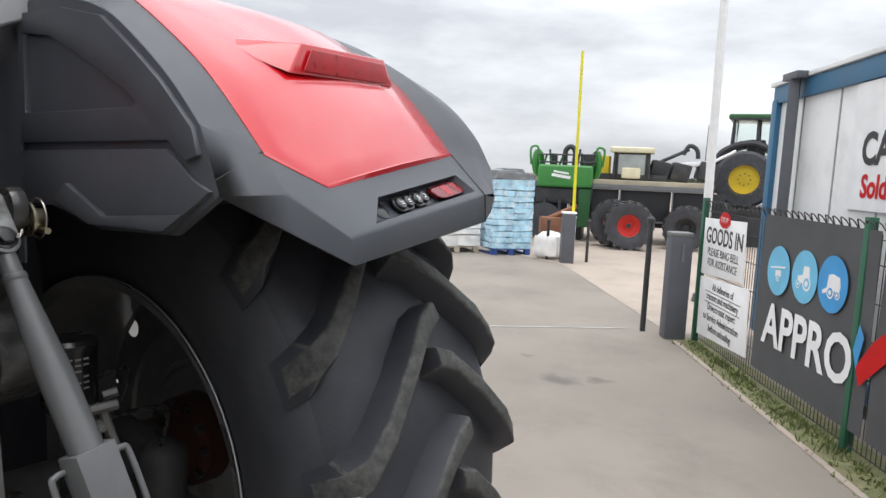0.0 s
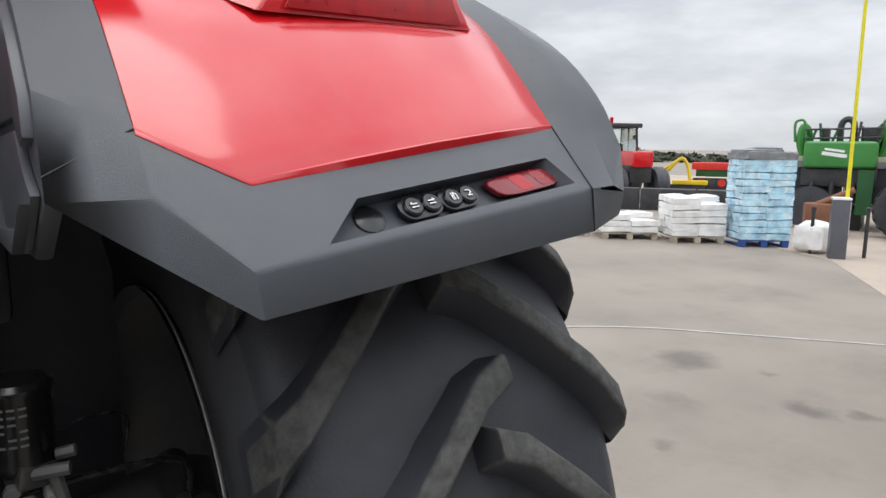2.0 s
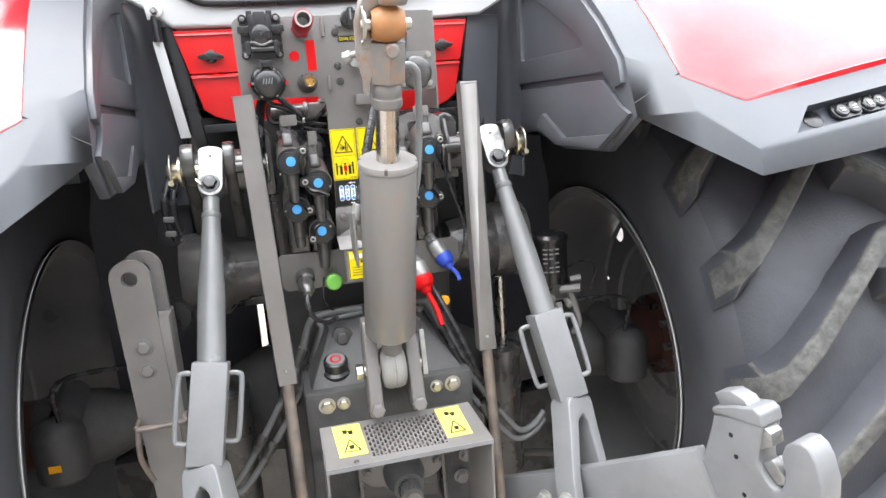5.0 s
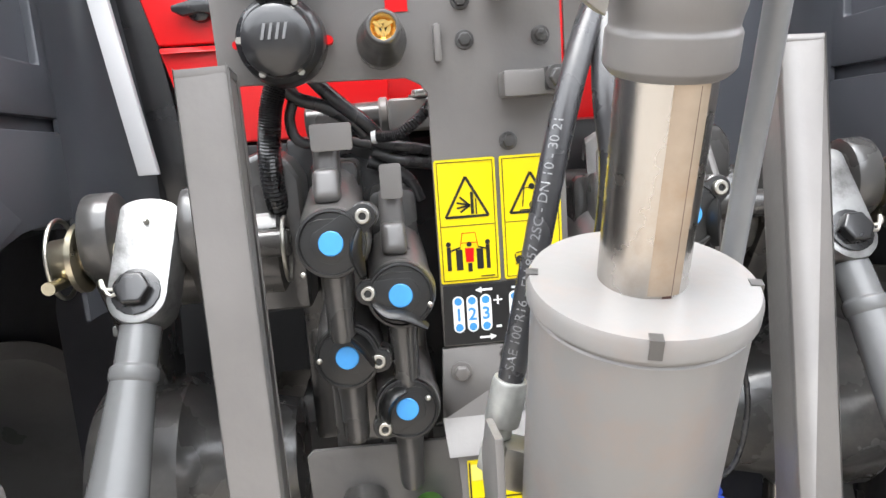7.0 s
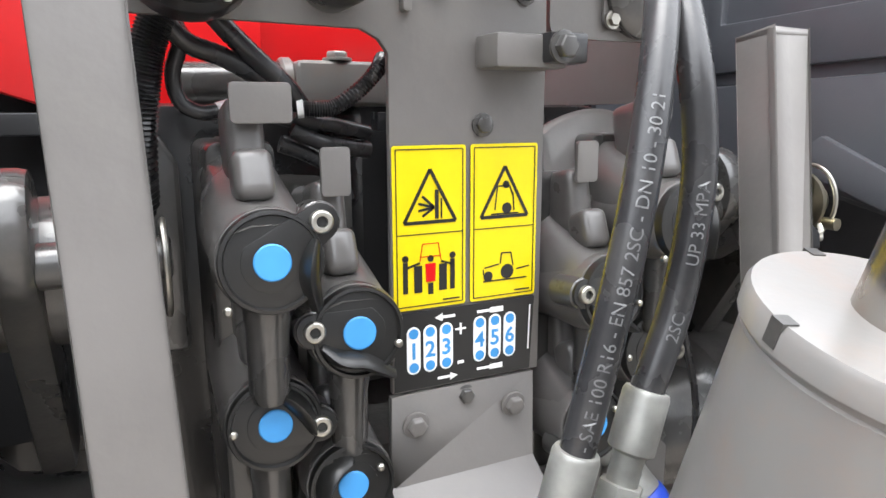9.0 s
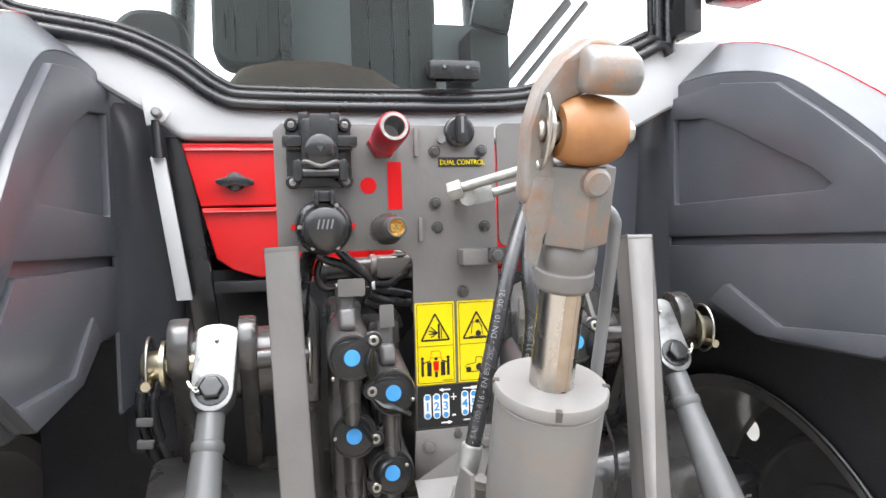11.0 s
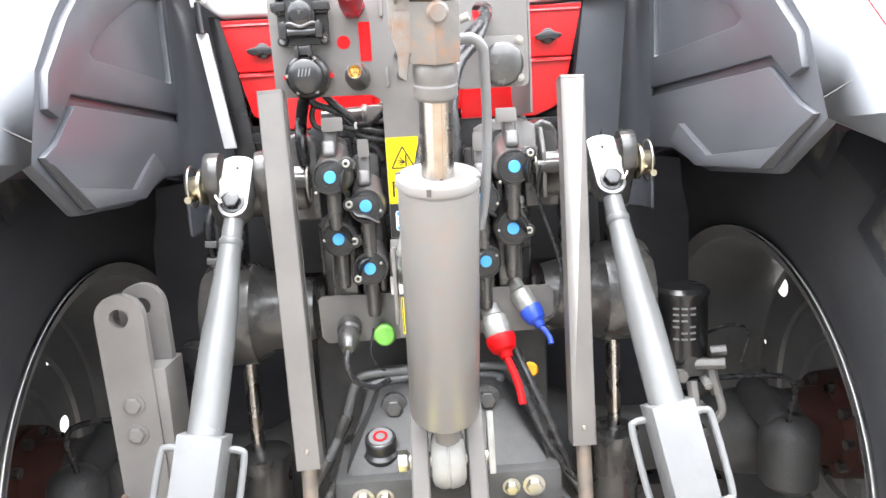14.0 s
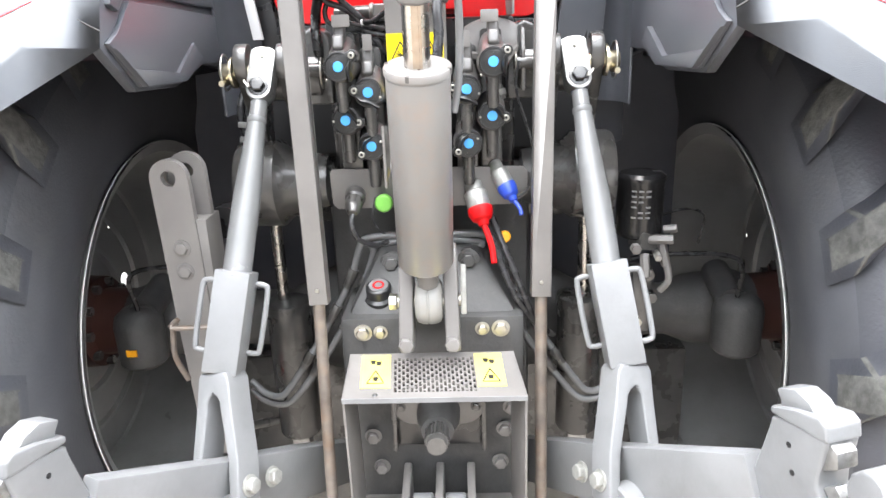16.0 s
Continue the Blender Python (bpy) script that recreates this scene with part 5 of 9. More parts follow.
part("pin_nut", lathe([(0, 0), (0.017, 0), (0.017, 0.014), (0.013, 0.018), (0, 0.018)], (pin.x - 0.08, pin.y, pin.z), (1, 0, 0), 6), ZINC, tl, bevel=0.001)
part("pin_lever", plate([(pin.x + 0.064, pin.y + y_, pin.z + z_) for y_, z_ in ((-0.022, -0.022), (-0.002, -0.026), (0.012, 0.02), (0.01, 0.072), (-0.004, 0.078), (-0.014, 0.03))], (0.011, 0, 0)), GALVA, tl, "bright pin lever", bevel=0.003)
part("eye_neck", rod(pin + T * 0.03, bot + T * 0.01, 0.02, 0.024, 24), GREY, tl, smooth=40)

# hoses from the cylinder to the panel
hp = new("hydraulic_hoses")
hp.parent = tractor
tagged(hp, "two black printed hydraulic hoses with crimped fittings")
h1 = [(-0.036, -0.165, 1.565), (-0.027, -0.167, 1.602), (-0.014, -0.169, 1.657), (0.0, -0.168, 1.714), (0.018, -0.157, 1.773), (0.043, -0.131, 1.83), (0.078, -0.083, 1.883), (0.112, -0.025, 1.92), (0.122, 0.05, 1.945)]
h2 = [(0.008, -0.165, 1.588), (0.02, -0.163, 1.622), (0.036, -0.161, 1.658), (0.046, -0.16, 1.70), (0.05, -0.158, 1.742), (0.049, -0.15, 1.79), (0.064, -0.115, 1.845), (0.098, -0.06, 1.885), (0.118, -0.015, 1.925), (0.126, 0.05, 1.95)]
for pts in (h1, h2):
    part("hose", tube(pts, 0.0092, 16, 8), HOSE, hp, "black rubber hose", smooth=60)
    p0, p1 = Vector(pts[0]), Vector(pts[1])
    d = (p1 - p0).normalized()
    part("ferrule", lathe([(0, -0.02), (0.0085, -0.02), (0.0085, -0.002), (0.0125, 0.0), (0.0125, 0.03), (0.0115, 0.033), (0, 0.033)], p0, d, 20), GALVA, hp, "dull zinc crimped ferrule", bevel=0.0008)
    part("nut", lathe([(0, -0.035), (0.0125, -0.035), (0.0125, -0.018), (0, -0.018)], p0, d, 6), GALVA, hp, bevel=0.001)

def on_hose(pts, text, start, size, name):
    """Lettering wrapped along a hose, reading upwards."""
    line = glide(pts, 8)
    cum = [0.0]
    for a, b in zip(line, line[1:]):
        cum.append(cum[-1] + (b - a).length)
    ob = words(text, size, (0, 0, 0), (1, 0, 0), (0, 1, 0), LINK, hp, name, depth=0.0, label="pale printed hose lettering")
    for v in ob.data.vertices:
        s_ = start + v.co.x
        k = max(i for i in range(len(cum) - 1) if cum[i] <= min(s_, cum[-2]))
        d_ = (line[k + 1] - line[k]).normalized()
        p_ = line[k] + d_ * (s_ - cum[k])
        face_ = Vector((-0.5, -0.87, 0.05))
        face_ = (face_ - d_ * face_.dot(d_)).normalized()
        left_ = face_.cross(d_)
        left_ = left_ if left_.x < 0 else -left_
        a_ = (v.co.y - size * 0.36) / 0.0095
        v.co = p_ + (face_ * math.cos(a_) + left_ * math.sin(a_)) * 0.0096


on_hose(h1, "- SAE 100 R16 - EN 857 2SC - DN 10 - 30 21", 0.036, 0.0094, "printing")
on_hose(h2, "2SC          UP 33 MPA", 0.06, 0.0094, "printing")
part("gusset", plate([(-0.052, y_, z_) for y_, z_ in ((-0.165, 1.53), (-0.17, 1.548), (-0.2, 1.585), (-0.24, 1.59), (-0.24, 1.48), (-0.18, 1.5))], (0.005, 0, 0)), GREY, hp, "grey welded gusset", bevel=0.001)
part("gusset", plate([(0.0, y_, z_) for y_, z_ in ((-0.165, 1.53), (-0.18, 1.56), (-0.225, 1.6), (-0.25, 1.6), (-0.25, 1.48), (-0.19, 1.49))], (0.005, 0, 0)), GREY, hp, "grey welded gusset", bevel=0.001)
part("port_block", box((-0.025, -0.17, 1.535), (0.036, 0.03, 0.03), (0, 20, 0)), ZINC, hp, bevel=0.003)

# ---- rear connector panel ----
pn = new("connector_panel")
pn.parent = tractor
tagged(pn, "grey sheet steel rear panel with sockets and decals")
outl = [(-0.06, 1.80), (-0.066, 1.808), (-0.078, 1.814), (-0.228, 1.816), (-0.236, 1.824), (-0.238, 1.972), (-0.228, 1.983), (0.06, 1.981), (0.061, 1.815), (0.0605, 1.567), (-0.061, 1.567)]
part("main_plate", plate(on_y(outl, 0.0), (0, 0.006, 0)), GREY, pn, "grey painted plate", bevel=0.0015)
bm = bmesh.new()
side_pts = rounded(0.0635, 1.815, 0.19, 1.985, 0.01, 3)
hole = rounded(0.098, 1.918, 0.132, 1.955, 0.016, 4)
vo = [bm.verts.new((x, 0.0, zz)) for x, zz in side_pts]
vi = [bm.verts.new((x, 0.0, zz)) for x, zz in hole]
eds = [bm.edges.new((v[k], v[(k + 1) % len(v)])) for v in (vo, vi) for k in range(len(v))]
bmesh.ops.triangle_fill(bm, edges=eds, use_beauty=True)
part("side_plate", thicken(bm, 0.005), GREY, pn, "grey side plate with hose opening", smooth=20)
# lower apron
bm = plate([(-0.063, -0.002, 1.566), (0.055, -0.002, 1.566), (0.05, -0.012, 1.50), (-0.068, -0.012, 1.50)], (0, 0.005, 0))
plate([(-0.068, -0.012, 1.50), (0.05, -0.012, 1.50), (0.052, -0.04, 1.476), (-0.066, -0.04, 1.476)], (0, 0.003, 0.004), bm)
part("apron", bm, GREY, pn, "bent grey apron", bevel=0.0015)
for x in (-0.047, 0.034):
    part("bolt", hexbolt((x, -0.006, 1.545), (0, -1, -0.15), 0.0075, 0.006), GREY, pn, bevel=0.0008)
for x, zz in ((-0.026, 1.946), (0.04, 1.947), (-0.027, 1.876), (-0.025, 1.843), (0.042, 1.843), (0.009, 1.754), (-0.004, 1.557)):
    part("bolt", hexbolt((x, 0, zz), (0, -1, 0), 0.0062, 0.005), CAST, pn, bevel=0.0008)
for x, zz, h in ((-0.052, 1.958, 0.02), (-0.049, 1.841, 0.016)):
    part("tab", plate(on_y(rounded(x - 0.003, zz - h, x + 0.003, zz + h, 0.0025), 0.0), (0, -0.008, 0)), GREY, pn, bevel=0.001)
# red dot and bar
part("red_dot", plate(on_y(circle(-0.117, 1.901, 0.011), -0.0005), (0, -0.0006, 0)), RED_FLAT, pn, "red round sticker")
part("red_bar", plate(on_y([(-0.091, 1.869), (-0.072, 1.869), (-0.072, 1.932), (-0.091, 1.932)], -0.0005), (0, -0.0006, 0)), RED_FLAT, pn, "red rectangular sticker")
# square socket
sq = part("square_socket", plate(on_y(rounded(-0.222, 1.899, -0.139, 1.986, 0.006), 0.0), (0, -0.008, 0)), BLACK, pn, "black square socket with hinged lid", bevel=0.002)
for x, zz in ((-0.215, 1.979), (-0.147, 1.979), (-0.215, 1.906), (-0.147, 1.906)):
    bs_ = part("corner_boss", lathe([(0, 0), (0.0088, 0), (0.0088, 0.006), (0.0075, 0.0075), (0.0056, 0.0075), (0.0056, 0.004), (0, 0.004)], (x, -0.006, zz), (0, -1, 0), 20), BLACK, sq, "black screw boss")
    part("screw", lathe([(0, 0.004), (0.0046, 0.004), (0.0046, 0.008), (0.0026, 0.0085), (0.0026, 0.006), (0, 0.006)], (x, -0.006, zz), (0, -1, 0), 14), STEEL, bs_)
part("lid", plate(on_y(rounded(-0.204, 1.915, -0.157, 1.985, 0.007), -0.008), (0, -0.024, 0)), BLACK, sq, bevel=0.003)
part("lid_bow", plate(on_y([(-0.2, 1.93), (-0.196, 1.955), (-0.192, 1.966), (-0.192, 1.99), (-0.168, 1.99), (-0.168, 1.966), (-0.164, 1.955), (-0.16, 1.93), (-0.166, 1.926), (-0.194, 1.926)], -0.03), (0, -0.006, 0)), BLACK, sq, "moulded lid bow", bevel=0.0025)
for x0_ in (-0.227, -0.159):
    part("lid_ear", plate(on_y(rounded(x0_, 1.949, x0_ + 0.024 if x0_ < -0.2 else x0_ + 0.026, 1.963, 0.003), -0.014), (0, -0.02, 0)), BLACK, sq, "side ear of the lid", bevel=0.002)
part("lid_mark", plate(on_y([(-0.184, 1.949), (-0.176, 1.949), (-0.18, 1.941)], -0.0402), (0, -0.0006, 0)), CAST, sq)
part("lid_rim", lathe([(0, 0), (0.019, 0), (0.019, 0.006), (0.014, 0.009), (0, 0.009)], (-0.18, -0.031, 1.945), (0, -1, 0), 24), BLACK, sq)
part("hinge", rod((-0.203, -0.03, 1.916), (-0.158, -0.03, 1.916), 0.0065, None, 14), BLACK, sq, smooth=40)
for x in (-0.209, -0.152):
    part("hinge_ear", plate(on_y([(x - 0.005, 1.906), (x + 0.005, 1.906), (x + 0.006, 1.926), (x + 0.002, 1.934), (x - 0.006, 1.93)], -0.008), (0, -0.03, 0)), BLACK, sq, "moulded hinge ear", bevel=0.002)
part("lid_yoke", tube([(-0.206, -0.028, 1.925), (-0.198, -0.034, 1.93), (-0.18, -0.036, 1.924), (-0.162, -0.034, 1.93), (-0.154, -0.028, 1.925)], 0.0032, 8, 4), CASTING, sq, "worn lid yoke")
for x in (-0.212, -0.148):
    part("latch", box((x, -0.018, 1.952), (0.02, 0.01, 0.012)), BLACK, sq, bevel=0.002)
for x in (-0.2, -0.16):
    part("bracket", box((x, -0.02, 1.985), (0.012, 0.012, 0.016)), BLACK, sq, bevel=0.002)
# round trailer socket
rs = part("round_socket", lathe([(0, 0), (0.036, 0), (0.037, 0.01), (0.035, 0.03), (0.03, 0.036), (0, 0.036)], (-0.178, 0, 1.848), (0, -1, 0), 32), BLACK, pn, "black round trailer socket", bevel=0.001)
part("lid", lathe([(0, 0.036), (0.027, 0.036), (0.029, 0.04), (0.027, 0.05), (0.02, 0.055), (0, 0.056)], (-0.178, 0, 1.849), (0, -1, -0.08), 28), BLACK, rs, "domed black lid")
part("hinge_block", box((-0.178, -0.03, 1.886), (0.022, 0.03, 0.014)), BLACK, rs, bevel=0.003)
for x_ in (-0.188, -0.168):
    part("hinge_ear", box((x_, -0.042, 1.884), (0.006, 0.02, 0.018)), BLACK, rs, bevel=0.002)
for x_ in (-0.189, -0.1835, -0.178, -0.1725):
    part("mark", plate(on_y([(x_, 1.845), (x_ + 0.0022, 1.845), (x_ + 0.0052, 1.857), (x_ + 0.003, 1.857)], -0.0562), (0, -0.0008, 0)), LINK, rs, "raised worn bar")
for a in (60, 180, 300, 240):
    part("screw", hexbolt((-0.178 + 0.031 * math.cos(radians(a)), -0.033, 1.848 + 0.031 * math.sin(radians(a))), (0, -1, 0), 0.0032, 0.003, False), ZINC, rs)
for x in (-0.2155, -0.1405):
    part("red_tip", rod((x, -0.004, 1.848), (x, -0.012, 1.848), 0.004, None, 10), RED_FLAT, rs)
# red coupling
cr = part("red_coupling", lathe([(0, 0), (0.017, 0), (0.017, 0.03), (0.02, 0.034), (0.02, 0.085), (0.0175, 0.09), (0.0125, 0.09), (0.0125, 0.045), (0, 0.045)], (-0.098, -0.005, 1.955), (0.03, -1, 0.12), 28), CRIMSON, pn, "dark red anodised coupling", bevel=0.001)
part("worn_rim", lathe([(0.0126, 0.0895), (0.0172, 0.0895), (0.0168, 0.0908), (0.0132, 0.0908)], (-0.098, -0.005, 1.955), (0.03, -1, 0.12), 28), GALVA, cr, "bare worn rim")
part("bore", lathe([(0.0123, 0.0895), (0.0122, 0.05), (0.008, 0.049), (0, 0.049)], (-0.098, -0.005, 1.955), (0.03, -1, 0.12), 24), STEEL, cr, "grey bore")
part("nut", lathe([(0, 0.002), (0.021, 0.002), (0.021, 0.02), (0, 0.02)], (-0.098, -0.002, 1.955), (0.03, -1, 0.12), 6), CRIMSON, cr, bevel=0.001)
# brass-cored connector
cn = part("air_connector", lathe([(0, 0), (0.0205, 0), (0.0205, 0.03), (0.0165, 0.037), (0.0165, 0.052), (0.014, 0.056), (0.0135, 0.086), (0.0118, 0.092), (0.0095, 0.092), (0.0095, 0.076), (0, 0.076)], (-0.097, 0, 1.842), (0.02, -1, 0.03), 24), CAST, pn, "grey connector with brass core", bevel=0.001)
part("core", lathe([(0.003, 0.077), (0.0095, 0.077), (0.0095, 0.09), (0.006, 0.086), (0.003, 0.086)], (-0.097, 0, 1.842), (0.02, -1, 0.03), 18), BRASS, cn, "brass core")
for a in range(3):
    t = math.tau * a / 3 + 0.5
    p = Vector((-0.0952, -0.088, 1.8446))
    part("spoke", plate([p + Vector((math.cos(t) * u - math.sin(t) * v, 0, math.sin(t) * u + math.cos(t) * v)) for u, v in ((0, -0.0012), (0.0095, -0.0012), (0.0095, 0.0012), (0, 0.0012))], (0, 0.004, 0)), BRASS, cn)
# rotary knob
kb = part("rotary_knob", lathe([(0, 0), (0.021, 0), (0.021, 0.008), (0.018, 0.011), (0, 0.011)], (0.008, -0.002, 1.972), (0, -1, 0), 28), BLACK, pn, "black rotary knob", bevel=0.001)
part("grip", plate(on_y(rounded(0.001, 1.955, 0.015, 1.994, 0.005), -0.012), (0, -0.014, 0)), BLACK, kb, "ridged grip", bevel=0.002)
part("mark", plate(on_y([(0.006, 1.968), (0.0095, 1.968), (0.0095, 1.99), (0.006, 1.99)], -0.0262), (0, -0.0005, 0)), LINK, kb)
part("pointer", rod((-0.018, -0.004, 1.962), (-0.018, -0.012, 1.962), 0.006, None, 14), LINK, kb)
lab = part("label", plate(on_y([(-0.021, 1.925), (0.039, 1.925), (0.039, 1.938), (-0.021, 1.938)], -0.0004), (0, -0.0004, 0)), INK, pn, "black label with yellow words")
words("DUAL CONTROL", 0.0098, (-0.019, -0.0012, 1.928), (1, 0, 0), (0, 0, 1), YELLOW, lab, squeeze=0.84)
# hose clamp bracket
hc = part("clamp_bracket", box((0.03, -0.016, 1.802), (0.055, 0.03, 0.022)), GREY, pn, "grey clamp bracket", bevel=0.003)
part("clamp", box((0.052, -0.03, 1.804), (0.03, 0.022, 0.02)), BLACK, hc, bevel=0.003)
part("bolt", hexbolt((0.045, -0.042, 1.804), (0, -1, 0), 0.008, 0.008), CAST, hc, bevel=0.001)
# screwed steel pipe beside the knob
pp = part("steel_pipe", rod((-0.005, -0.05, 1.893), (0.085, -0.09, 1.918), 0.0065, None, 16), GALVA, pn, "bright steel pipe with nut", smooth=40)
part("nut", lathe([(0, 0), (0.0135, 0), (0.0135, 0.018), (0, 0.018)], (-0.018, -0.045, 1.888), (0.9, -0.4, 0.25), 6), GALVA, pp, bevel=0.001)
part("elbow", lathe([(0, 0), (0.009, 0), (0.009, 0.035), (0.012, 0.04), (0.012, 0.048), (0, 0.048)], (0.005, -0.005, 1.882), (0.0, -1, 0.0), 16), GALVA, pp)
part("union_block", box((0.026, -0.03, 1.884), (0.034, 0.024, 0.022), (0, -10, 0)), GALVA, pp, "dull union block", bevel=0.002)
part("pipe_rear", rod((0.045, -0.03, 1.887), (0.11, -0.03, 1.904), 0.0062, None, 16), GALVA, pp, smooth=40)
# second socket on the side plate
s2 = part("side_socket", lathe([(0, 0), (0.036, 0), (0.036, 0.008), (0.03, 0.012), (0, 0.013)], (0.145, 0.0, 1.852), (0, -1, 0), 30), CAST, pn, "dark round blanking lid", bevel=0.001)
part("frame", plate(on_y(rounded(0.108, 1.822, 0.182, 1.898, 0.008), -0.001), (0, -0.003, 0)), GREY, s2, bevel=0.001)
for x, zz in ((0.115, 1.829), (0.175, 1.829), (0.175, 1.89)):
    part("screw", hexbolt((x, -0.004, zz), (0, -1, 0), 0.005, 0.004), ZINC, s2)
part("hole_rim", plate(on_y(circle(0.127, 1.972, 0.0022, 10), -0.001), (0, -0.0005, 0)), INK, pn)
# added red sliver standing for the cab panel seen through the hose opening
part("red_panel_glimpse", plate(on_y(rounded(0.1, 1.93, 0.122, 1.938, 0.002), -0.001), (0, -0.001, 0)), RED_FLAT, pn)


def stroke(bm, p, q, w, y=-0.0021):
    v = Vector((q[0] - p[0], q[1] - p[1]))
    n_ = Vector((-v.y, v.x)).normalized() * w / 2
    plate(on_y([(p[0] + n_.x, p[1] + n_.y), (q[0] + n_.x, q[1] + n_.y), (q[0] - n_.x, q[1] - n_.y), (p[0] - n_.x, p[1] - n_.y)], y), (0, -0.0003, 0), bm)


def blot(bm, pts, y=-0.0021):
    plate(on_y(pts, y), (0, -0.0003, 0), bm)


# the two tall warning decals
for x0, x1, kindof in ((-0.0595, -0.0045, 0), (-0.0005, 0.0545, 1)):
    z0, z1 = 1.628, 1.741
    dec = part("warning_decal", plate(on_y(rounded(x0, z0, x1, z1, 0.002, 3), -0.0012), (0, -0.0006, 0)), YELLOW, pn, "yellow and black warning decal")
    bm = bmesh.new()
    i = 0.0025
    for p, q in (((x0 + i, z0 + i), (x1 - i, z0 + i)), ((x1 - i, z0 + i), (x1 - i, z1 - i)), ((x1 - i, z1 - i), (x0 + i, z1 - i)), ((x0 + i, z1 - i), (x0 + i, z0 + i)), ((x0 + i, z0 + 0.053), (x1 - i, z0 + 0.053))):
        stroke(bm, p, q, 0.0007)
    c = (x0 + x1) / 2
    tri_ = [(c - 0.0195, z1 - 0.052), (c + 0.0195, z1 - 0.052), (c, z1 - 0.016)]
    for k in range(3):
        stroke(bm, tri_[k], tri_[(k + 1) % 3], 0.0024)
    if kindof == 0:
        stroke(bm, (c + 0.005, z1 - 0.05), (c + 0.005, z1 - 0.03), 0.0028)
        stroke(bm, (c + 0.0085, z1 - 0.05), (c + 0.0085, z1 - 0.036), 0.0012)
        for dz, dx in ((-0.034, -0.006), (-0.039, -0.009), (-0.044, -0.009), (-0.048, -0.006)):
            stroke(bm, (c + 0.003, z1 - 0.042), (c + dx, z1 + dz), 0.0018)
        for dx in (-0.019, 0.017):
            stroke(bm, (c + dx, z0 + 0.012), (c + dx, z0 + 0.034), 0.0036)
            blot(bm, circle(c + dx, z0 + 0.0365, 0.0024, 10))
        for dx in (-0.0095, 0.0095):
            blot(bm, [(c + dx - 0.003, z0 + 0.012), (c + dx + 0.003, z0 + 0.012), (c + dx + 0.003, z0 + 0.031), (c + dx - 0.003, z0 + 0.031)])
        stroke(bm, (c, z0 + 0.01), (c, z0 + 0.018), 0.004)
        blot(bm, circle(c, z0 + 0.0355, 0.0024, 10))
        stroke(bm, (c - 0.018, z0 + 0.03), (c - 0.008, z0 + 0.033), 0.0016)
        stroke(bm, (c + 0.017, z0 + 0.03), (c + 0.008, z0 + 0.033), 0.0016)
    else:
        for cz, cx, r in ((z1 - 0.046, 0.002, 0.004), (z1 - 0.029, 0.001, 0.0028)):
            blot(bm, circle(c + cx, cz, r, 14))
        for p, q in (((-0.006, -0.03), (0.004, -0.03)), ((-0.006, -0.03), (-0.008, -0.047)), ((0.007, -0.035), (0.008, -0.048)), ((-0.011, -0.05), (0.012, -0.05)), ((0.004, -0.03), (0.007, -0.037))):
            stroke(bm, (c + p[0], z1 + p[1]), (c + q[0], z1 + q[1]), 0.001)
        blot(bm, circle(c + 0.003, z0 + 0.02, 0.0055, 16))
        blot(bm, circle(c - 0.013, z0 + 0.0175, 0.0038, 14))
        for p, q in (((-0.016, 0.024), (-0.004, 0.026)), ((-0.003, 0.026), (-0.002, 0.034)), ((-0.002, 0.034), (0.006, 0.034)), ((0.006, 0.034), (0.008, 0.024)), ((-0.017, 0.014), (0.02, 0.014)), ((0.011, 0.021), (0.022, 0.0225)), ((-0.017, 0.023), (-0.017, 0.019))):
            stroke(bm, (c + p[0], z0 + p[1]), (c + q[0], z0 + q[1]), 0.001)
    stroke(bm, (x1 - 0.018, z0 + 0.005), (x1 - 0.005, z0 + 0.005), 0.0011)
    part("pictogram", bm, INK, dec, smooth=0)
    if kindof == 0:
        bm = bmesh.new()
        blot(bm, [(c - 0.0035, z0 + 0.019), (c + 0.0035, z0 + 0.019), (c + 0.004, z0 + 0.032), (c - 0.004, z0 + 0.032)])
        for p, q in (((-0.008, 0.034), (-0.006, 0.046)), ((-0.006, 0.046), (0.006, 0.046)), ((0.006, 0.046), (0.008, 0.034)), ((-0.008, 0.037), (0.008, 0.037))):
            stroke(bm, (c + p[0], z0 + p[1]), (c + q[0], z0 + q[1]), 0.0006)
        part("red_mark", bm, RED_FLAT, dec, smooth=0)

# black decal with valve numbers
dec = part("number_decal", plate(on_y([(-0.0605, 1.569), (0.0515, 1.569), (0.0545, 1.626), (-0.0585, 1.626)], -0.0012), (0, -0.0006, 0)), INK, pn, "black decal with numbered valve symbols")
for k, num in enumerate("123456"):
    x = -0.0455 + 0.0128 * k + (0.0145 if k > 2 else 0)
    zc = 1.598 + (0.001 if k > 2 else 0)
    pill = part("pill", plate(on_y(rounded(x - 0.0052, zc - 0.0175, x + 0.0052, zc + 0.0175, 0.0051), -0.0019), (0, -0.0003, 0)), WHITE, dec)
    bm = bmesh.new()
    blot(bm, circle(x, zc + 0.0125, 0.0037, 14), -0.0023)
    blot(bm, circle(x, zc - 0.0125, 0.0037, 14), -0.0023)
    part("dot", bm, BLUE, pill, smooth=0)
    words(num, 0.0165, (x, -0.0024, zc - 0.0058), (1, 0, 0), (0, 0, 1), BLUE, pill, align="CENTER", depth=0.0002, bold=0.0003)
words("+", 0.018, (-0.0085, -0.0024, 1.603), (1, 0, 0), (0, 0, 1), WHITE, dec, align="CENTER", depth=0.0002)
words("-", 0.018, (-0.0085, -0.0024, 1.580), (1, 0, 0), (0, 0, 1), WHITE, dec, align="CENTER", depth=0.0002, bold=0.0003)
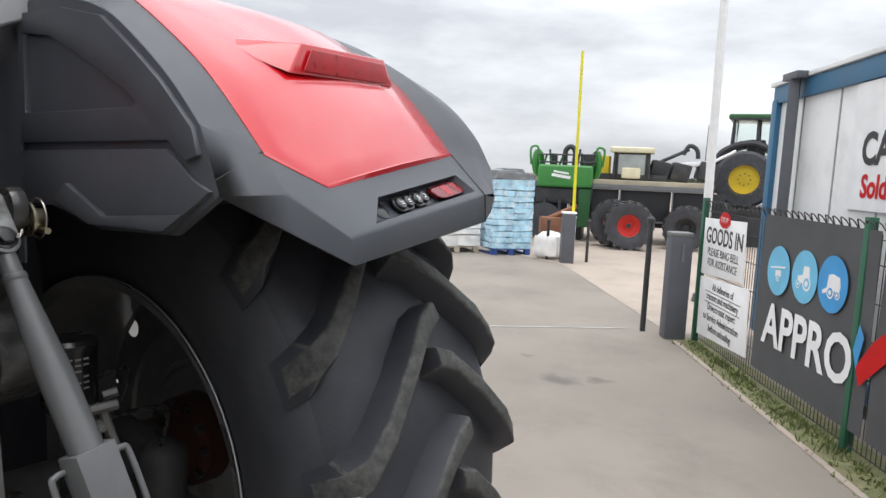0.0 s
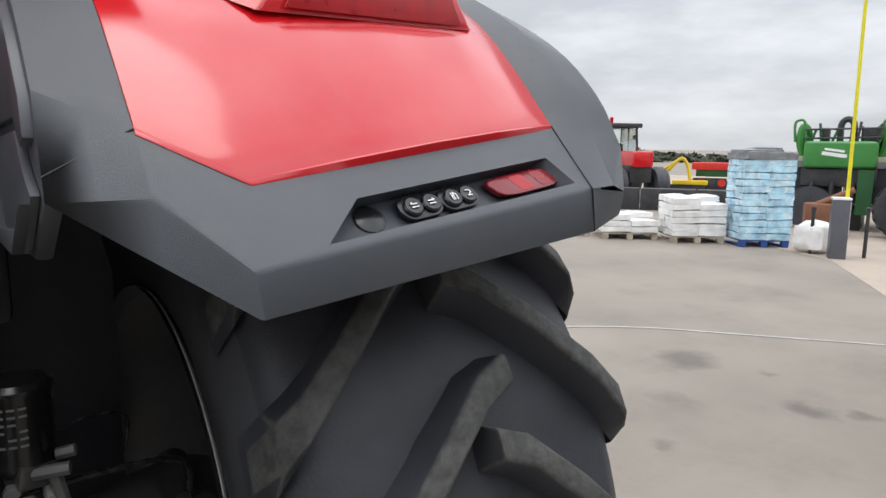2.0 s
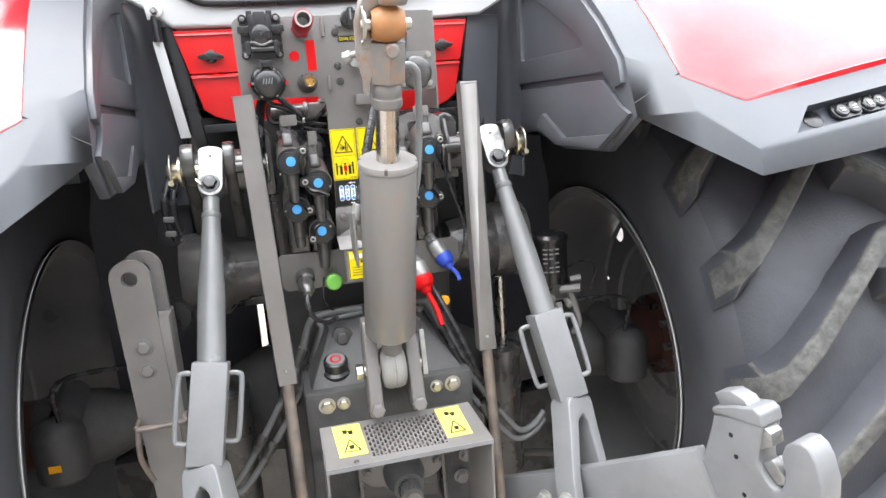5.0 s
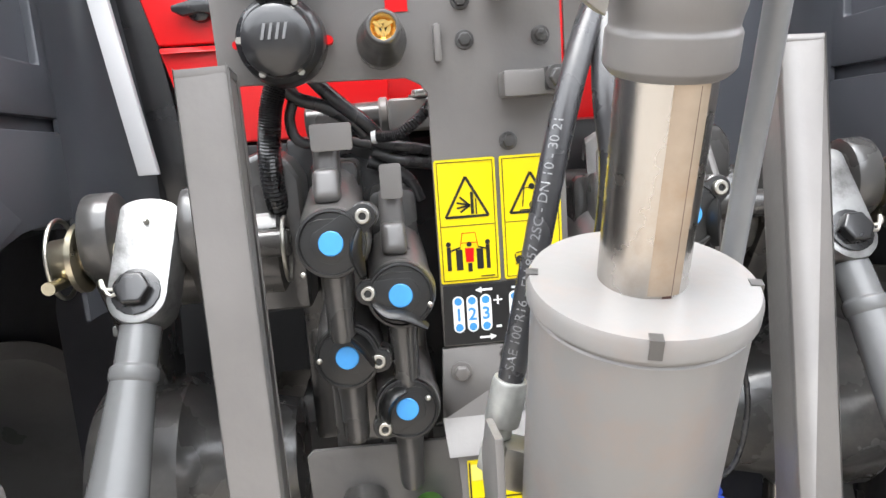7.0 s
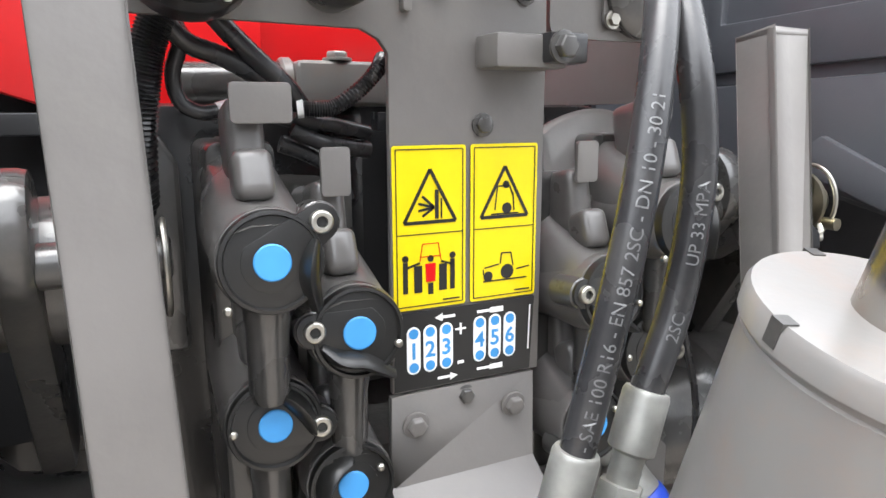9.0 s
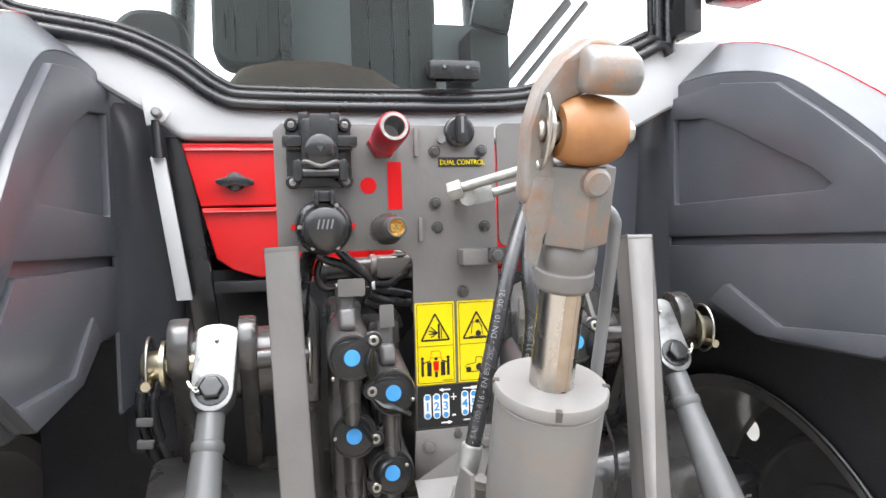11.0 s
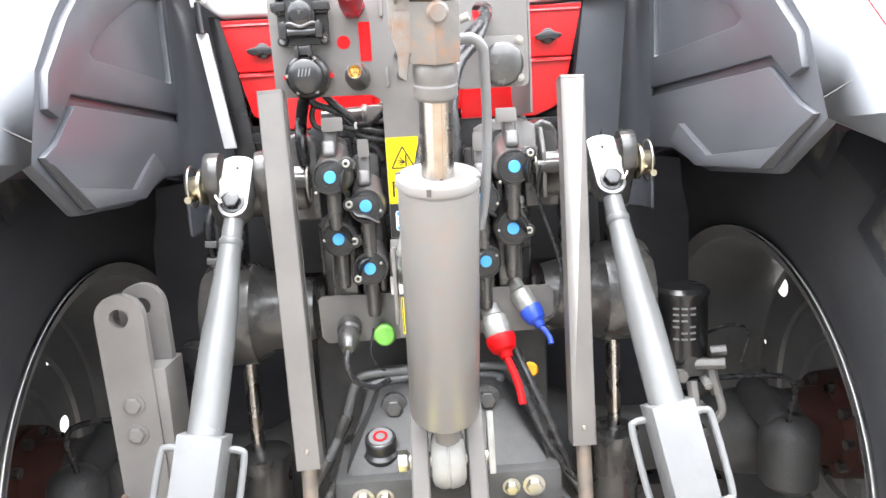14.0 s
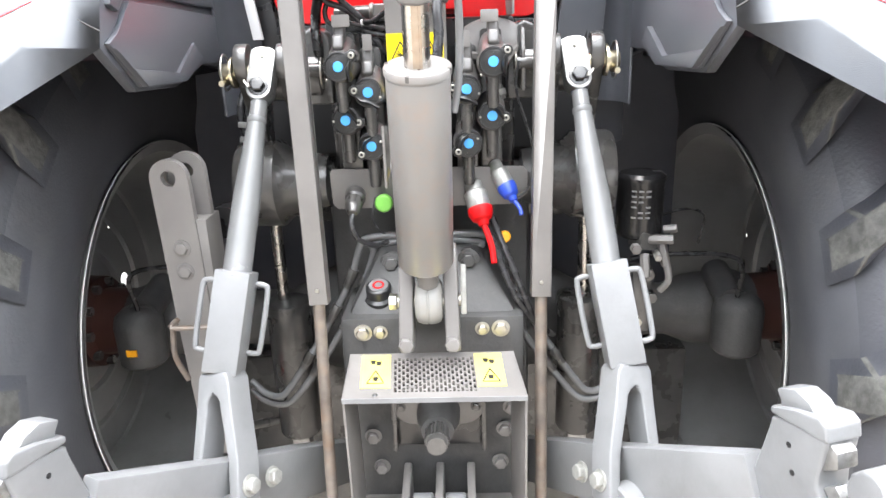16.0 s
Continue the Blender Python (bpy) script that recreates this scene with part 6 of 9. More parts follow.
for cx, zc, sg in ((-0.02, 1.62, -1), (-0.02, 1.5745, 1)):
    bm = bmesh.new()
    blot(bm, [(cx - sg * 0.007, zc - 0.001), (cx + sg * 0.003, zc - 0.001), (cx + sg * 0.003, zc - 0.003), (cx + sg * 0.009, zc), (cx + sg * 0.003, zc + 0.003), (cx + sg * 0.003, zc + 0.001), (cx - sg * 0.007, zc + 0.001)], -0.0022)
    part("arrow", bm, WHITE, dec, smooth=0)
for cx, zc in ((0.016, 1.62), (0.016, 1.576)):
    bm = bmesh.new()
    blot(bm, [(cx - 0.011, zc - 0.001), (cx, zc - 0.001), (cx, zc - 0.002), (cx + 0.011, zc - 0.002), (cx + 0.011, zc + 0.002), (cx, zc + 0.002), (cx, zc + 0.001), (cx - 0.011, zc + 0.001)], -0.0022)
    part("cylinder_symbol", bm, WHITE, dec, smooth=0)
bm = bmesh.new()
stroke(bm, (0.0495, 1.585), (0.0505, 1.62), 0.0012, -0.0022)
part("fine_print", bm, WHITE, dec, smooth=0)

# ---- bracket with low connectors ----
br = new("connector_bracket")
br.parent = tractor
tagged(br, "grey lower bracket with coloured capped connectors")
part("bracket_plate", plate(on_y([(-0.2, 1.39), (-0.19, 1.378), (0.19, 1.378), (0.225, 1.40), (0.225, 1.452), (0.215, 1.462), (-0.195, 1.466), (-0.202, 1.46)], 0.022), (0, 0.006, 0)), GREY, br, "grey plate", bevel=0.002)
part("label_flange", plate(on_y([(-0.055, 1.397), (0.05, 1.397), (0.05, 1.474), (-0.058, 1.474)], -0.034), (0, 0.003, 0)), GREY, br, bevel=0.001)
yd = part("yellow_decal", plate(on_y([(-0.05, 1.404), (0.012, 1.404), (0.012, 1.469), (-0.05, 1.469)], -0.0342), (0, -0.0006, 0)), YELLOW, br, "yellow warning label")
part("symbol_field", plate(on_y([(-0.047, 1.449), (-0.032, 1.449), (-0.032, 1.465), (-0.047, 1.465)], -0.035), (0, -0.0003, 0)), PALEYELLOW, yd)
part("printed_field", plate(on_y([(-0.028, 1.452), (0.008, 1.452), (0.008, 1.461), (-0.028, 1.461)], -0.035), (0, -0.0003, 0)), WHITE, yd, "pale printed field")
for x0_, x1_, z_, h_ in ((-0.03, -0.0292, 1.448, 0.018), (-0.049, -0.0475, 1.407, 0.06), (-0.026, 0.008, 1.4475, 0.0012), (-0.022, -0.006, 1.441, 0.005), (-0.042, 0.01, 1.43, 0.0012), (-0.042, 0.006, 1.424, 0.0012), (-0.042, 0.01, 1.418, 0.0012), (-0.042, -0.004, 1.412, 0.0012)):
    part("bar", plate(on_y([(x0_, z_), (x1_, z_), (x1_, z_ + h_), (x0_, z_ + h_)], -0.035), (0, -0.0004, 0)), INK, yd)
cb = part("cable_plug", lathe([(0, 0), (0.022, 0), (0.022, 0.02), (0.018, 0.024), (0.018, 0.05), (0.01, 0.07), (0, 0.07)], (-0.148, 0.022, 1.412), (0, -1, -0.45), 22), CAST, br, "grey cable plug", bevel=0.001)
part("cable", tube([(-0.148, -0.035, 1.385), (-0.15, -0.05, 1.36), (-0.14, -0.045, 1.33), (-0.11, -0.02, 1.305), (-0.085, 0.02, 1.30)], 0.0055, 10), HOSE, cb)
gc = part("green_cap", lathe([(0, 0), (0.016, 0), (0.016, 0.02), (0.0195, 0.022), (0.0195, 0.032), (0.016, 0.036), (0, 0.036)], (-0.086, 0.022, 1.394), (0.05, -1, 0.05), 22), GREEN, br, "green dust cap", bevel=0.001)
part("cap_cord", tube([(-0.105, 0.01, 1.405), (-0.112, 0.0, 1.36), (-0.1, 0.01, 1.33), (-0.09, 0.02, 1.32)], 0.0018, 8), HOSE, gc)
for x, zc, m1, L, name, lab in ((0.11, 1.416, RED_FLAT, 0.085, "red_plug", "red-capped breakaway connector"), (0.168, 1.442, DEEPBLUE, 0.035, "blue_plug", "blue-capped connector")):
    d = Vector((0.2, -0.52, -0.74) if m1 is RED_FLAT else (0.38, -0.55, -0.7)).normalized()
    o = Vector((x, 0.015, zc)) - d * (0.014 if m1 is RED_FLAT else 0.036)
    k = 1.2 if m1 is RED_FLAT else 0.92
    pl = part(name, lathe([(0, 0), (0.016 * k, 0), (0.016 * k, 0.02), (0.021 * k, 0.024), (0.021 * k, 0.06), (0.019 * k, 0.064), (0, 0.064)], o, d, 24), GALVA, br, lab, bevel=0.001)
    part("cap", lathe([(0, 0.06), (0.0225 * k, 0.06), (0.0225 * k, 0.07), (0.018 * k, 0.085), (0.011 * k, 0.09), (0.009 * k, 0.1), (0, 0.1)], o, d, 24), m1, pl, bevel=0.001)
    part("tail", tube([o + d * 0.095, o + d * (0.1 + L * 0.5) + Vector((0.004, 0, 0)), o + d * (0.1 + L)], 0.0055 * k, 10, 4), m1, pl, "plastic pull tail")
part("orange_cap", lathe([(0, 0), (0.013, 0), (0.013, 0.012), (0.01, 0.016), (0, 0.016)], (0.174, 0.0, 1.312), (0, -1, 0.2), 16), ORANGE, br, "orange cap")
part("black_cord", tube([(0.19, 0.0, 1.395), (0.225, 0.0, 1.42), (0.235, 0.0, 1.5), (0.2, 0.0, 1.62), (0.205, 0.0, 1.68)], 0.003, 8), HOSE, br)
for k in range(2):
    part("cable", tube([(0.12 + 0.02 * k, 0.02, 1.37), (0.15 + 0.02 * k, -0.03, 1.30), (0.19 + 0.02 * k, -0.06, 1.2), (0.24, -0.04, 1.12), (0.29, 0.05, 1.05)], 0.007, 10), HOSE, br)

# ---- hydraulic couplers ----
for s in (-1, 1):
    vb = new("valve_block")
    vb.parent = tractor
    tagged(vb, "dark cast hydraulic valve block")
    bm = bmesh.new()
    for xc_ in (0.15, 0.098):
        plate(on_y(rounded(xc_ - 0.022, 1.44, xc_ + 0.022, 1.745 - (0.03 if xc_ < 0.12 else 0), 0.008), 0.03), (0, 0.12, 0), bm)
    part("casting", sided(bm, s), CAST, vb, bevel=0.004)
    part("side_casting", sided(plate(on_y([(0.185, 1.6), (0.25, 1.6), (0.25, 1.735), (0.24, 1.752), (0.22, 1.76), (0.195, 1.75), (0.185, 1.73)], 0.06), (0, 0.1, 0)), s), CAST, vb, bevel=0.008, segs=3)
    part("rear_casting", sided(box((0.12, 0.16, 1.6), (0.17, 0.08, 0.34)), s), BLACK, vb, bevel=0.01)
    for x, zc, w, h in ((0.147, 1.768, 0.019, 0.0115), (0.099, 1.726, 0.0105, 0.0155)):
        part("tab", sided(plate(on_y(rounded(x - w, zc - h, x + w * 0.85, zc + h, 0.003), -0.022 if x > 0.12 else -0.005), (0, 0.004, 0)), s), GREY, vb, "bent grey sheet tab", bevel=0.001)
    for i, (x, y, zc) in enumerate(((0.151, -0.055, 1.683), (0.098, -0.04, 1.631), (0.149, -0.028, 1.576), (0.1, -0.024, 1.521))):
        cpl = new("coupler")
        cpl.parent = tractor
        tagged(cpl, "black hydraulic quick coupler with blue marker")
        o, d = Vector((x, y, zc)), Vector((0.06, -1, 0.08)).normalized()
        bm = lathe([(0, -0.12), (0.026, -0.12), (0.028, -0.05), (0.0305, -0.03), (0.0308, -0.022), (0.0298, -0.016), (0.0302, -0.008), (0.0295, -0.004), (0, -0.004)], o, d, 32)
        part("body", sided(bm, s), CASTING, cpl, "dark grey cast coupler body", bevel=0.001)
        bm = lathe([(0, -0.006), (0.0288, -0.006), (0.029, 0.0), (0.0282, 0.0026), (0.0262, 0.003), (0.0252, 0.0004), (0.0135, 0.0016), (0.0125, 0.0006), (0, 0.0004)], o, d, 36)
        part("face", sided(bm, s), FLAP, cpl, "black round face")
        # stepped shoulder above each body
        bm = bmesh.new()
        rings = [(0.0, 0.026, -0.006, 0.02), (0.03, 0.028, -0.004, 0.034), (0.06, 0.028, 0.0, 0.046), (0.1, 0.026, 0.0, 0.062), (0.13, 0.024, 0.0, 0.064)]
        skins = []
        for dy_, hw_, lo_, hi_ in rings:
            skins.append([o + Vector((x_, dy_, z_)) for x_, z_ in ((-hw_, lo_), (-hw_ * 0.97, hi_ * 0.5), (-hw_ * 0.72, hi_ * 0.86), (-hw_ * 0.35, hi_), (hw_ * 0.35, hi_), (hw_ * 0.72, hi_ * 0.86), (hw_ * 0.97, hi_ * 0.5), (hw_, lo_))])
        grid_skin(skins, bm)
        part("shoulder", sided(bm, s), CASTING, cpl, smooth=60)
        bm = box(o + Vector((0.002, 0.034, 0.043)), (0.023, 0.026, 0.03), (-22, 0, 0))
        part("lug", sided(bm, s), CASTING, cpl, bevel=0.008, segs=4, smooth=60)
        bm = box(o + Vector((0.002, 0.06, 0.062)), (0.0225, 0.036, 0.05), (-12, 0, 0))
        part("lug", sided(bm, s), CASTING, cpl, bevel=0.009, segs=4, smooth=60)
        part("marker", sided(lathe([(0, 0.001), (0.0103, 0.001), (0.0103, 0.003), (0.0095, 0.0036), (0, 0.0036)], o, d, 24), s), BLUE, cpl, "blue round marker")
        # curved thumb fin beside the marker
        r_, u_ = basis(d)[0], basis(d)[1]
        if r_.x < 0:
            r_, u_ = -r_, -u_
        if u_.z < 0:
            u_ = -u_
        bx, bz = ((0.0275, 0.0205), (-0.0275, 0.004), (0.0275, -0.0048), (-0.0215, -0.0165))[i]
        mid_ = (((24, 11), (20, 0), (19, -13), (23, -29)), ((-24, -6), (-13, -15), (2, -19), (21, -30)), ((24, -9), (19, 5), (10, 16), (-3, 22)), ((-18, -12), (-18, 2), (-11, 13), (1, 18)))[i]
        on_face = lambda a_, b_, h_: o + r_ * (a_ * 0.001 * s) + u_ * (b_ * 0.001) + d * (h_ * 0.001)
        run = glide([(a_, b_, 0) for a_, b_ in mid_], 5)
        lines = []
        for k, p_ in enumerate(run):
            f_ = k / (len(run) - 1)
            go = (run[min(k + 1, len(run) - 1)] - run[max(k - 1, 0)]).normalized()
            fat = math.sin(math.pi * (0.1 + 0.8 * f_))
            w_, h_ = 1.5 + 4.5 * fat, 3 + 11 * fat
            lines.append([on_face(p_.x - go.y * e_ * w_, p_.y + go.x * e_ * w_, hh * h_ - 0.5) for e_, hh in ((1.3, 0), (0.85, 0.45), (0.25, 0.95), (-0.15, 1.0), (-0.5, 0.7), (-0.9, 0))])
        bm = grid_skin(lines)
        for ln_ in (lines[0], lines[-1]):
            bm.faces.new([bm.verts.new(p_) for p_ in ln_])
        part("flap", sided(bm, s), FLAP, cpl, "black curved thumb fin", smooth=60)
        # cover plate from the screw to the marker
        away = math.atan2(bz, bx)
        rim_ = [(bx * 1000 + 10.5 * math.cos(away + a_), bz * 1000 + 10.5 * math.sin(away + a_)) for a_ in (math.radians(k) for k in range(-90, 91, 20))]
        rim_ += [(17 * math.cos(away + a_), 17 * math.sin(away + a_)) for a_ in (math.radians(k) for k in range(110, 251, 20))]
        part("cover", sided(plate([on_face(a_, b_, -3) for a_, b_ in rim_], d * 0.0048), s), FLAP, cpl, "black cover plate", bevel=0.0008)
        bo = o + r_ * (bx * s) + u_ * bz - d * 0.006
        part("screw_boss", sided(lathe([(0, -0.02), (0.0115, -0.02), (0.0115, 0.004), (0.01, 0.0055), (0, 0.0055)], bo, d, 20), s), CAST, cpl)
        bm = lathe([(0, 0.005), (0.0084, 0.005), (0.0084, 0.0064), (0.0068, 0.007), (0.0066, 0.011), (0.0056, 0.012), (0.0032, 0.012), (0.0032, 0.009), (0, 0.009)], bo, d, 22)
        sc_ = part("screw", sided(bm, s), ZINC, cpl, "zinc socket screw", bevel=0.0004)
        part("socket", sided(lathe([(0, 0.0091), (0.0033, 0.0091), (0.0033, 0.0098), (0, 0.0098)], bo, d, 6), s), INK, sc_)
        bm = lathe([(0, 0), (0.0026, 0), (0.0026, 0.003), (0.0014, 0.0042), (0, 0.0044)], o + r_ * (-bx * 0.9 * s) + u_ * (-bz * 0.9 - 0.006), d, 12)
        part("stud", sided(bm, s), ZINC, cpl)
        # drain tube below
        bm = lathe([(0.0135, 0.0), (0.0135, 0.02), (0.0125, 0.028), (0.0122, 0.066), (0.0105, 0.072), (0, 0.072)], o + Vector((0, 0.022, -0.018)), (0, 0.06, -1), 22)
        part("drain", sided(bm, s), CAST, cpl, smooth=40)

sd_ = new("saddle_bracket")
sd_.parent = tractor
tagged(sd_, "bent grey saddle bracket beside the valve block")
lines = []
for k in range(13):
    f_ = k / 12
    x_ = 0.098 + 0.11 * f_
    back_z = 1.735 + 0.03 * math.sin(math.pi * min(1.0, 0.1 + 0.78 * f_)) ** 0.7
    dip = 1.7 - 0.036 * math.exp(-((f_ - 0.62) / 0.2) ** 2) + 0.012 * max(0.0, f_ - 0.8) * 5
    lines.append([(x_, 0.075, back_z - 0.02), (x_, 0.066, back_z), (x_ - 0.001, 0.06, back_z + 0.001), (x_ - 0.002, 0.054, back_z - 0.004), (x_ - 0.002, 0.05, dip + 0.014), (x_ - 0.003, 0.044, dip + 0.003), (x_ - 0.004, 0.026, dip), (x_ - 0.004, 0.021, dip - 0.003), (x_ - 0.004, 0.021, dip - 0.013), (x_ - 0.002, 0.03, dip - 0.016)])
part("saddle", thicken(grid_skin(lines), 0.004), GREY, sd_, "curved grey plate with a dipped front edge", smooth=50)
part("pad", rod((0.125, 0.062, 1.712), (0.2, 0.058, 1.7), 0.016, 0.013, 18, cham=0.004), GREY, sd_, smooth=40)
part("side_ear", plate(on_x([(0.02, 1.62), (0.1, 1.62), (0.11, 1.74), (0.05, 1.745), (0.02, 1.7)], 0.212), (0.008, 0, 0)), GREY, sd_, "upright grey ear", bevel=0.004)
part("pipe_elbow", tube([(0.1, 0.09, 1.655), (0.13, 0.06, 1.65), (0.155, 0.04, 1.63), (0.165, 0.035, 1.6)], 0.017, 16, 6), GREY, sd_, smooth=60)
part("pipe_ring", lathe([(0, -0.006), (0.021, -0.006), (0.021, 0.006), (0, 0.006)], (0.16, 0.037, 1.615), (0.2, -0.1, -1), 22), GALVA, sd_, bevel=0.001)

# strapped hoses low on the inside of the guard
hs = new("strapped_hoses")
hs.parent = tractor
tagged(hs, "black hoses with pale plastic clips inside the guard")
for k in range(2):
    part("hose", tube([(-0.45 + 0.02 * k, 0.33, 1.64), (-0.468 + 0.02 * k, 0.3, 1.58), (-0.465 + 0.02 * k, 0.295, 1.52), (-0.44 + 0.02 * k, 0.3, 1.45), (-0.39 + 0.02 * k, 0.31, 1.39)], 0.009, 12, 6), HOSE, hs, smooth=60)
for z_ in (1.535, 1.498):
    part("clip", box((-0.462, 0.285, z_), (0.026, 0.012, 0.014), (0, 6, 0)), TRIMCLIP, hs, "pale plastic clip", bevel=0.003)

# wiring behind the panel
loom = new("wiring_loom")
loom.parent = tractor
tagged(loom, "black corrugated cables behind the connector panel")
part("conduit", tube([(-0.184, 0.024, 1.845), (-0.19, 0.03, 1.825), (-0.199, 0.032, 1.803), (-0.204, 0.033, 1.78), (-0.208, 0.04, 1.75), (-0.209, 0.06, 1.71), (-0.205, 0.1, 1.67)], 0.0112, 14, 22, ribs=0.0014), BLACK, loom, "ribbed black conduit", smooth=0)
part("conduit", tube([(-0.111, 0.034, 1.7655), (-0.1, 0.031, 1.765), (-0.086, 0.03, 1.767), (-0.068, 0.03, 1.779), (-0.055, 0.032, 1.792), (-0.045, 0.05, 1.8)], 0.0058, 12, 16, ribs=0.001), BLACK, loom, "ribbed black conduit", smooth=0)
for pts, r_c, lab_ in (([(-0.195, 0.03, 1.83), (-0.187, 0.033, 1.815), (-0.176, 0.035, 1.804), (-0.154, 0.036, 1.796), (-0.131, 0.036, 1.782), (-0.118, 0.04, 1.768)], 0.0066, "grey braided cable sleeve"),
                       ([(-0.19, 0.035, 1.822), (-0.18, 0.037, 1.809), (-0.186, 0.04, 1.787), (-0.183, 0.041, 1.77), (-0.172, 0.04, 1.763), (-0.16, 0.04, 1.764)], 0.0052, "grey braided cable sleeve"),
                       ([(-0.165, 0.03, 1.826), (-0.153, 0.03, 1.812), (-0.138, 0.03, 1.797), (-0.119, 0.032, 1.78), (-0.108, 0.04, 1.768)], 0.0068, "straight black cable sleeve"),
                       ([(-0.112, 0.045, 1.762), (-0.1, 0.048, 1.757), (-0.078, 0.05, 1.753), (-0.055, 0.055, 1.748)], 0.0058, "black sheathed cable"),
                       ([(-0.112, 0.05, 1.752), (-0.1, 0.05, 1.746), (-0.085, 0.05, 1.741), (-0.055, 0.055, 1.736)], 0.0062, "black sheathed cable"),
                       ([(-0.165, 0.045, 1.763), (-0.145, 0.045, 1.766), (-0.13, 0.05, 1.762), (-0.112, 0.05, 1.757)], 0.0046, "black sheathed cable"),
                       ([(-0.118, 0.06, 1.742), (-0.1, 0.06, 1.735), (-0.08, 0.06, 1.722), (-0.07, 0.06, 1.7)], 0.0065, "black sheathed cable")):
    part("cable", tube(pts, r_c, 12, 9, ribs=0.0003), HOSE, loom, lab_, smooth=60)
part("white_tape", rod((-0.161, 0.04, 1.7638), (-0.152, 0.041, 1.7665), 0.0055, None, 12), WHITE, loom, "white tape band")
part("white_tape", rod((-0.1115, 0.034, 1.7653), (-0.1075, 0.033, 1.7656), 0.0064, None, 12), WHITE, loom, "white tie")
part("grey_fitting", box((-0.055, 0.125, 1.785), (0.08, 0.06, 0.034)), BARREL, loom, "light grey casting", bevel=0.006, segs=3)
part("bolt", hexbolt((-0.061, 0.105, 1.802), (0, 0, 1), 0.0085, 0.006), GALVA, loom, bevel=0.0008)
part("grey_fitting", rod((-0.18, 0.12, 1.783), (-0.1, 0.12, 1.785), 0.0165, None, 22, cham=0.002), CAST, loom, smooth=40)
part("grey_fitting", rod((-0.104, 0.12, 1.785), (-0.094, 0.12, 1.785), 0.02, None, 22, cham=0.002), BARREL, loom, smooth=40)
# oil filter and fittings
fl = new("oil_filter")
fl.parent = tractor
tagged(fl, "black spin-on oil filter with printed label")
part("canister", lathe([(0, -0.14), (0.044, -0.14), (0.05, -0.135), (0.052, -0.125), (0.052, -0.012), (0.055, -0.008), (0.055, 0.0), (0.046, 0.008), (0, 0.008)], (0.488, 0.095, 1.418), (0, 0, 1), 30), FILTER, fl, smooth=40)
bm = bmesh.new()
for r in range(6):
    for k in range(3):
        if (r + k) % 5 == 4:
            continue
        a0 = radians(-125 + k * 17)
        a1 = a0 + radians(12)
        zz = 1.39 - r * 0.012
        plate([(0.488 + 0.0526 * math.cos(a), 0.095 + 0.0526 * math.sin(a), z_) for a, z_ in ((a0, zz), (a1, zz), (a1, zz + 0.004), (a0, zz + 0.004))], (0.0002, -0.0004, 0), bm)
part("printing", bm, LINK, fl, "pale printed bars", smooth=0)
part("valve", box((0.5, 0.07, 1.275), (0.06, 0.05, 0.04), (0, 10, 20)), CAST, fl, bevel=0.006)
for p, q in (((0.5, 0.05, 1.28), (0.55, 0.03, 1.285)), ((0.53, 0.05, 1.27), (0.54, 0.04, 1.22)), ((0.49, 0.04, 1.25), (0.49, 0.02, 1.2))):
    part("fitting", rod(p, q, 0.011, None, 6), GREY, fl, bevel=0.001)
part("elbow_hose", tube([(0.54, 0.04, 1.23), (0.545, 0.03, 1.19), (0.53, 0.04, 1.16)], 0.008, 10), GREY, fl)
part("valve_body", box((0.5, 0.1, 1.12), (0.05, 0.05, 0.16)), CAST, fl, bevel=0.008)
for p, q, rr, mm in (((0.47, 0.05, 1.262), (0.47, 0.03, 1.262), 0.012, GREY), ((0.535, 0.06, 1.3), (0.562, 0.05, 1.305), 0.01, GREY), ((0.52, 0.06, 1.25), (0.52, 0.03, 1.24), 0.009, GALVA), ((0.5, 0.07, 1.2), (0.5, 0.03, 1.2), 0.016, CAST), ((0.515, 0.07, 1.14), (0.515, 0.04, 1.14), 0.013, CAST), ((0.485, 0.06, 1.08), (0.485, 0.04, 1.08), 0.011, ZINC)):
    part("fitting", rod(p, q, rr, None, 6, cham=0.001), mm, fl, bevel=0.0008)
part("sensor_wire", tube([(0.52, 0.09, 1.32), (0.6, 0.12, 1.33), (0.66, 0.16, 1.3), (0.665, 0.2, 1.22)], 0.003, 8), HOSE, fl)

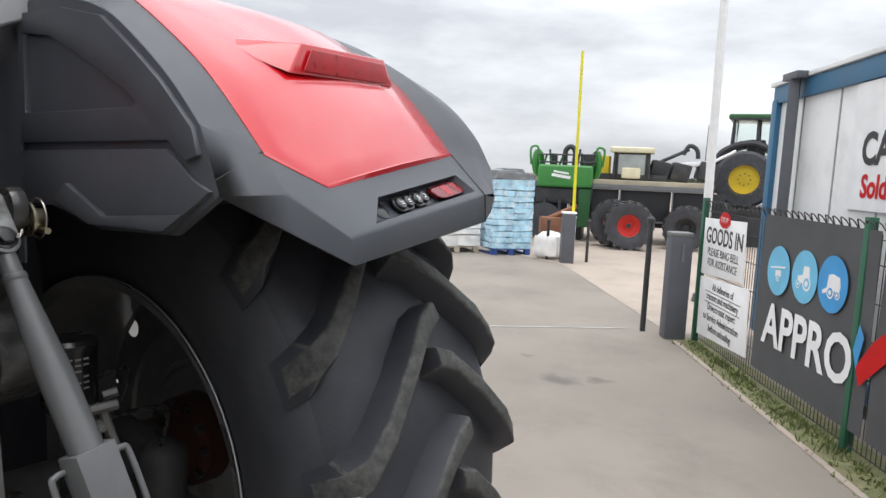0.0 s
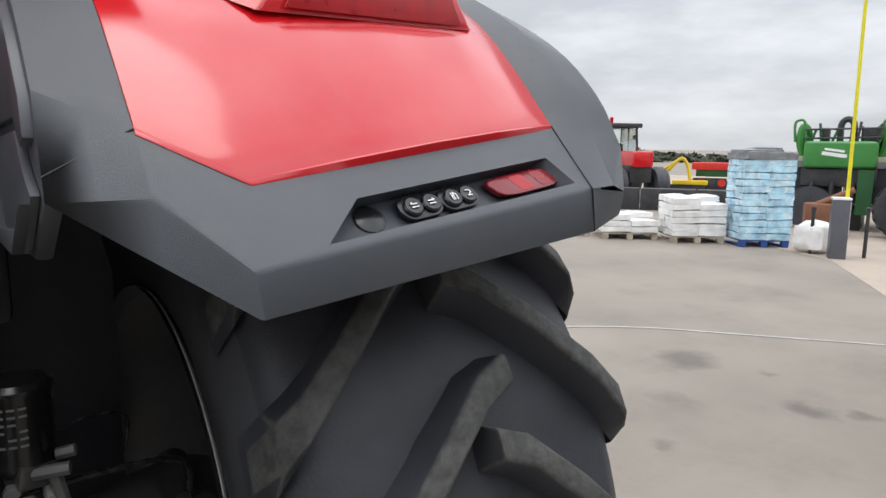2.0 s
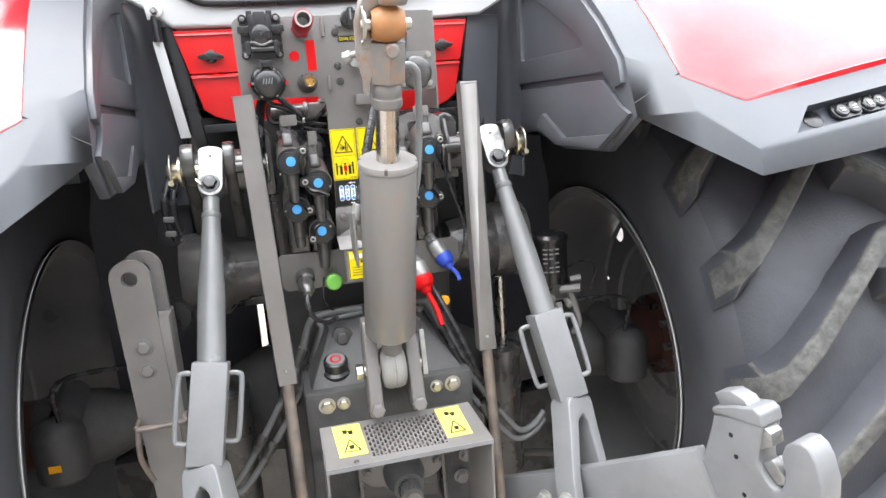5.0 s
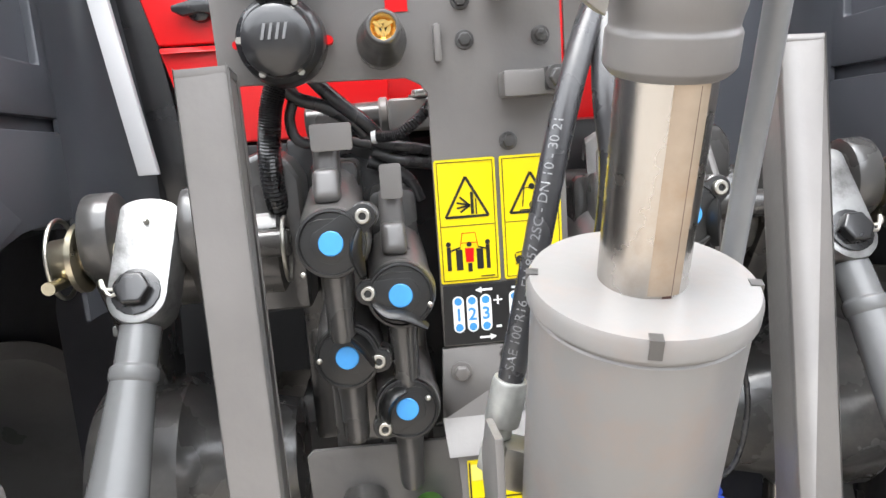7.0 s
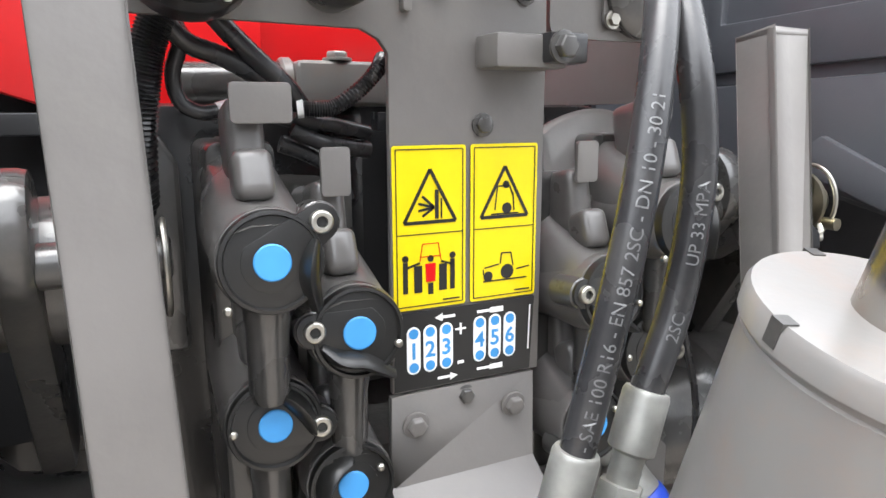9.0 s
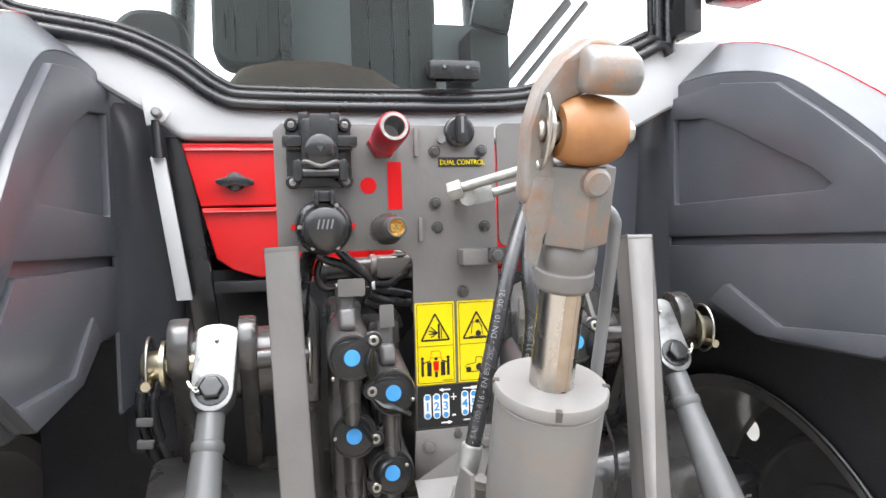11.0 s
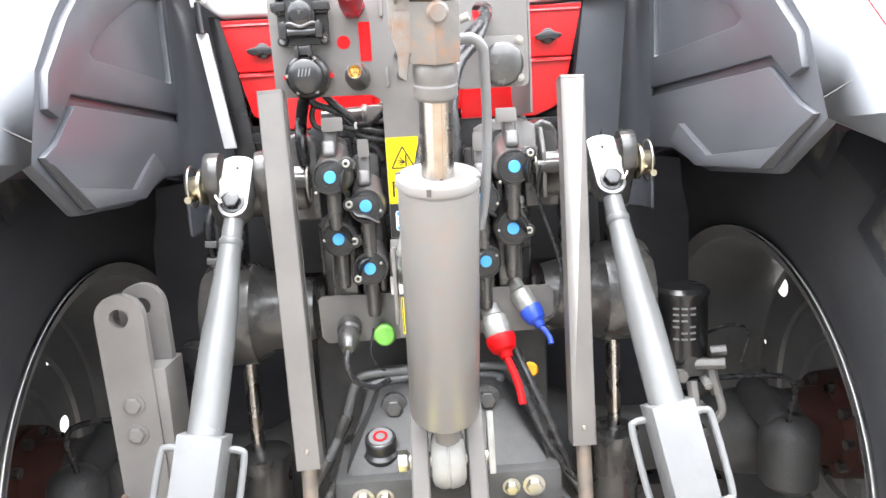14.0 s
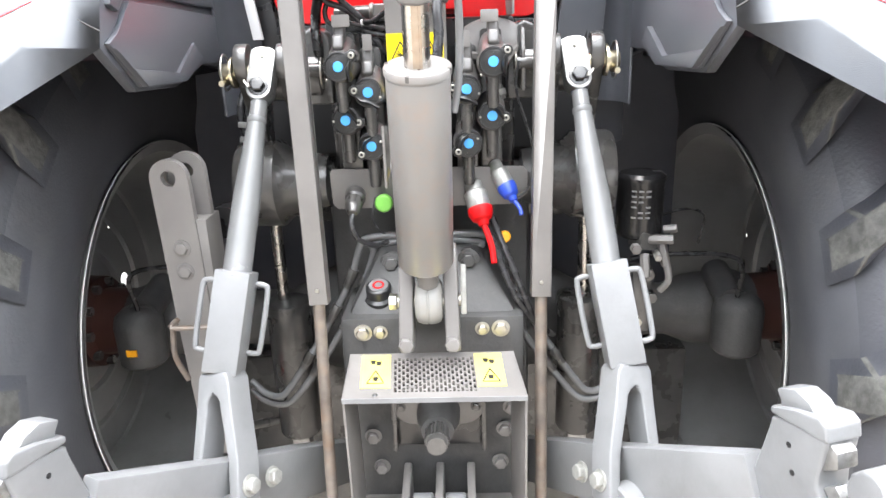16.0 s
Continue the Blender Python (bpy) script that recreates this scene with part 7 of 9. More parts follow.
# ---- cab ----
cab = new("cab")
cab.parent = tractor
tagged(cab, "tractor cab with silver frame and large rear window")
for s in (-1, 1):
    k_ = 1.0 if s < 0 else 0.9
    rp = part("rear_panel", sided(plate([(0.15, 0.246, 1.886), (0.357 * k_, 0.246, 1.886), (0.383 * k_, 0.246, 1.988), (0.15, 0.246, 1.988)], (0, 0.02, 0)), s), RED_CAB, cab, "red upper cab panel", bevel=0.004, segs=3)
    part("panel_fold", sided(plate([(0.15, 0.24, 1.975), (0.378 * k_, 0.24, 1.975), (0.38 * k_, 0.246, 1.984), (0.15, 0.246, 1.984)], (0, 0.004, 0)), s), RED_CAB, rp, bevel=0.0015)
    lowp = part("rear_panel", sided(plate([(0.09, 0.242, 1.768), (0.27 * k_, 0.242, 1.768), (0.31 * k_, 0.242, 1.782), (0.335 * k_, 0.242, 1.8), (0.356 * k_, 0.242, 1.883), (0.09, 0.242, 1.883)], (0, 0.02, 0)), s), RED_CAB, cab, "red lower cab panel", bevel=0.004, segs=3)
    part("panel_lip", sided(plate([(0.2, 0.234, 1.876), (0.352 * k_, 0.234, 1.876), (0.354 * k_, 0.242, 1.883), (0.2, 0.242, 1.883)], (0, 0.004, 0)), s), RED_CAB, lowp, bevel=0.0015)
    part("base_channel", sided(plate([(0.02, 0.236, 1.745), (0.34 * k_, 0.236, 1.745), (0.34 * k_, 0.236, 1.764), (0.02, 0.236, 1.764)], (0, 0.02, 0)), s), BLACK, cab, "black channel under the red panel", bevel=0.002)
    part("knob", sided(lathe([(0, 0), (0.016, 0), (0.015, 0.012), (0, 0.014)], (0.302 * k_, 0.247, 1.925), (0, -1, 0), 18), s), BLACK, rp, "black latch knob", bevel=0.002)
    part("knob_wing", sided(plate(on_y([(x_ * k_, z_ + 0.005) for x_, z_ in ((0.272, 1.914), (0.284, 1.911), (0.302, 1.914), (0.32, 1.911), (0.332, 1.917), (0.332, 1.923), (0.32, 1.926), (0.302, 1.93), (0.284, 1.926), (0.272, 1.921))], 0.24), (0, -0.012, 0)), s), BLACK, rp, "black latch wing", bevel=0.003)
    # silver stay and dark post
    if s < 0:
        part("stay", sided(plate([(0.405, 0.23, 1.964), (0.427, 0.23, 1.964), (0.398, 0.237, 1.737), (0.374, 0.237, 1.737)], (0, 0.012, 0)), s), SILVER, cab, "bright silver stay strip", bevel=0.002)
    part("post", sided(plate([(0.376, 0.262, 2.0), (0.41, 0.262, 2.0), (0.37, 0.275, 1.6), (0.325, 0.275, 1.6)] if s < 0 else [(0.352, 0.262, 2.0), (0.45, 0.29, 2.0), (0.42, 0.29, 1.6), (0.3, 0.275, 1.6)], (0, 0.03, 0)), s), BLACK if s < 0 else INNER, cab, bevel=0.004)
sb = part("strut_bracket", plate([(-0.436, 0.228, 2.058), (-0.392, 0.222, 2.034), (-0.402, 0.222, 2.018), (-0.43, 0.228, 2.012)], (0, 0.006, 0)), SILVER, cab, "small silver strut bracket", bevel=0.002)
part("strut_ball", lathe([(0, 0), (0.008, 0), (0.008, 0.012), (0.005, 0.016), (0, 0.016)], (-0.412, 0.222, 2.03), (0, -1, 0), 14), STEEL, sb)
part("strut_end", rod((-0.414, 0.226, 1.962), (-0.416, 0.224, 2.02), 0.0085, 0.006, 14), BLACK, cab, smooth=40)
part("red_crosspiece", plate(on_y([(-0.155, 1.79), (0.155, 1.79), (0.155, 1.985), (-0.155, 1.985)], 0.252), (0, 0.012, 0)), RED_CAB, cab, "red centre panel", bevel=0.003)
part("panel_side_wall", plate(on_x([(0.012, 1.77), (0.2, 1.77), (0.235, 1.8), (0.235, 1.985), (0.012, 1.985)], 0.193), (0.004, 0, 0)), MATTGREY, pn, "grey side wall", bevel=0.001)
# black sheet that paints the deep shade behind the valve blocks
part("shade_sheet", box((0, 0.29, 1.62), (0.78, 0.02, 0.32)), VOID, cab)
sill = [(-0.74, 2.16), (-0.56, 2.115), (-0.44, 2.04), (-0.38, 1.992), (-0.2, 1.99), (0.2, 1.99), (0.38, 1.998), (0.47, 2.045), (0.6, 2.1), (0.6, 2.19), (0.5, 2.175), (0.455, 2.16), (0.28, 2.083), (0.185, 2.049), (0.0, 2.042), (-0.255, 2.042), (-0.325, 2.053), (-0.395, 2.101), (-0.472, 2.135), (-0.6, 2.157), (-0.74, 2.21)]
part("sill", plate(on_y(sill, 0.235), (0, 0.06, 0)), SILVER, cab, "silver painted window sill", bevel=0.012, segs=3)
seal = [(-0.68, 2.9), (-0.68, 2.23), (-0.64, 2.178), (-0.6, 2.16), (-0.472, 2.138), (-0.395, 2.104), (-0.325, 2.056), (-0.255, 2.045), (0.0, 2.045), (0.185, 2.052), (0.28, 2.086), (0.455, 2.165), (0.478, 2.21), (0.478, 2.9)]


def offset_line(line, d):
    """The line moved sideways by d, to the inside of the window."""
    out = []
    for k, p in enumerate(line):
        q0, q1 = Vector(line[max(k - 1, 0)]), Vector(line[min(k + 1, len(line) - 1)])
        t = (q1 - q0).normalized()
        out.append((p[0] - t.y * d, p[1] + t.x * d))
    return out


part("seal", tube([(x, 0.228, z_) for x, z_ in seal], 0.0105, 12, 4), BLACK, cab, "black window seal", smooth=60)
part("window_frame", tube([(x, 0.236, z_) for x, z_ in offset_line(seal, 0.017)], 0.009, 12, 4), BLACK, cab, smooth=60)
part("inner_lip", tube([(x, 0.244, z_) for x, z_ in offset_line(seal, 0.03)], 0.006, 10, 4), BLACK, cab, smooth=60)
gl = part("rear_window", plate(on_y(offset_line(seal, 0.004), 0.24), (0, 0.004, 0)), GLASS, cab, "clear rear window")
gl.visible_shadow = False
for s in (-1, 1):
    x_in, x_out = (0.49, 0.545) if s > 0 else (0.69, 0.76)
    part("pillar", sided(plate([(x_in, 0.24, 2.19), (x_out, 0.24, 2.19), (x_out + 0.02, 0.24, 2.95), (x_in, 0.24, 2.95)], (0, 0.09, 0)), s), BLACK if s > 0 else SILVER, cab, bevel=0.012)
    part("front_pillar", sided(rod((0.62, 1.9, 2.0), (0.55, 1.8, 3.0), 0.045, None, 12), s), BLACK, cab)
    part("side_wall", sided(box((0.66, 1.05, 1.9), (0.04, 1.6, 0.5)), s), PLASTIC, cab)
part("roof", box((0, 1.0, 3.0), (1.5, 1.9, 0.14)), RED, cab, bevel=0.05)
part("floor", box((0, 1.08, 1.85), (1.3, 1.4, 0.1)), BLACK, cab)
part("dashboard", box((0.1, 1.75, 2.2), (0.7, 0.25, 0.45)), BLACK, cab, bevel=0.05)
part("handle", box((0.06, 0.215, 2.105), (0.09, 0.03, 0.034)), BLACK, cab, "black window handle", bevel=0.008)
for x in (0.04, 0.08):
    part("screw", rod((x, 0.2, 2.108), (x, 0.195, 2.108), 0.003, None, 10), STEEL, cab)
CLOTH = material("dark_seat_cloth", (0.05, 0.055, 0.056), 0.75, var=0.15, scale=10, bump=0.0)
TRIM_PALE = material("cab_trim_grey", (0.16, 0.17, 0.175), 0.5, var=0.12, scale=5)
BROWN = material("brown_cushion", (0.11, 0.075, 0.058), 0.7, var=0.2, scale=7, bump=0.0)
seat = part("seat_back", plate(on_y(rounded(-0.364, 2.2, -0.215, 2.75, 0.045), 0.62), (0, 0.1, 0)), CLOTH, cab, "dark upholstered seat back", bevel=0.02, segs=3)
for x in (-0.335, -0.315, -0.27, -0.245):
    part("seam", box((x, 0.618, 2.47), (0.003, 0.006, 0.5)), BLACK, seat, bevel=0.001)
part("seat_post", box((-0.209, 0.61, 2.5), (0.026, 0.05, 0.65)), BLACK, cab, bevel=0.006)
part("interior_trim", plate(on_y(rounded(-0.2, 2.2, -0.06, 2.8, 0.02), 0.7), (0, 0.04, 0)), TRIM_PALE, cab, "pale grey interior trim", bevel=0.008)
part("console", plate(on_y(rounded(-0.07, 2.0, 0.16, 2.85, 0.03), 0.76), (0, 0.3, 0)), CLOTH, cab, "dark side console", bevel=0.015)
for x in (-0.01, 0.05, 0.09):
    part("seam", box((x, 0.758, 2.45), (0.004, 0.006, 0.6)), BLACK, cab, bevel=0.001)
part("document_sheet", plate(on_y([(0.137, 2.245), (0.26, 2.245), (0.26, 2.33), (0.137, 2.33)], 0.7), (0, 0.006, 0)), TRIM_PALE, cab, "pale sheet behind the glass")
mound = [(-0.34, 2.0), (-0.335, 2.12), (-0.3, 2.165), (-0.22, 2.18), (-0.12, 2.18), (-0.04, 2.165), (0.05, 2.11), (0.1, 2.0)]
part("seat_base", plate(on_y(mound, 0.46), (0, 0.3, 0)), BROWN, cab, "brown seat cushion", bevel=0.03, segs=3)
part("armrest", plate(on_y(rounded(0.2, 2.15, 0.3, 2.3, 0.02), 0.6), (0, 0.25, 0)), CLOTH, cab, bevel=0.02)
part("monitor", box((0.25, 0.58, 2.33), (0.09, 0.03, 0.09), (0, 12, 0)), BLACK, cab, "black box behind the window", bevel=0.006)
for x0_, r_w in ((0.3, 0.012), (0.35, 0.008)):
    part("grab_rail", rod((x0_, 0.7, 2.18), (x0_ + 0.19, 0.7, 2.4), r_w, None, 12), LINK, cab, smooth=40)
part("door_card", plate(on_y([(0.2, 1.9), (0.66, 1.9), (0.66, 2.36), (0.56, 2.3), (0.42, 2.2), (0.3, 2.17), (0.2, 2.16)], 0.9), (0, 0.04, 0)), TRIM_PALE, cab, bevel=0.01)
part("side_seat", plate(on_y(rounded(-0.56, 2.05, -0.41, 2.31, 0.06), 0.6), (0, 0.1, 0)), CLOTH, cab, bevel=0.03, segs=3)
part("front_panel", box((0.0, 1.88, 2.15), (1.2, 0.05, 0.5)), CLOTH, cab, bevel=0.02)
# work lamp on a bracket
wk = part("work_lamp", box((0.565, 0.16, 2.27), (0.09, 0.06, 0.09), (0, 0, 12)), BLACK, cab, "black work lamp", bevel=0.01)
part("bracket", box((0.49, 0.2, 2.235), (0.035, 0.06, 0.12)), BLACK, wk, bevel=0.006)

# ---- the yard beyond ----
CONCRETE = material("pale_concrete", (0.42, 0.35, 0.29), 0.85, var=0.12, scale=0.5, bump=0.4, bscale=40, stain=(0.22, 0.19, 0.17), stain_amount=0.5, stain_scale=1.2)
FENCE_GREEN = material("fence_green", (0.02, 0.11, 0.06), 0.45, var=0.1, scale=6)
BANNER = material("banner_grey", (0.075, 0.077, 0.08), 0.7, var=0.15, scale=3, bump=0.4, bscale=6)
SIGN = material("sign_white", (0.84, 0.84, 0.84), 0.4, var=0.06, scale=5)
BLUEGREY = material("container_grey", (0.8, 0.8, 0.79), 0.5, var=0.07, scale=1.2, stain=(0.3, 0.29, 0.27), stain_amount=0.3, stain_scale=2)
CONT_BLUE = material("container_blue", (0.03, 0.13, 0.24), 0.45, var=0.1, scale=2)
GRASS = material("grass", (0.13, 0.16, 0.05), 0.8, var=0.4, scale=9)
POSTGREY = material("bollard_grey", (0.1, 0.105, 0.12), 0.5, var=0.1, scale=4)
POLEYELLOW = material("pole_yellow", (0.75, 0.68, 0.02), 0.45, var=0.08, scale=3)
BAGBLUE = material("bag_blue", (0.4, 0.66, 0.88), 0.28, var=0.3, scale=5, stain=(0.9, 0.91, 0.91), stain_amount=1.0, stain_scale=9, coat=0.5)
BAGWHITE = material("bag_white", (0.8, 0.79, 0.77), 0.5, var=0.12, scale=6, bump=0.5, bscale=20)
WRAP = material("grey_wrap", (0.2, 0.21, 0.22), 0.3, var=0.3, scale=6, bump=0.7, bscale=18)
PALLET = material("pallet_wood", (0.42, 0.36, 0.28), 0.75, var=0.25, scale=8)
PALLETBLUE = material("pallet_blue", (0.03, 0.08, 0.3), 0.6, var=0.15, scale=8)
MGREEN = material("machine_green", (0.045, 0.22, 0.045), 0.4, var=0.15, scale=2)
DGREEN = material("tractor_green", (0.02, 0.1, 0.03), 0.4, var=0.15, scale=2)
MYELLOW = material("machine_yellow", (0.7, 0.5, 0.02), 0.4, var=0.1, scale=3)
SANDY = material("cab_cream", (0.42, 0.37, 0.27), 0.5, var=0.15, scale=3)
DARKMETAL = material("dark_machine", (0.03, 0.032, 0.035), 0.55, var=0.35, scale=2.5, stain=(0.12, 0.11, 0.1), stain_amount=0.5, stain_scale=3)
REDRIM = material("rim_red", (0.62, 0.03, 0.02), 0.45, var=0.1, scale=5)
CANVAS = material("black_canvas", (0.014, 0.015, 0.017), 0.6, var=0.3, scale=2, bump=0.6, bscale=8)
TREE = material("far_trees", (0.05, 0.055, 0.035), 0.9, var=0.4, scale=0.6)
SCRAP = material("orange_scrap", (0.2, 0.085, 0.045), 0.7, var=0.3, scale=3)

# paler concrete apron, lifted a little over the asphalt
ap = bmesh.new()
ap.faces.new([ap.verts.new(p) for p in ((7.65, 0.5, 0.004), (12.2, 3.65, 0.004), (14.0, 7.2, 0.004), (40, 30, 0.004), (60, -6, 0.004), (9.5, -2.0, 0.004))])
part("pavement", ap, CONCRETE, None, "pale sandy concrete apron", kind="structure", category="pavement")
ln = bmesh.new()
pts = glide([(4.2, 4.0, 0.005), (5.24, 3.46, 0.005), (6.02, 2.9, 0.005), (6.6, 2.2, 0.005), (7.55, 1.0, 0.005)], 5)
for a, b in zip(pts, pts[1:]):
    n_ = Vector((-(b - a).y, (b - a).x, 0)).normalized() * 0.02
    ln.faces.new([ln.verts.new(p) for p in (a - n_, b - n_, b + n_, a + n_)])
part("white_line", ln, STRIPE, None, "thin worn white line painted on the asphalt", kind="structure", category="road marking")
# fence line
FX, FY = Vector((7.508, 0.2, 0)), Vector((-0.86268, -0.50575, 0))
FN = Vector((-FY.y, FY.x, 0))      # towards the yard side
FN = FN if FN.dot(Vector((-0.26, -1.24, 0)) - FX) > 0 else -FN


def fp(s, z, off=0.0):
    return FX + FY * s + FN * off + Vector((0, 0, z))


fence = thing("fence", "green wire mesh fence with steel posts", "fence")
for s in (0.0, 2.97, 5.6):
    d = FY * 0.03
    bm = plate([fp(s, 0) - d - FN * 0.03, fp(s, 0) + d - FN * 0.03, fp(s, 0) + d + FN * 0.03, fp(s, 0) - d + FN * 0.03], (0, 0, 1.6))
    part("post", bm, FENCE_GREEN, fence, "green square post", bevel=0.004)
bm = bmesh.new()
for k in range(112):
    s = 0.05 + k * 0.05
    plate([fp(s, 0.05), fp(s + 0.006, 0.05), fp(s + 0.006, 1.5), fp(s, 1.5)], FN * 0.004, bm)
for z in (0.06, 0.3, 0.55, 0.8, 1.05, 1.3, 1.46):
    plate([fp(0, z, 0.006), fp(5.6, z, 0.006), fp(5.6, z + 0.007, 0.006), fp(0, z + 0.007, 0.006)], FN * 0.004, bm)
tagged(part("mesh", bm, DARKMETAL, fence, "dark wire mesh"), kind="stuff")
bm = bmesh.new()
for k in range(56):
    s = 0.05 + k * 0.1
    tube([fp(s, 1.5), fp(s + 0.02, 1.56, 0.03), fp(s + 0.05, 1.58, 0.05), fp(s + 0.08, 1.56, 0.03), fp(s + 0.1, 1.5)], 0.005, 5, 2, bm)
tagged(part("wire_top", bm, DARKMETAL, fence, "looped wire top"), kind="stuff")
part("verge", plate([fp(-0.1, 0, -0.2), fp(6, 0, -0.2), fp(6, 0, 0.26), fp(-0.1, 0, 0.22)], (0, 0, 0.006)), material("verge_soil", (0.2, 0.19, 0.1), 0.9, var=0.3, scale=6, stain=(0.1, 0.15, 0.04), stain_amount=0.9, stain_scale=5), None, "narrow weedy soil verge under the fence", kind="structure", category="verge")
gm = bmesh.new()
rg = random.Random(4)
for k in range(3000):
    s, o = rg.uniform(0.1, 6.0), min(0.3, abs(rg.gauss(0.0, 0.11)))
    if rg.random() < 0.35 and 0.7 < s % 1.7 < 1.3:
        continue
    p = fp(s, 0, max(0.02, o))
    h = rg.uniform(0.015, 0.06) * (1.5 if int(s * 1.3) % 2 else 0.8)
    a = rg.uniform(0, math.tau)
    w = Vector((math.cos(a), math.sin(a), 0)) * 0.009
    tip = p + Vector((rg.gauss(0, 0.03), rg.gauss(0, 0.03), h))
    gm.faces.new([gm.verts.new(q) for q in (p - w, p + w, tip)])
part("grass", gm, GRASS, None, "short green weeds along the fence foot", kind="stuff", category="grass", smooth=0)
kb_ = plate([fp(0.1, 0, 0.27), fp(6, 0, 0.31), fp(6, 0, 0.26), fp(0.1, 0, 0.22)], (0, 0, 0.012))
part("kerb", kb_, CONCRETE, None, "low pale edging along the grass strip", kind="structure", category="kerb")

sign = thing("goods_sign", "white goods-in sign with a red stop mark on the fence", "sign", fp(0.65, 0.8, 0.03))
bm = plate([fp(0.12, 0.79, 0.03) - fp(0.65, 0.8, 0.03), fp(1.2, 0.85, 0.03) - fp(0.65, 0.8, 0.03), fp(1.16, 1.42, 0.03) - fp(0.65, 0.8, 0.03), fp(0.11, 1.39, 0.03) - fp(0.65, 0.8, 0.03)], FN * 0.006)
board = part("board", bm, SIGN, sign, "white board", bevel=0.001)
so = -(fp(0.65, 0.8, 0.03))
words("GOODS IN", 0.235, so + fp(0.66, 1.14, 0.038), FY, (0, 0, 1), INK, sign, align="CENTER", bold=0.004, squeeze=0.82)
words("PLEASE RING BELL", 0.115, so + fp(0.66, 1.01, 0.038), FY, (0, 0, 1), INK, sign, align="CENTER", squeeze=0.86)
words("FOR ASSISTANCE", 0.115, so + fp(0.66, 0.90, 0.038), FY, (0, 0, 1), INK, sign, align="CENTER", squeeze=0.86)
oct_ = [so + fp(0.66 + 0.145 * math.cos(math.tau * k / 8 + 0.39), 1.4 + 0.085 * math.sin(math.tau * k / 8 + 0.39), 0.04) for k in range(8)]
part("stop_mark", plate(oct_, FN * 0.004), RED_FLAT, sign, "red octagonal stop mark")
words("STOP", 0.075, so + fp(0.66, 1.378, 0.046), FY, (0, 0, 1), WHITE, sign, align="CENTER")
sign2 = thing("delivery_sign", "white delivery notice with black writing on the fence", "sign", fp(0.75, 0.2, 0.03))
so = -(fp(0.75, 0.2, 0.03))
part("board", plate([so + fp(0.14, 0.13, 0.03), so + fp(1.4, 0.2, 0.03), so + fp(1.33, 0.82, 0.03), so + fp(0.12, 0.76, 0.03)], FN * 0.006), SIGN, sign2, "white board", bevel=0.001)
for k, tx in enumerate(("All deliveries of", "tractors and machinery", "Drivers must report", "to Service Administration", "before unloading")):
    words(tx, 0.105, so + fp(0.75, 0.655 - 0.108 * k + 0.006, 0.038), FY, (0, 0, 1), INK, sign2, align="CENTER", squeeze=0.82, bold=0.001)
for k in (0, 1):
    part("underline", plate([so + fp(0.3, 0.635 - 0.108 * k, 0.037), so + fp(1.2, 0.635 - 0.108 * k, 0.037), so + fp(1.2, 0.628 - 0.108 * k, 0.037), so + fp(0.3, 0.628 - 0.108 * k, 0.037)], FN * 0.001), INK, sign2)
ban = thing("banner", "dark grey mesh banner with blue discs and white letters", "banner", fp(2.3, 0.15, 0.02))
so = -(fp(2.3, 0.15, 0.02))
bm = grid_skin([[so + fp(1.5 + 0.205 * i, 0.17 + 0.338 * j, 0.02 + 0.008 * math.sin(i * 1.3 + j)) for i in range(9)] for j in range(5)])
part("sheet", thicken(bm, 0.002), BANNER, ban, "dark grey sheet")
bm = grid_skin([[so + fp(3.2 + 0.3 * i, 0.17 + 0.338 * j, 0.02 + 0.008 * math.sin(i * 1.7 + j)) for i in range(9)] for j in range(5)])
part("sheet", thicken(bm, 0.002), BANNER, ban, "dark grey sheet")
PALEBLUE = material("banner_blue_light", (0.16, 0.5, 0.72), 0.6, var=0.1, scale=4)
MIDBLUE = material("banner_blue", (0.05, 0.3, 0.62), 0.6, var=0.1, scale=4)
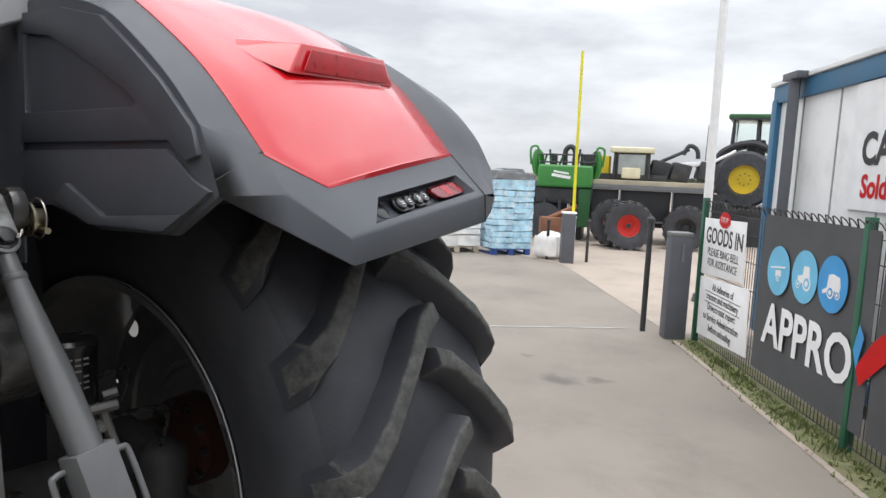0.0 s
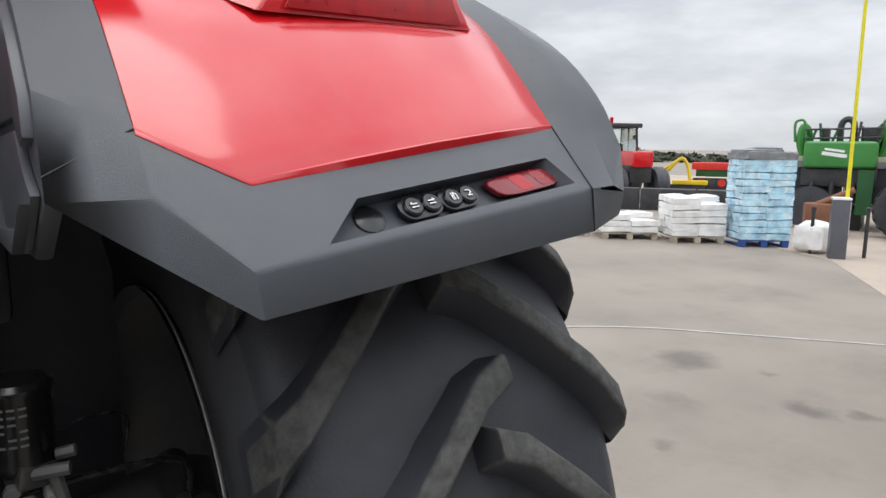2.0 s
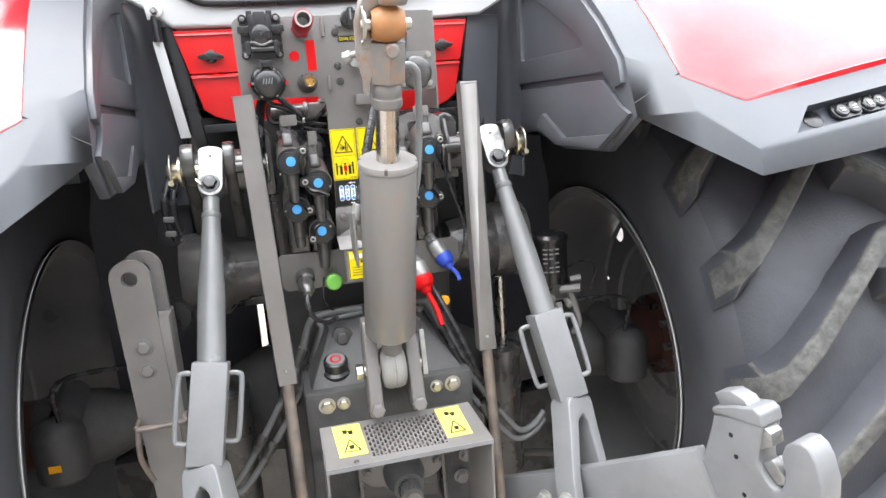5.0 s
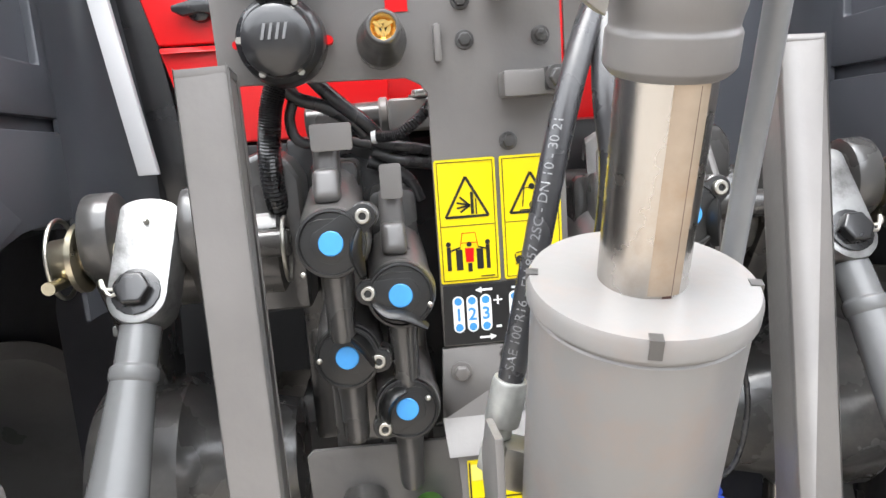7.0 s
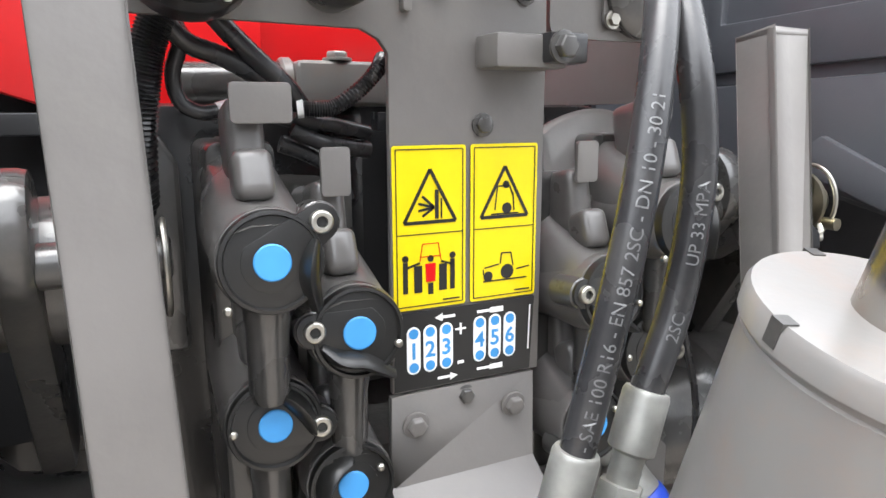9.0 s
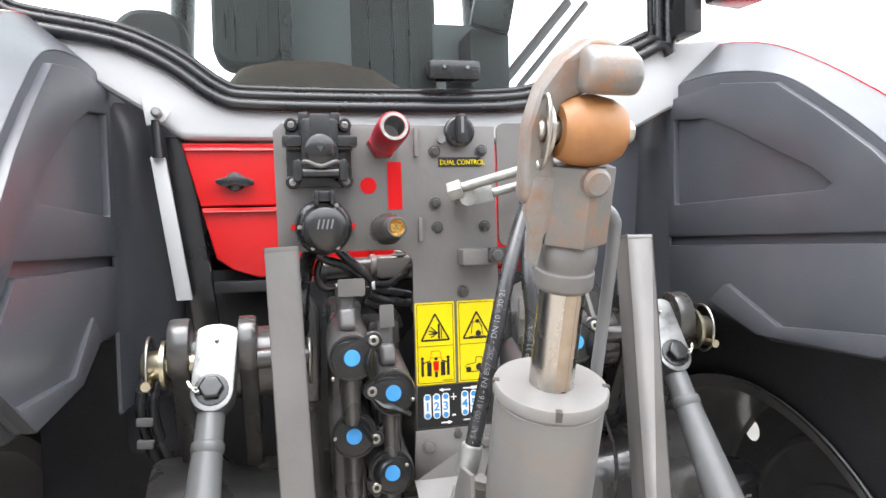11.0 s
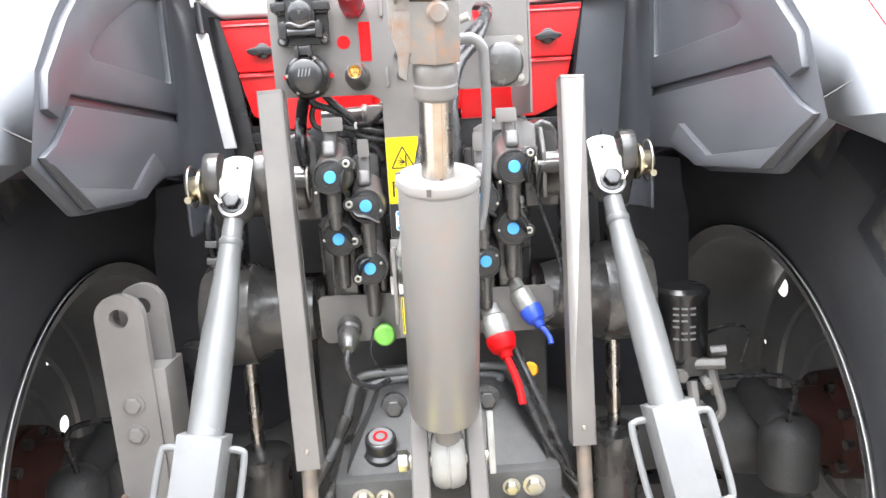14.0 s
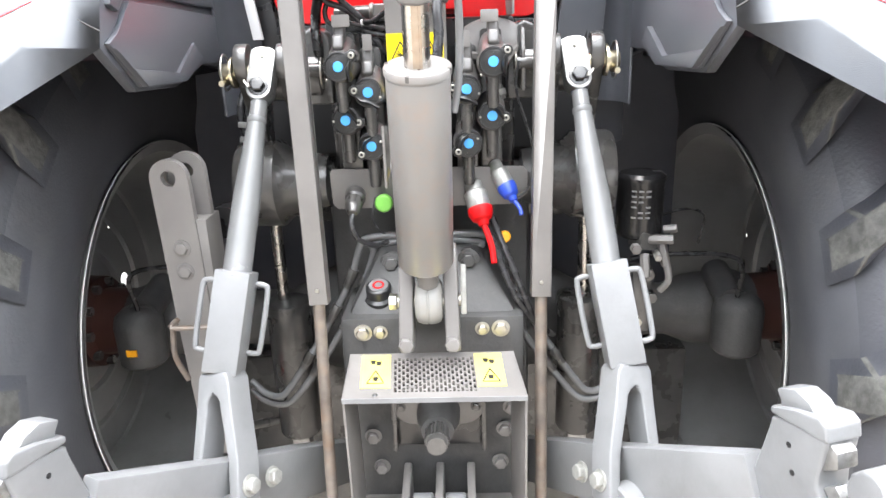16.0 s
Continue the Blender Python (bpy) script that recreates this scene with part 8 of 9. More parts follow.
for k, (s, z, m_) in enumerate(((1.85, 1.075, PALEBLUE), (2.27, 1.09, PALEBLUE), (2.66, 1.1, MIDBLUE))):
    dsc = part("disc", plate([so + fp(s + 0.19 * math.cos(a), z + 0.205 * math.sin(a), 0.034) for a in (math.tau * i / 28 for i in range(28))], FN * 0.002), m_, ban, "blue disc with a pale machine shape")
    bm = bmesh.new()
    if k == 0:
        # boom sprayer: tank, long boom and wheel
        shapes = ([(-0.13, 0.02), (0.12, 0.05), (0.12, 0.035), (-0.13, 0.005)], [(-0.04, 0.0), (0.05, 0.01), (0.06, -0.04), (-0.04, -0.05)])
        wheels = ((0.01, -0.06, 0.03),)
    elif k == 1:
        # tractor seen from the side
        shapes = ([(-0.09, 0.0), (-0.02, 0.01), (-0.01, 0.085), (0.07, 0.085), (0.085, 0.0), (0.09, -0.05), (-0.09, -0.05)],)
        wheels = ((0.05, -0.045, 0.058), (-0.075, -0.065, 0.036))
    else:
        # harvester with a low header
        shapes = ([(-0.06, -0.02), (-0.05, 0.06), (0.0, 0.075), (0.09, 0.06), (0.11, 0.0), (0.1, -0.04), (-0.06, -0.05)], [(-0.12, -0.06), (-0.06, -0.03), (-0.06, -0.065), (-0.11, -0.085)])
        wheels = ((-0.01, -0.06, 0.045), (0.08, -0.065, 0.032))
    for pts in shapes:
        plate([so + fp(s + x, z + y, 0.0375) for x, y in pts], FN * 0.001, bm)
    part("pictogram", bm, SIGN, dsc, "pale machine silhouette")
    for x, y, r in wheels:
        for rr, m2, off in ((r, SIGN, 0.0388), (r * 0.72, m_, 0.0402), (r * 0.4, SIGN, 0.0416)):
            part("wheel_mark", plate([so + fp(s + x + rr * math.cos(a), z + y + rr * math.sin(a), off) for a in (math.tau * i / 18 for i in range(18))], FN * 0.001), m2, dsc)
words("APPRO", 0.48, so + fp(1.68, 0.45, 0.036), FY, Vector((0, 0, 1)) + FY * 0.0, SIGN, ban, bold=0.012, squeeze=0.88)
bm = plate([so + fp(3.05, 0.62, 0.04), so + fp(3.1, 0.5, 0.04), so + fp(3.8, 1.15, 0.04), so + fp(3.8, 1.3, 0.04), so + fp(3.2, 0.82, 0.04)], FN * 0.002)
part("tick", bm, RED_FLAT, ban, "red tick mark")
bm = plate([so + fp(3.0, 0.72, 0.04), so + fp(3.05, 0.6, 0.04), so + fp(3.1, 0.82, 0.04), so + fp(3.04, 0.9, 0.04)], FN * 0.002)
part("tick", bm, MIDBLUE, ban, "blue tick mark")

# site container behind the fence
con = thing("site_container", "blue and grey steel site container behind the fence", "container", (8.153, -0.308, 0))
CD = Vector((-0.9002, -0.4355, 0))
CN = Vector((-0.4355, 0.9002, 0))
cq = lambda s, z, off=0.0: CD * s + CN * off + Vector((0, 0, z))
part("body", plate([cq(0, 0.1, -0.03), cq(6, 0.1, -0.03), cq(6, 0.1, -2.4), cq(0, 0.1, -2.4)], (0, 0, 2.7)), BLUEGREY, con, "grey container body", bevel=0.01)
for nm, a, b, z0, z1 in (("top_rail", 0, 6, 2.66, 2.84), ("bottom_rail", 0, 6, 0.1, 0.25)):
    part(nm, plate([cq(a, z0, -0.05), cq(b, z0, -0.05), cq(b, z0, 0.02), cq(a, z0, 0.02)], (0, 0, z1 - z0)), CONT_BLUE, con, "blue steel rail", bevel=0.006)
part("roof_edge", plate([cq(-0.05, 2.845, -2.4), cq(6, 2.845, -2.4), cq(6, 2.845, 0.05), cq(-0.05, 2.845, 0.05)], (0, 0, 0.05)), BLUEGREY, con, bevel=0.01)
part("corner_post", plate([cq(-0.02, 0.1, -0.05), cq(0.12, 0.1, -0.05), cq(0.12, 0.1, 0.025), cq(-0.02, 0.1, 0.025)], (0, 0, 2.6)), CONT_BLUE, con, bevel=0.006)
for k in range(7):
    s = 0.7 + k * 0.8
    part("joint", plate([cq(s, 0.25, -0.031), cq(s + 0.02, 0.25, -0.031), cq(s + 0.02, 0.25, -0.022), cq(s, 0.25, -0.022)], (0, 0, 2.41)), material("panel_joint", (0.3, 0.3, 0.3), 0.6) if k == 0 else bpy.data.materials["panel_joint"], con)
part("poster", plate([cq(1.84, 1.6, -0.02), cq(4.9, 1.6, -0.02), cq(4.9, 2.65, -0.02), cq(1.84, 2.65, -0.02)], CN * 0.02), SIGN, con, "white poster board")
words("CA", 0.36, cq(2.04, 1.98, 0.004), CD, (0, 0, 1), INK, con, bold=0.012, squeeze=0.9)
words("Sold", 0.26, cq(2.08, 1.71, 0.004), CD, (0, 0, 1), RED_FLAT, con, bold=0.008, squeeze=0.9)
part("mark", plate([cq(2.35, 2.38, 0.0), cq(2.7, 2.38, 0.0), cq(2.7, 2.52, 0.0), cq(2.35, 2.52, 0.0)], CN * 0.004), INK, con)
pst = thing("steel_post", "dark grey steel post with a cross plate", "post", (7.42, -0.55, 0))
part("shaft", box((0, 0, 1.42), (0.1, 0.1, 2.84)), POSTGREY, pst, bevel=0.006)
part("head", box((0, 0, 2.86), (0.34, 0.12, 0.07), (0, 0, 27)), POSTGREY, pst, bevel=0.006)

# poles and bollards
pole = thing("flag_pole", "tall white tapered flag pole", "pole", (10.07, 0.65, 0))
part("pole", rod((0, 0, 0), (0.05, 0.06, 8), 0.065, 0.05, 20), WHITE, pole, smooth=40)
part("base_collar", rod((0, 0, 0), (0, 0, 0.12), 0.12, 0.1, 20), POSTGREY, pole)
yb = thing("barrier_post", "grey bollard carrying a tall yellow pole", "bollard", (12.53, 3.72, 0))
part("body", box((0, 0, 0.5), (0.26, 0.26, 1.0), (0, 0, 30)), POSTGREY, yb, bevel=0.015)
part("cap", box((0, 0, 1.015), (0.28, 0.28, 0.04), (0, 0, 30)), SIGN, yb, bevel=0.01)
part("pole", rod((0.1, -0.05, 0.9), (0.1, -0.02, 4.2), 0.03, 0.028, 14), POLEYELLOW, yb, "tall yellow pole", smooth=40)
part("sleeve", rod((0.1, -0.05, 0.4), (0.1, -0.05, 0.95), 0.07, None, 14), SIGN, yb, smooth=40)
gb = thing("grey_bollard", "grey square bollard beside the fence", "bollard", (7.48, 0.44, 0))
part("body", box((0, 0, 0.58), (0.2, 0.24, 1.16), (0, 0, 30)), POSTGREY, gb, bevel=0.015)
part("cap", box((0, 0, 1.18), (0.21, 0.25, 0.05), (0, 0, 30)), LINK, gb, bevel=0.02)
part("label", box((-0.1, -0.07, 0.98), (0.01, 0.03, 0.2), (0, 0, 30)), LINK, gb)
for x, y, h, r in ((7.58, 0.8, 1.32, 0.032), (12.66, 4.2, 0.82, 0.03), (12.94, 3.44, 0.85, 0.03)):
    tp = thing("thin_post", "thin dark steel post", "post", (x, y, 0), group="thin posts")
    part("shaft", rod((0, 0, 0), (0, 0, h), r, None, 14), DARKMETAL, tp, smooth=40)
    part("cap", lathe([(r + 0.012, 0), (r + 0.014, 0.05), (r, 0.07), (0, 0.075)], (0, 0, h - 0.05), (0, 0, 1), 14), DARKMETAL, tp)


def pallet(at, rz, mat, lab, w=1.15, d=1.0):
    p = thing("pallet", lab, "pallet", at, "pallets", rz)
    for k in range(5):
        part("deck_board", box((0, -d / 2 + 0.06 + k * (d - 0.12) / 4, 0.125), (w, 0.11, 0.022)), mat, p)
    for x in (-w / 2 + 0.06, 0, w / 2 - 0.06):
        part("block", box((x, -d / 2 + 0.06, 0.07), (0.12, 0.1, 0.09)), mat, p)
        part("skid", box((x, 0, 0.013), (0.1, d, 0.025)), mat, p)
    return p


def bag(bm, c, s, rg):
    m = pose(*c, rg.uniform(-3, 3), rg.uniform(-3, 3), rg.uniform(-5, 5))
    tmp = bmesh.new()
    bmesh.ops.create_cube(tmp, size=1)
    bmesh.ops.subdivide_edges(tmp, edges=tmp.edges[:], cuts=3, use_grid_fill=True)
    tmp.verts.index_update()
    made = {v.index: bm.verts.new(v.co) for v in tmp.verts}
    for f in tmp.faces:
        bm.faces.new([made[v.index] for v in f.verts])
    tmp.free()
    vs = list(made.values())
    for v in vs:
        q = v.co * 2
        puff = 1 - 0.34 * max(abs(q.x), abs(q.y)) ** 3
        v.co = m @ Vector((v.co.x * s[0] * (1 + 0.03 * rg.uniform(-1, 1)), v.co.y * s[1] * (1 + 0.03 * rg.uniform(-1, 1)), v.co.z * s[2] * puff * (1 + 0.08 * rg.uniform(-1, 1))))


rg = random.Random(11)
RZ = math.degrees(math.atan2(4.71 - 5.45, 13.1 - 12.17))
stacks = (((12.95, 5.35, 0), 12, 0.125, BAGBLUE, PALLETBLUE, "tall pallet of blue and white feed bags under a grey wrap", "blue pallet of stacked bags"),
          ((12.4, 6.4, 0), 6, 0.125, BAGWHITE, PALLET, "pallet of white sacks stacked six high", ""),
          ((11.75, 7.5, 0), 3, 0.12, BAGWHITE, PALLET, "low pallet of white sacks", ""),
          ((11.0, 8.6, 0), 1, 0.12, BAGWHITE, PALLET, "nearly empty pallet with one layer of sacks", ""))
for at, n_layers, hh, mat, pm, lab, _ in stacks:
    kw = 0.79 if n_layers > 8 else 0.88 if n_layers > 4 else 0.95
    pallet(at, RZ, pm, "blue painted wooden pallet on the asphalt" if pm is PALLETBLUE else "weathered grey wooden pallet on the asphalt", 1.15 * kw, 1.0 * kw)
    st_ = thing("sack_stack", lab, "sacks", (at[0], at[1], 0.137), "stacks of sacks", RZ)
    for k in range(n_layers):
        for i, (x, y) in enumerate(((-0.29, -0.25), (0.29, -0.25), (-0.29, 0.25), (0.29, 0.25))):
            if k == n_layers - 1 and n_layers < 8 and i == 1:
                continue
            bm = bmesh.new()
            bag(bm, (x * kw, y * kw, hh * (k + 0.5)), (0.6 * kw, 0.52 * kw, hh * 1.32), rg)
            part("sack", bm, mat, st_, smooth=60)
    if n_layers > 8:
        bm = bmesh.new()
        bag(bm, (0, 0, hh * n_layers + 0.05), (1.2 * kw, 1.05 * kw, 0.2), rg)
        bag(bm, (-0.1, 0, hh * n_layers + 0.12), (0.9 * kw, 0.8 * kw, 0.15), rg)
        bag(bm, (0.05, 0.02, hh * n_layers + 0.17), (0.6 * kw, 0.55 * kw, 0.12), rg)
        part("top_wrap", bm, WRAP, st_, "crumpled grey wrap", smooth=60)


def small_wheel(at, r, w, rz, rim_mat, lab, name="loose_wheel", rr=0.45):
    t = thing(name, lab, "wheel", at, "", rz)
    part("tyre", lathe([(r * rr, -w * 0.4), (r * 0.7, -w * 0.5), (r * 0.93, -w * 0.47), (r * 0.96, 0), (r * 0.93, w * 0.47), (r * 0.7, w * 0.5), (r * rr, w * 0.4)], (0, 0, r), (0, 1, 0), 36), RUBBER, t)
    bm = bmesh.new()
    n = 18
    for k in range(n):
        for s in (-1, 1):
            a = math.tau * (k + (0.5 if s > 0 else 0)) / n
            b = a + 0.22
            q = [(r * 1.0 * math.sin(x), s * y, r + r * 1.0 * math.cos(x)) for x, y in ((a - 0.05, 0.0), (a + 0.05, 0.0), (b + 0.06, w * 0.5), (b - 0.06, w * 0.5))]
            ctr = Vector((0, 0, r))
            i_ = [bm.verts.new(Vector(p)) for p in q]
            j_ = [bm.verts.new(ctr + (Vector(p) - ctr) * 0.92) for p in q]
            bm.faces.new(i_)
            for m in range(4):
                bm.faces.new((i_[m], i_[(m + 1) % 4], j_[(m + 1) % 4], j_[m]))
    part("tread", bm, LUG, t, smooth=0)
    part("rim", lathe([(r * rr, -w * 0.42), (r * rr * 0.93, -w * 0.4), (r * rr * 0.88, -w * 0.15), (r * rr * 0.4, -w * 0.1), (r * rr * 0.36, -w * 0.22), (0, -w * 0.22)], (0, 0, r), (0, 1, 0), 28), rim_mat, t, "coloured steel rim")
    part("hub", lathe([(0, -w * 0.25), (r * rr * 0.22, -w * 0.25), (r * rr * 0.22, -w * 0.1)], (0, 0, r), (0, 1, 0), 16), DARKMETAL, t)
    return t


small_wheel((16.1, 3.55, 0), 0.6, 0.62, -72, REDRIM, "loose dual tractor wheel with red rim")
small_wheel((16.5, 4.05, 0), 0.6, 0.5, -72, REDRIM, "loose dual tractor wheel with red rim")
small_wheel((17.3, 2.45, 0), 0.56, 0.6, -80, DARKMETAL, "loose dark tractor wheel")

# long flatbed with dark skirt panels
fb_ = thing("flatbed_trailer", "long flatbed trailer with dark side panels", "trailer", (17.9, 3.0, 0), "", -72)
part("deck", box((-1.5, 0.9, 1.62), (5.0, 2.2, 0.12)), SANDY, fb_, "pale trailer deck", bevel=0.01)
part("side_beam", box((-1.5, -0.2, 1.5), (5.0, 0.08, 0.14)), LINK, fb_, bevel=0.01)
for k in range(4):
    part("side_panel", box((-3.3 + 1.32 * k, -0.12, 0.95), (1.26, 0.05, 0.95)), CANVAS, fb_, "dark hanging side panel", bevel=0.01)
    part("stake", box((-3.95 + 1.32 * k, -0.2, 0.95), (0.035, 0.05, 1.0)), LINK, fb_)
part("lower_rail", box((-1.5, -0.2, 0.62), (4.9, 0.05, 0.05)), LINK, fb_)
for x in (-2.5, 0.3):
    part("support", box((x, 0.9, 0.4), (0.5, 1.8, 0.8)), DARKMETAL, fb_, bevel=0.03)

# green sprayer with folded booms
sp_ = thing("green_sprayer", "green crop sprayer with folded black boom arms", "sprayer", (17.1, 5.65, 0), "", -72)
part("tank", box((0, 0, 1.72), (1.45, 1.0, 0.6)), MGREEN, sp_, "green tank", bevel=0.1, segs=3)
part("stripe", box((-0.1, -0.505, 1.72), (0.5, 0.012, 0.08), (0, 8, 0)), SIGN, sp_)
part("stripe", box((-0.1, -0.505, 1.82), (0.4, 0.012, 0.05), (0, 8, 0)), SIGN, sp_)
part("frame", box((0, 0.1, 1.2), (1.5, 0.9, 0.4)), DARKMETAL, sp_, bevel=0.03)
for x in (-0.5, -0.1, 0.3, 0.6):
    part("hanging_valve", rod((x, -0.4, 1.1), (x, -0.45, 0.5), 0.05, None, 10), DARKMETAL, sp_)
for s in (-1, 1):
    part("boom_arm", tube([(s * 0.75, 0, 1.6), (s * 0.85, -0.1, 2.0), (s * 0.8, -0.1, 2.35), (s * 0.7, 0, 2.2), (s * 0.8, 0.1, 1.9)], 0.09, 8, 4), MGREEN, sp_, "green folded boom")
    part("boom_hoop", tube([(s * 0.72, -0.15, 2.0), (s * 0.78, -0.15, 2.45), (s * 0.9, -0.15, 2.5), (s * 0.98, -0.15, 2.4), (s * 0.95, -0.15, 2.0)], 0.03, 8, 5), MGREEN, sp_)
part("fan_hoop", tube([(-0.05, 0, 2.0), (-0.05, 0, 2.4), (0.08, 0, 2.52), (0.2, 0, 2.4), (0.2, 0, 2.0)], 0.07, 8, 5), DARKMETAL, sp_)
for x in (-0.35, 0.45, 0.6):
    part("pump", box((x, 0, 2.15), (0.18, 0.3, 0.35)), DARKMETAL, sp_, bevel=0.03)
for x, z0_, z1_, dx_ in ((-0.62, 1.9, 2.3, 0.1), (-0.4, 2.0, 2.42, -0.05), (-0.2, 1.95, 2.3, 0.12), (0.3, 2.0, 2.45, 0.05), (0.5, 1.95, 2.35, -0.12), (0.68, 1.9, 2.4, 0.06), (-0.68, 1.2, 1.9, 0.0), (0.7, 1.1, 1.9, 0.0)):
    part("strut", rod((x, -0.3, z0_), (x + dx_, -0.28, z1_), 0.028, None, 8), DGREEN if x < 0 else DARKMETAL, sp_)
for z_ in (2.08, 2.28):
    part("cross_bar", rod((-0.75, -0.32, z_), (0.78, -0.32, z_ + 0.03), 0.022, None, 8), DARKMETAL, sp_)
part("wheel", rod((-0.5, -0.5, 0.5), (-0.5, 0.1, 0.5), 0.5, None, 24), RUBBER, sp_)
part("ladder", box((0.55, -0.5, 0.9), (0.3, 0.05, 1.0)), DGREEN, sp_)

# cream-roofed machine on the flatbed
CREAM = material("cream_paint", (0.72, 0.66, 0.48), 0.4, var=0.1, scale=3, stain=(0.4, 0.34, 0.24), stain_amount=0.5, stain_scale=4)
ym = thing("yellow_harvester", "dusty yellow field machine with a cream cab roof", "harvester", (18.9, 4.4, 0), "", -75)
part("cab_body", box((0, 0, 2.05), (0.95, 1.0, 0.75)), DARKMETAL, ym, bevel=0.04)
part("cab_glass", box((0, -0.5, 2.12), (0.72, 0.03, 0.55)), material("hazy_glass", (0.35, 0.38, 0.38), 0.12, var=0.2, scale=3), ym, "hazy windscreen", bevel=0.01)
part("cab_roof", box((0, -0.05, 2.52), (1.2, 1.15, 0.16)), CREAM, ym, "cream roof", bevel=0.06, segs=3)
part("front_cowl", box((0, -0.56, 1.88), (0.5, 0.12, 0.3)), CREAM, ym, "cream cowl under the windscreen", bevel=0.05, segs=3)
for x in (-0.45, 0.45):
    part("pillar", rod((x * 1.05, -0.53, 1.75), (x, -0.5, 2.46), 0.04, None, 8), DARKMETAL, ym)
part("aerial", rod((1.95, 0.2, 2.2), (1.97, 0.2, 3.3), 0.012, 0.008, 6), DARKMETAL, ym)
part("side_tank", box((-0.85, 0.1, 2.05), (0.5, 0.8, 0.6)), MYELLOW, ym, bevel=0.05)
part("chassis", box((0, 0.2, 1.75), (1.9, 1.2, 0.2)), DARKMETAL, ym, bevel=0.02)
for x, z in ((0.75, 2.0), (1.3, 1.95), (2.0, 2.0)):
    part("implement_block", box((x, 0.1, z), (0.5, 0.7, 0.5), (0, 12, 5)), DARKMETAL, ym, bevel=0.05)
part("white_hood", box((1.7, 0.2, 2.2), (1.0, 0.6, 0.14), (0, -6, 0)), SIGN, ym, bevel=0.04)
part("boom", rod((0.5, 0, 2.1), (1.5, 0, 2.6), 0.05, None, 10), DARKMETAL, ym)
part("boom", tube([(1.35, 0, 2.45), (1.5, 0, 2.7), (1.7, 0, 2.6), (1.75, 0, 2.35)], 0.06, 8, 4), DARKMETAL, ym)
part("boom", rod((2.0, 0, 2.2), (2.7, 0, 2.6), 0.04, None, 8), SIGN, ym)


def farm_tractor(at, rz, body, rim, lab, z0):
    t = thing("farm_tractor", lab, "tractor", at, "", rz)
    for x, r, w in ((0, 0.82, 0.55), (2.3, 0.6, 0.45)):
        for y in (-0.75, 0.75):
            wh = part("wheel", lathe([(r * 0.5, -w / 2), (r * 0.9, -w / 2), (r, -w * 0.3), (r, w * 0.3), (r * 0.9, w / 2), (r * 0.5, w / 2)], (x, y, z0 + r), (0, 1, 0), 32), RUBBER, t)
            part("rim", lathe([(r * 0.55, -w * 0.51), (r * 0.5, -w * 0.3), (r * 0.2, -w * 0.25), (0, -w * 0.3)], (x, y, z0 + r), (0, 1, 0), 28), rim, wh, "bright steel rim")
            for k in range(8):
                a = math.tau * k / 8
                part("nut", rod((x + r * 0.2 * math.cos(a), y - w * 0.32, z0 + r + r * 0.2 * math.sin(a)), (x + r * 0.2 * math.cos(a), y - w * 0.25, z0 + r + r * 0.2 * math.sin(a)), 0.02, None, 6), DARKMETAL, wh)
    part("body", box((1.2, 0, z0 + 0.95), (2.8, 0.8, 0.6)), DARKMETAL, t, bevel=0.05)
    part("hood", box((1.9, 0, z0 + 1.45), (1.7, 0.75, 0.55)), body, t, bevel=0.1, segs=3)
    for y in (-0.78, 0.78):
        part("fender", tube([(-0.9, y, z0 + 1.1), (-0.65, y, z0 + 1.6), (0, y, z0 + 1.86), (0.55, y, z0 + 1.7), (0.85, y, z0 + 1.2)], 0.09, 8, 4), DARKMETAL if z0 else body, t)
    for x in (-0.45, 0.25, 0.95):
        for y in (-0.62, 0.62):
            part("pillar", rod((x, y, z0 + 1.5), (x * 0.9, y * 0.95, z0 + 2.55), 0.045, None, 8), DARKMETAL, t)
    part("cab_glass", box((0.25, 0, z0 + 2.02), (1.3, 1.15, 1.0)), GLASS, t, bevel=0.02)
    part("seat", box((0.2, 0, z0 + 1.75), (0.5, 0.5, 0.5)), DARKMETAL, t, bevel=0.08)
    part("roof", box((0.25, 0, z0 + 2.62), (1.65, 1.45, 0.16)), body if z0 else DARKMETAL, t, bevel=0.06, segs=3)
    part("light_bar", box((0.25, -0.7, z0 + 2.56), (1.5, 0.06, 0.06)), DARKMETAL, t)
    part("exhaust", rod((1.1, -0.5, z0 + 1.6), (1.1, -0.5, z0 + 2.6), 0.06, None, 12), DARKMETAL, t)
    part("mirror", box((1.2, -0.95, z0 + 2.3), (0.06, 0.2, 0.3)), DARKMETAL, t, bevel=0.02)
    part("beacon", rod((0.9, -0.4, z0 + 2.7), (0.9, -0.4, z0 + 2.9), 0.06, None, 10), RED_FLAT, t)
    return t


farm_tractor((21.6, 1.75, 0), -85, DGREEN, MYELLOW, "green tractor with yellow rims on a raised stand", 1.02)
stand = thing("loading_stand", "dark raised loading stand", "platform", (21.9, 1.6, 0), "", 15)
part("top", box((0.3, 0.3, 0.96), (5, 3, 0.12)), DARKMETAL, stand, bevel=0.01)
for x in (-2, 0, 2):
    part("leg", box((x, 0.3, 0.45), (0.3, 2.6, 0.9)), DARKMETAL, stand)
farm_tractor((20.8, 15.2, 0), -118, RED, DARKMETAL, "red tractor parked far across the yard", 0.0)

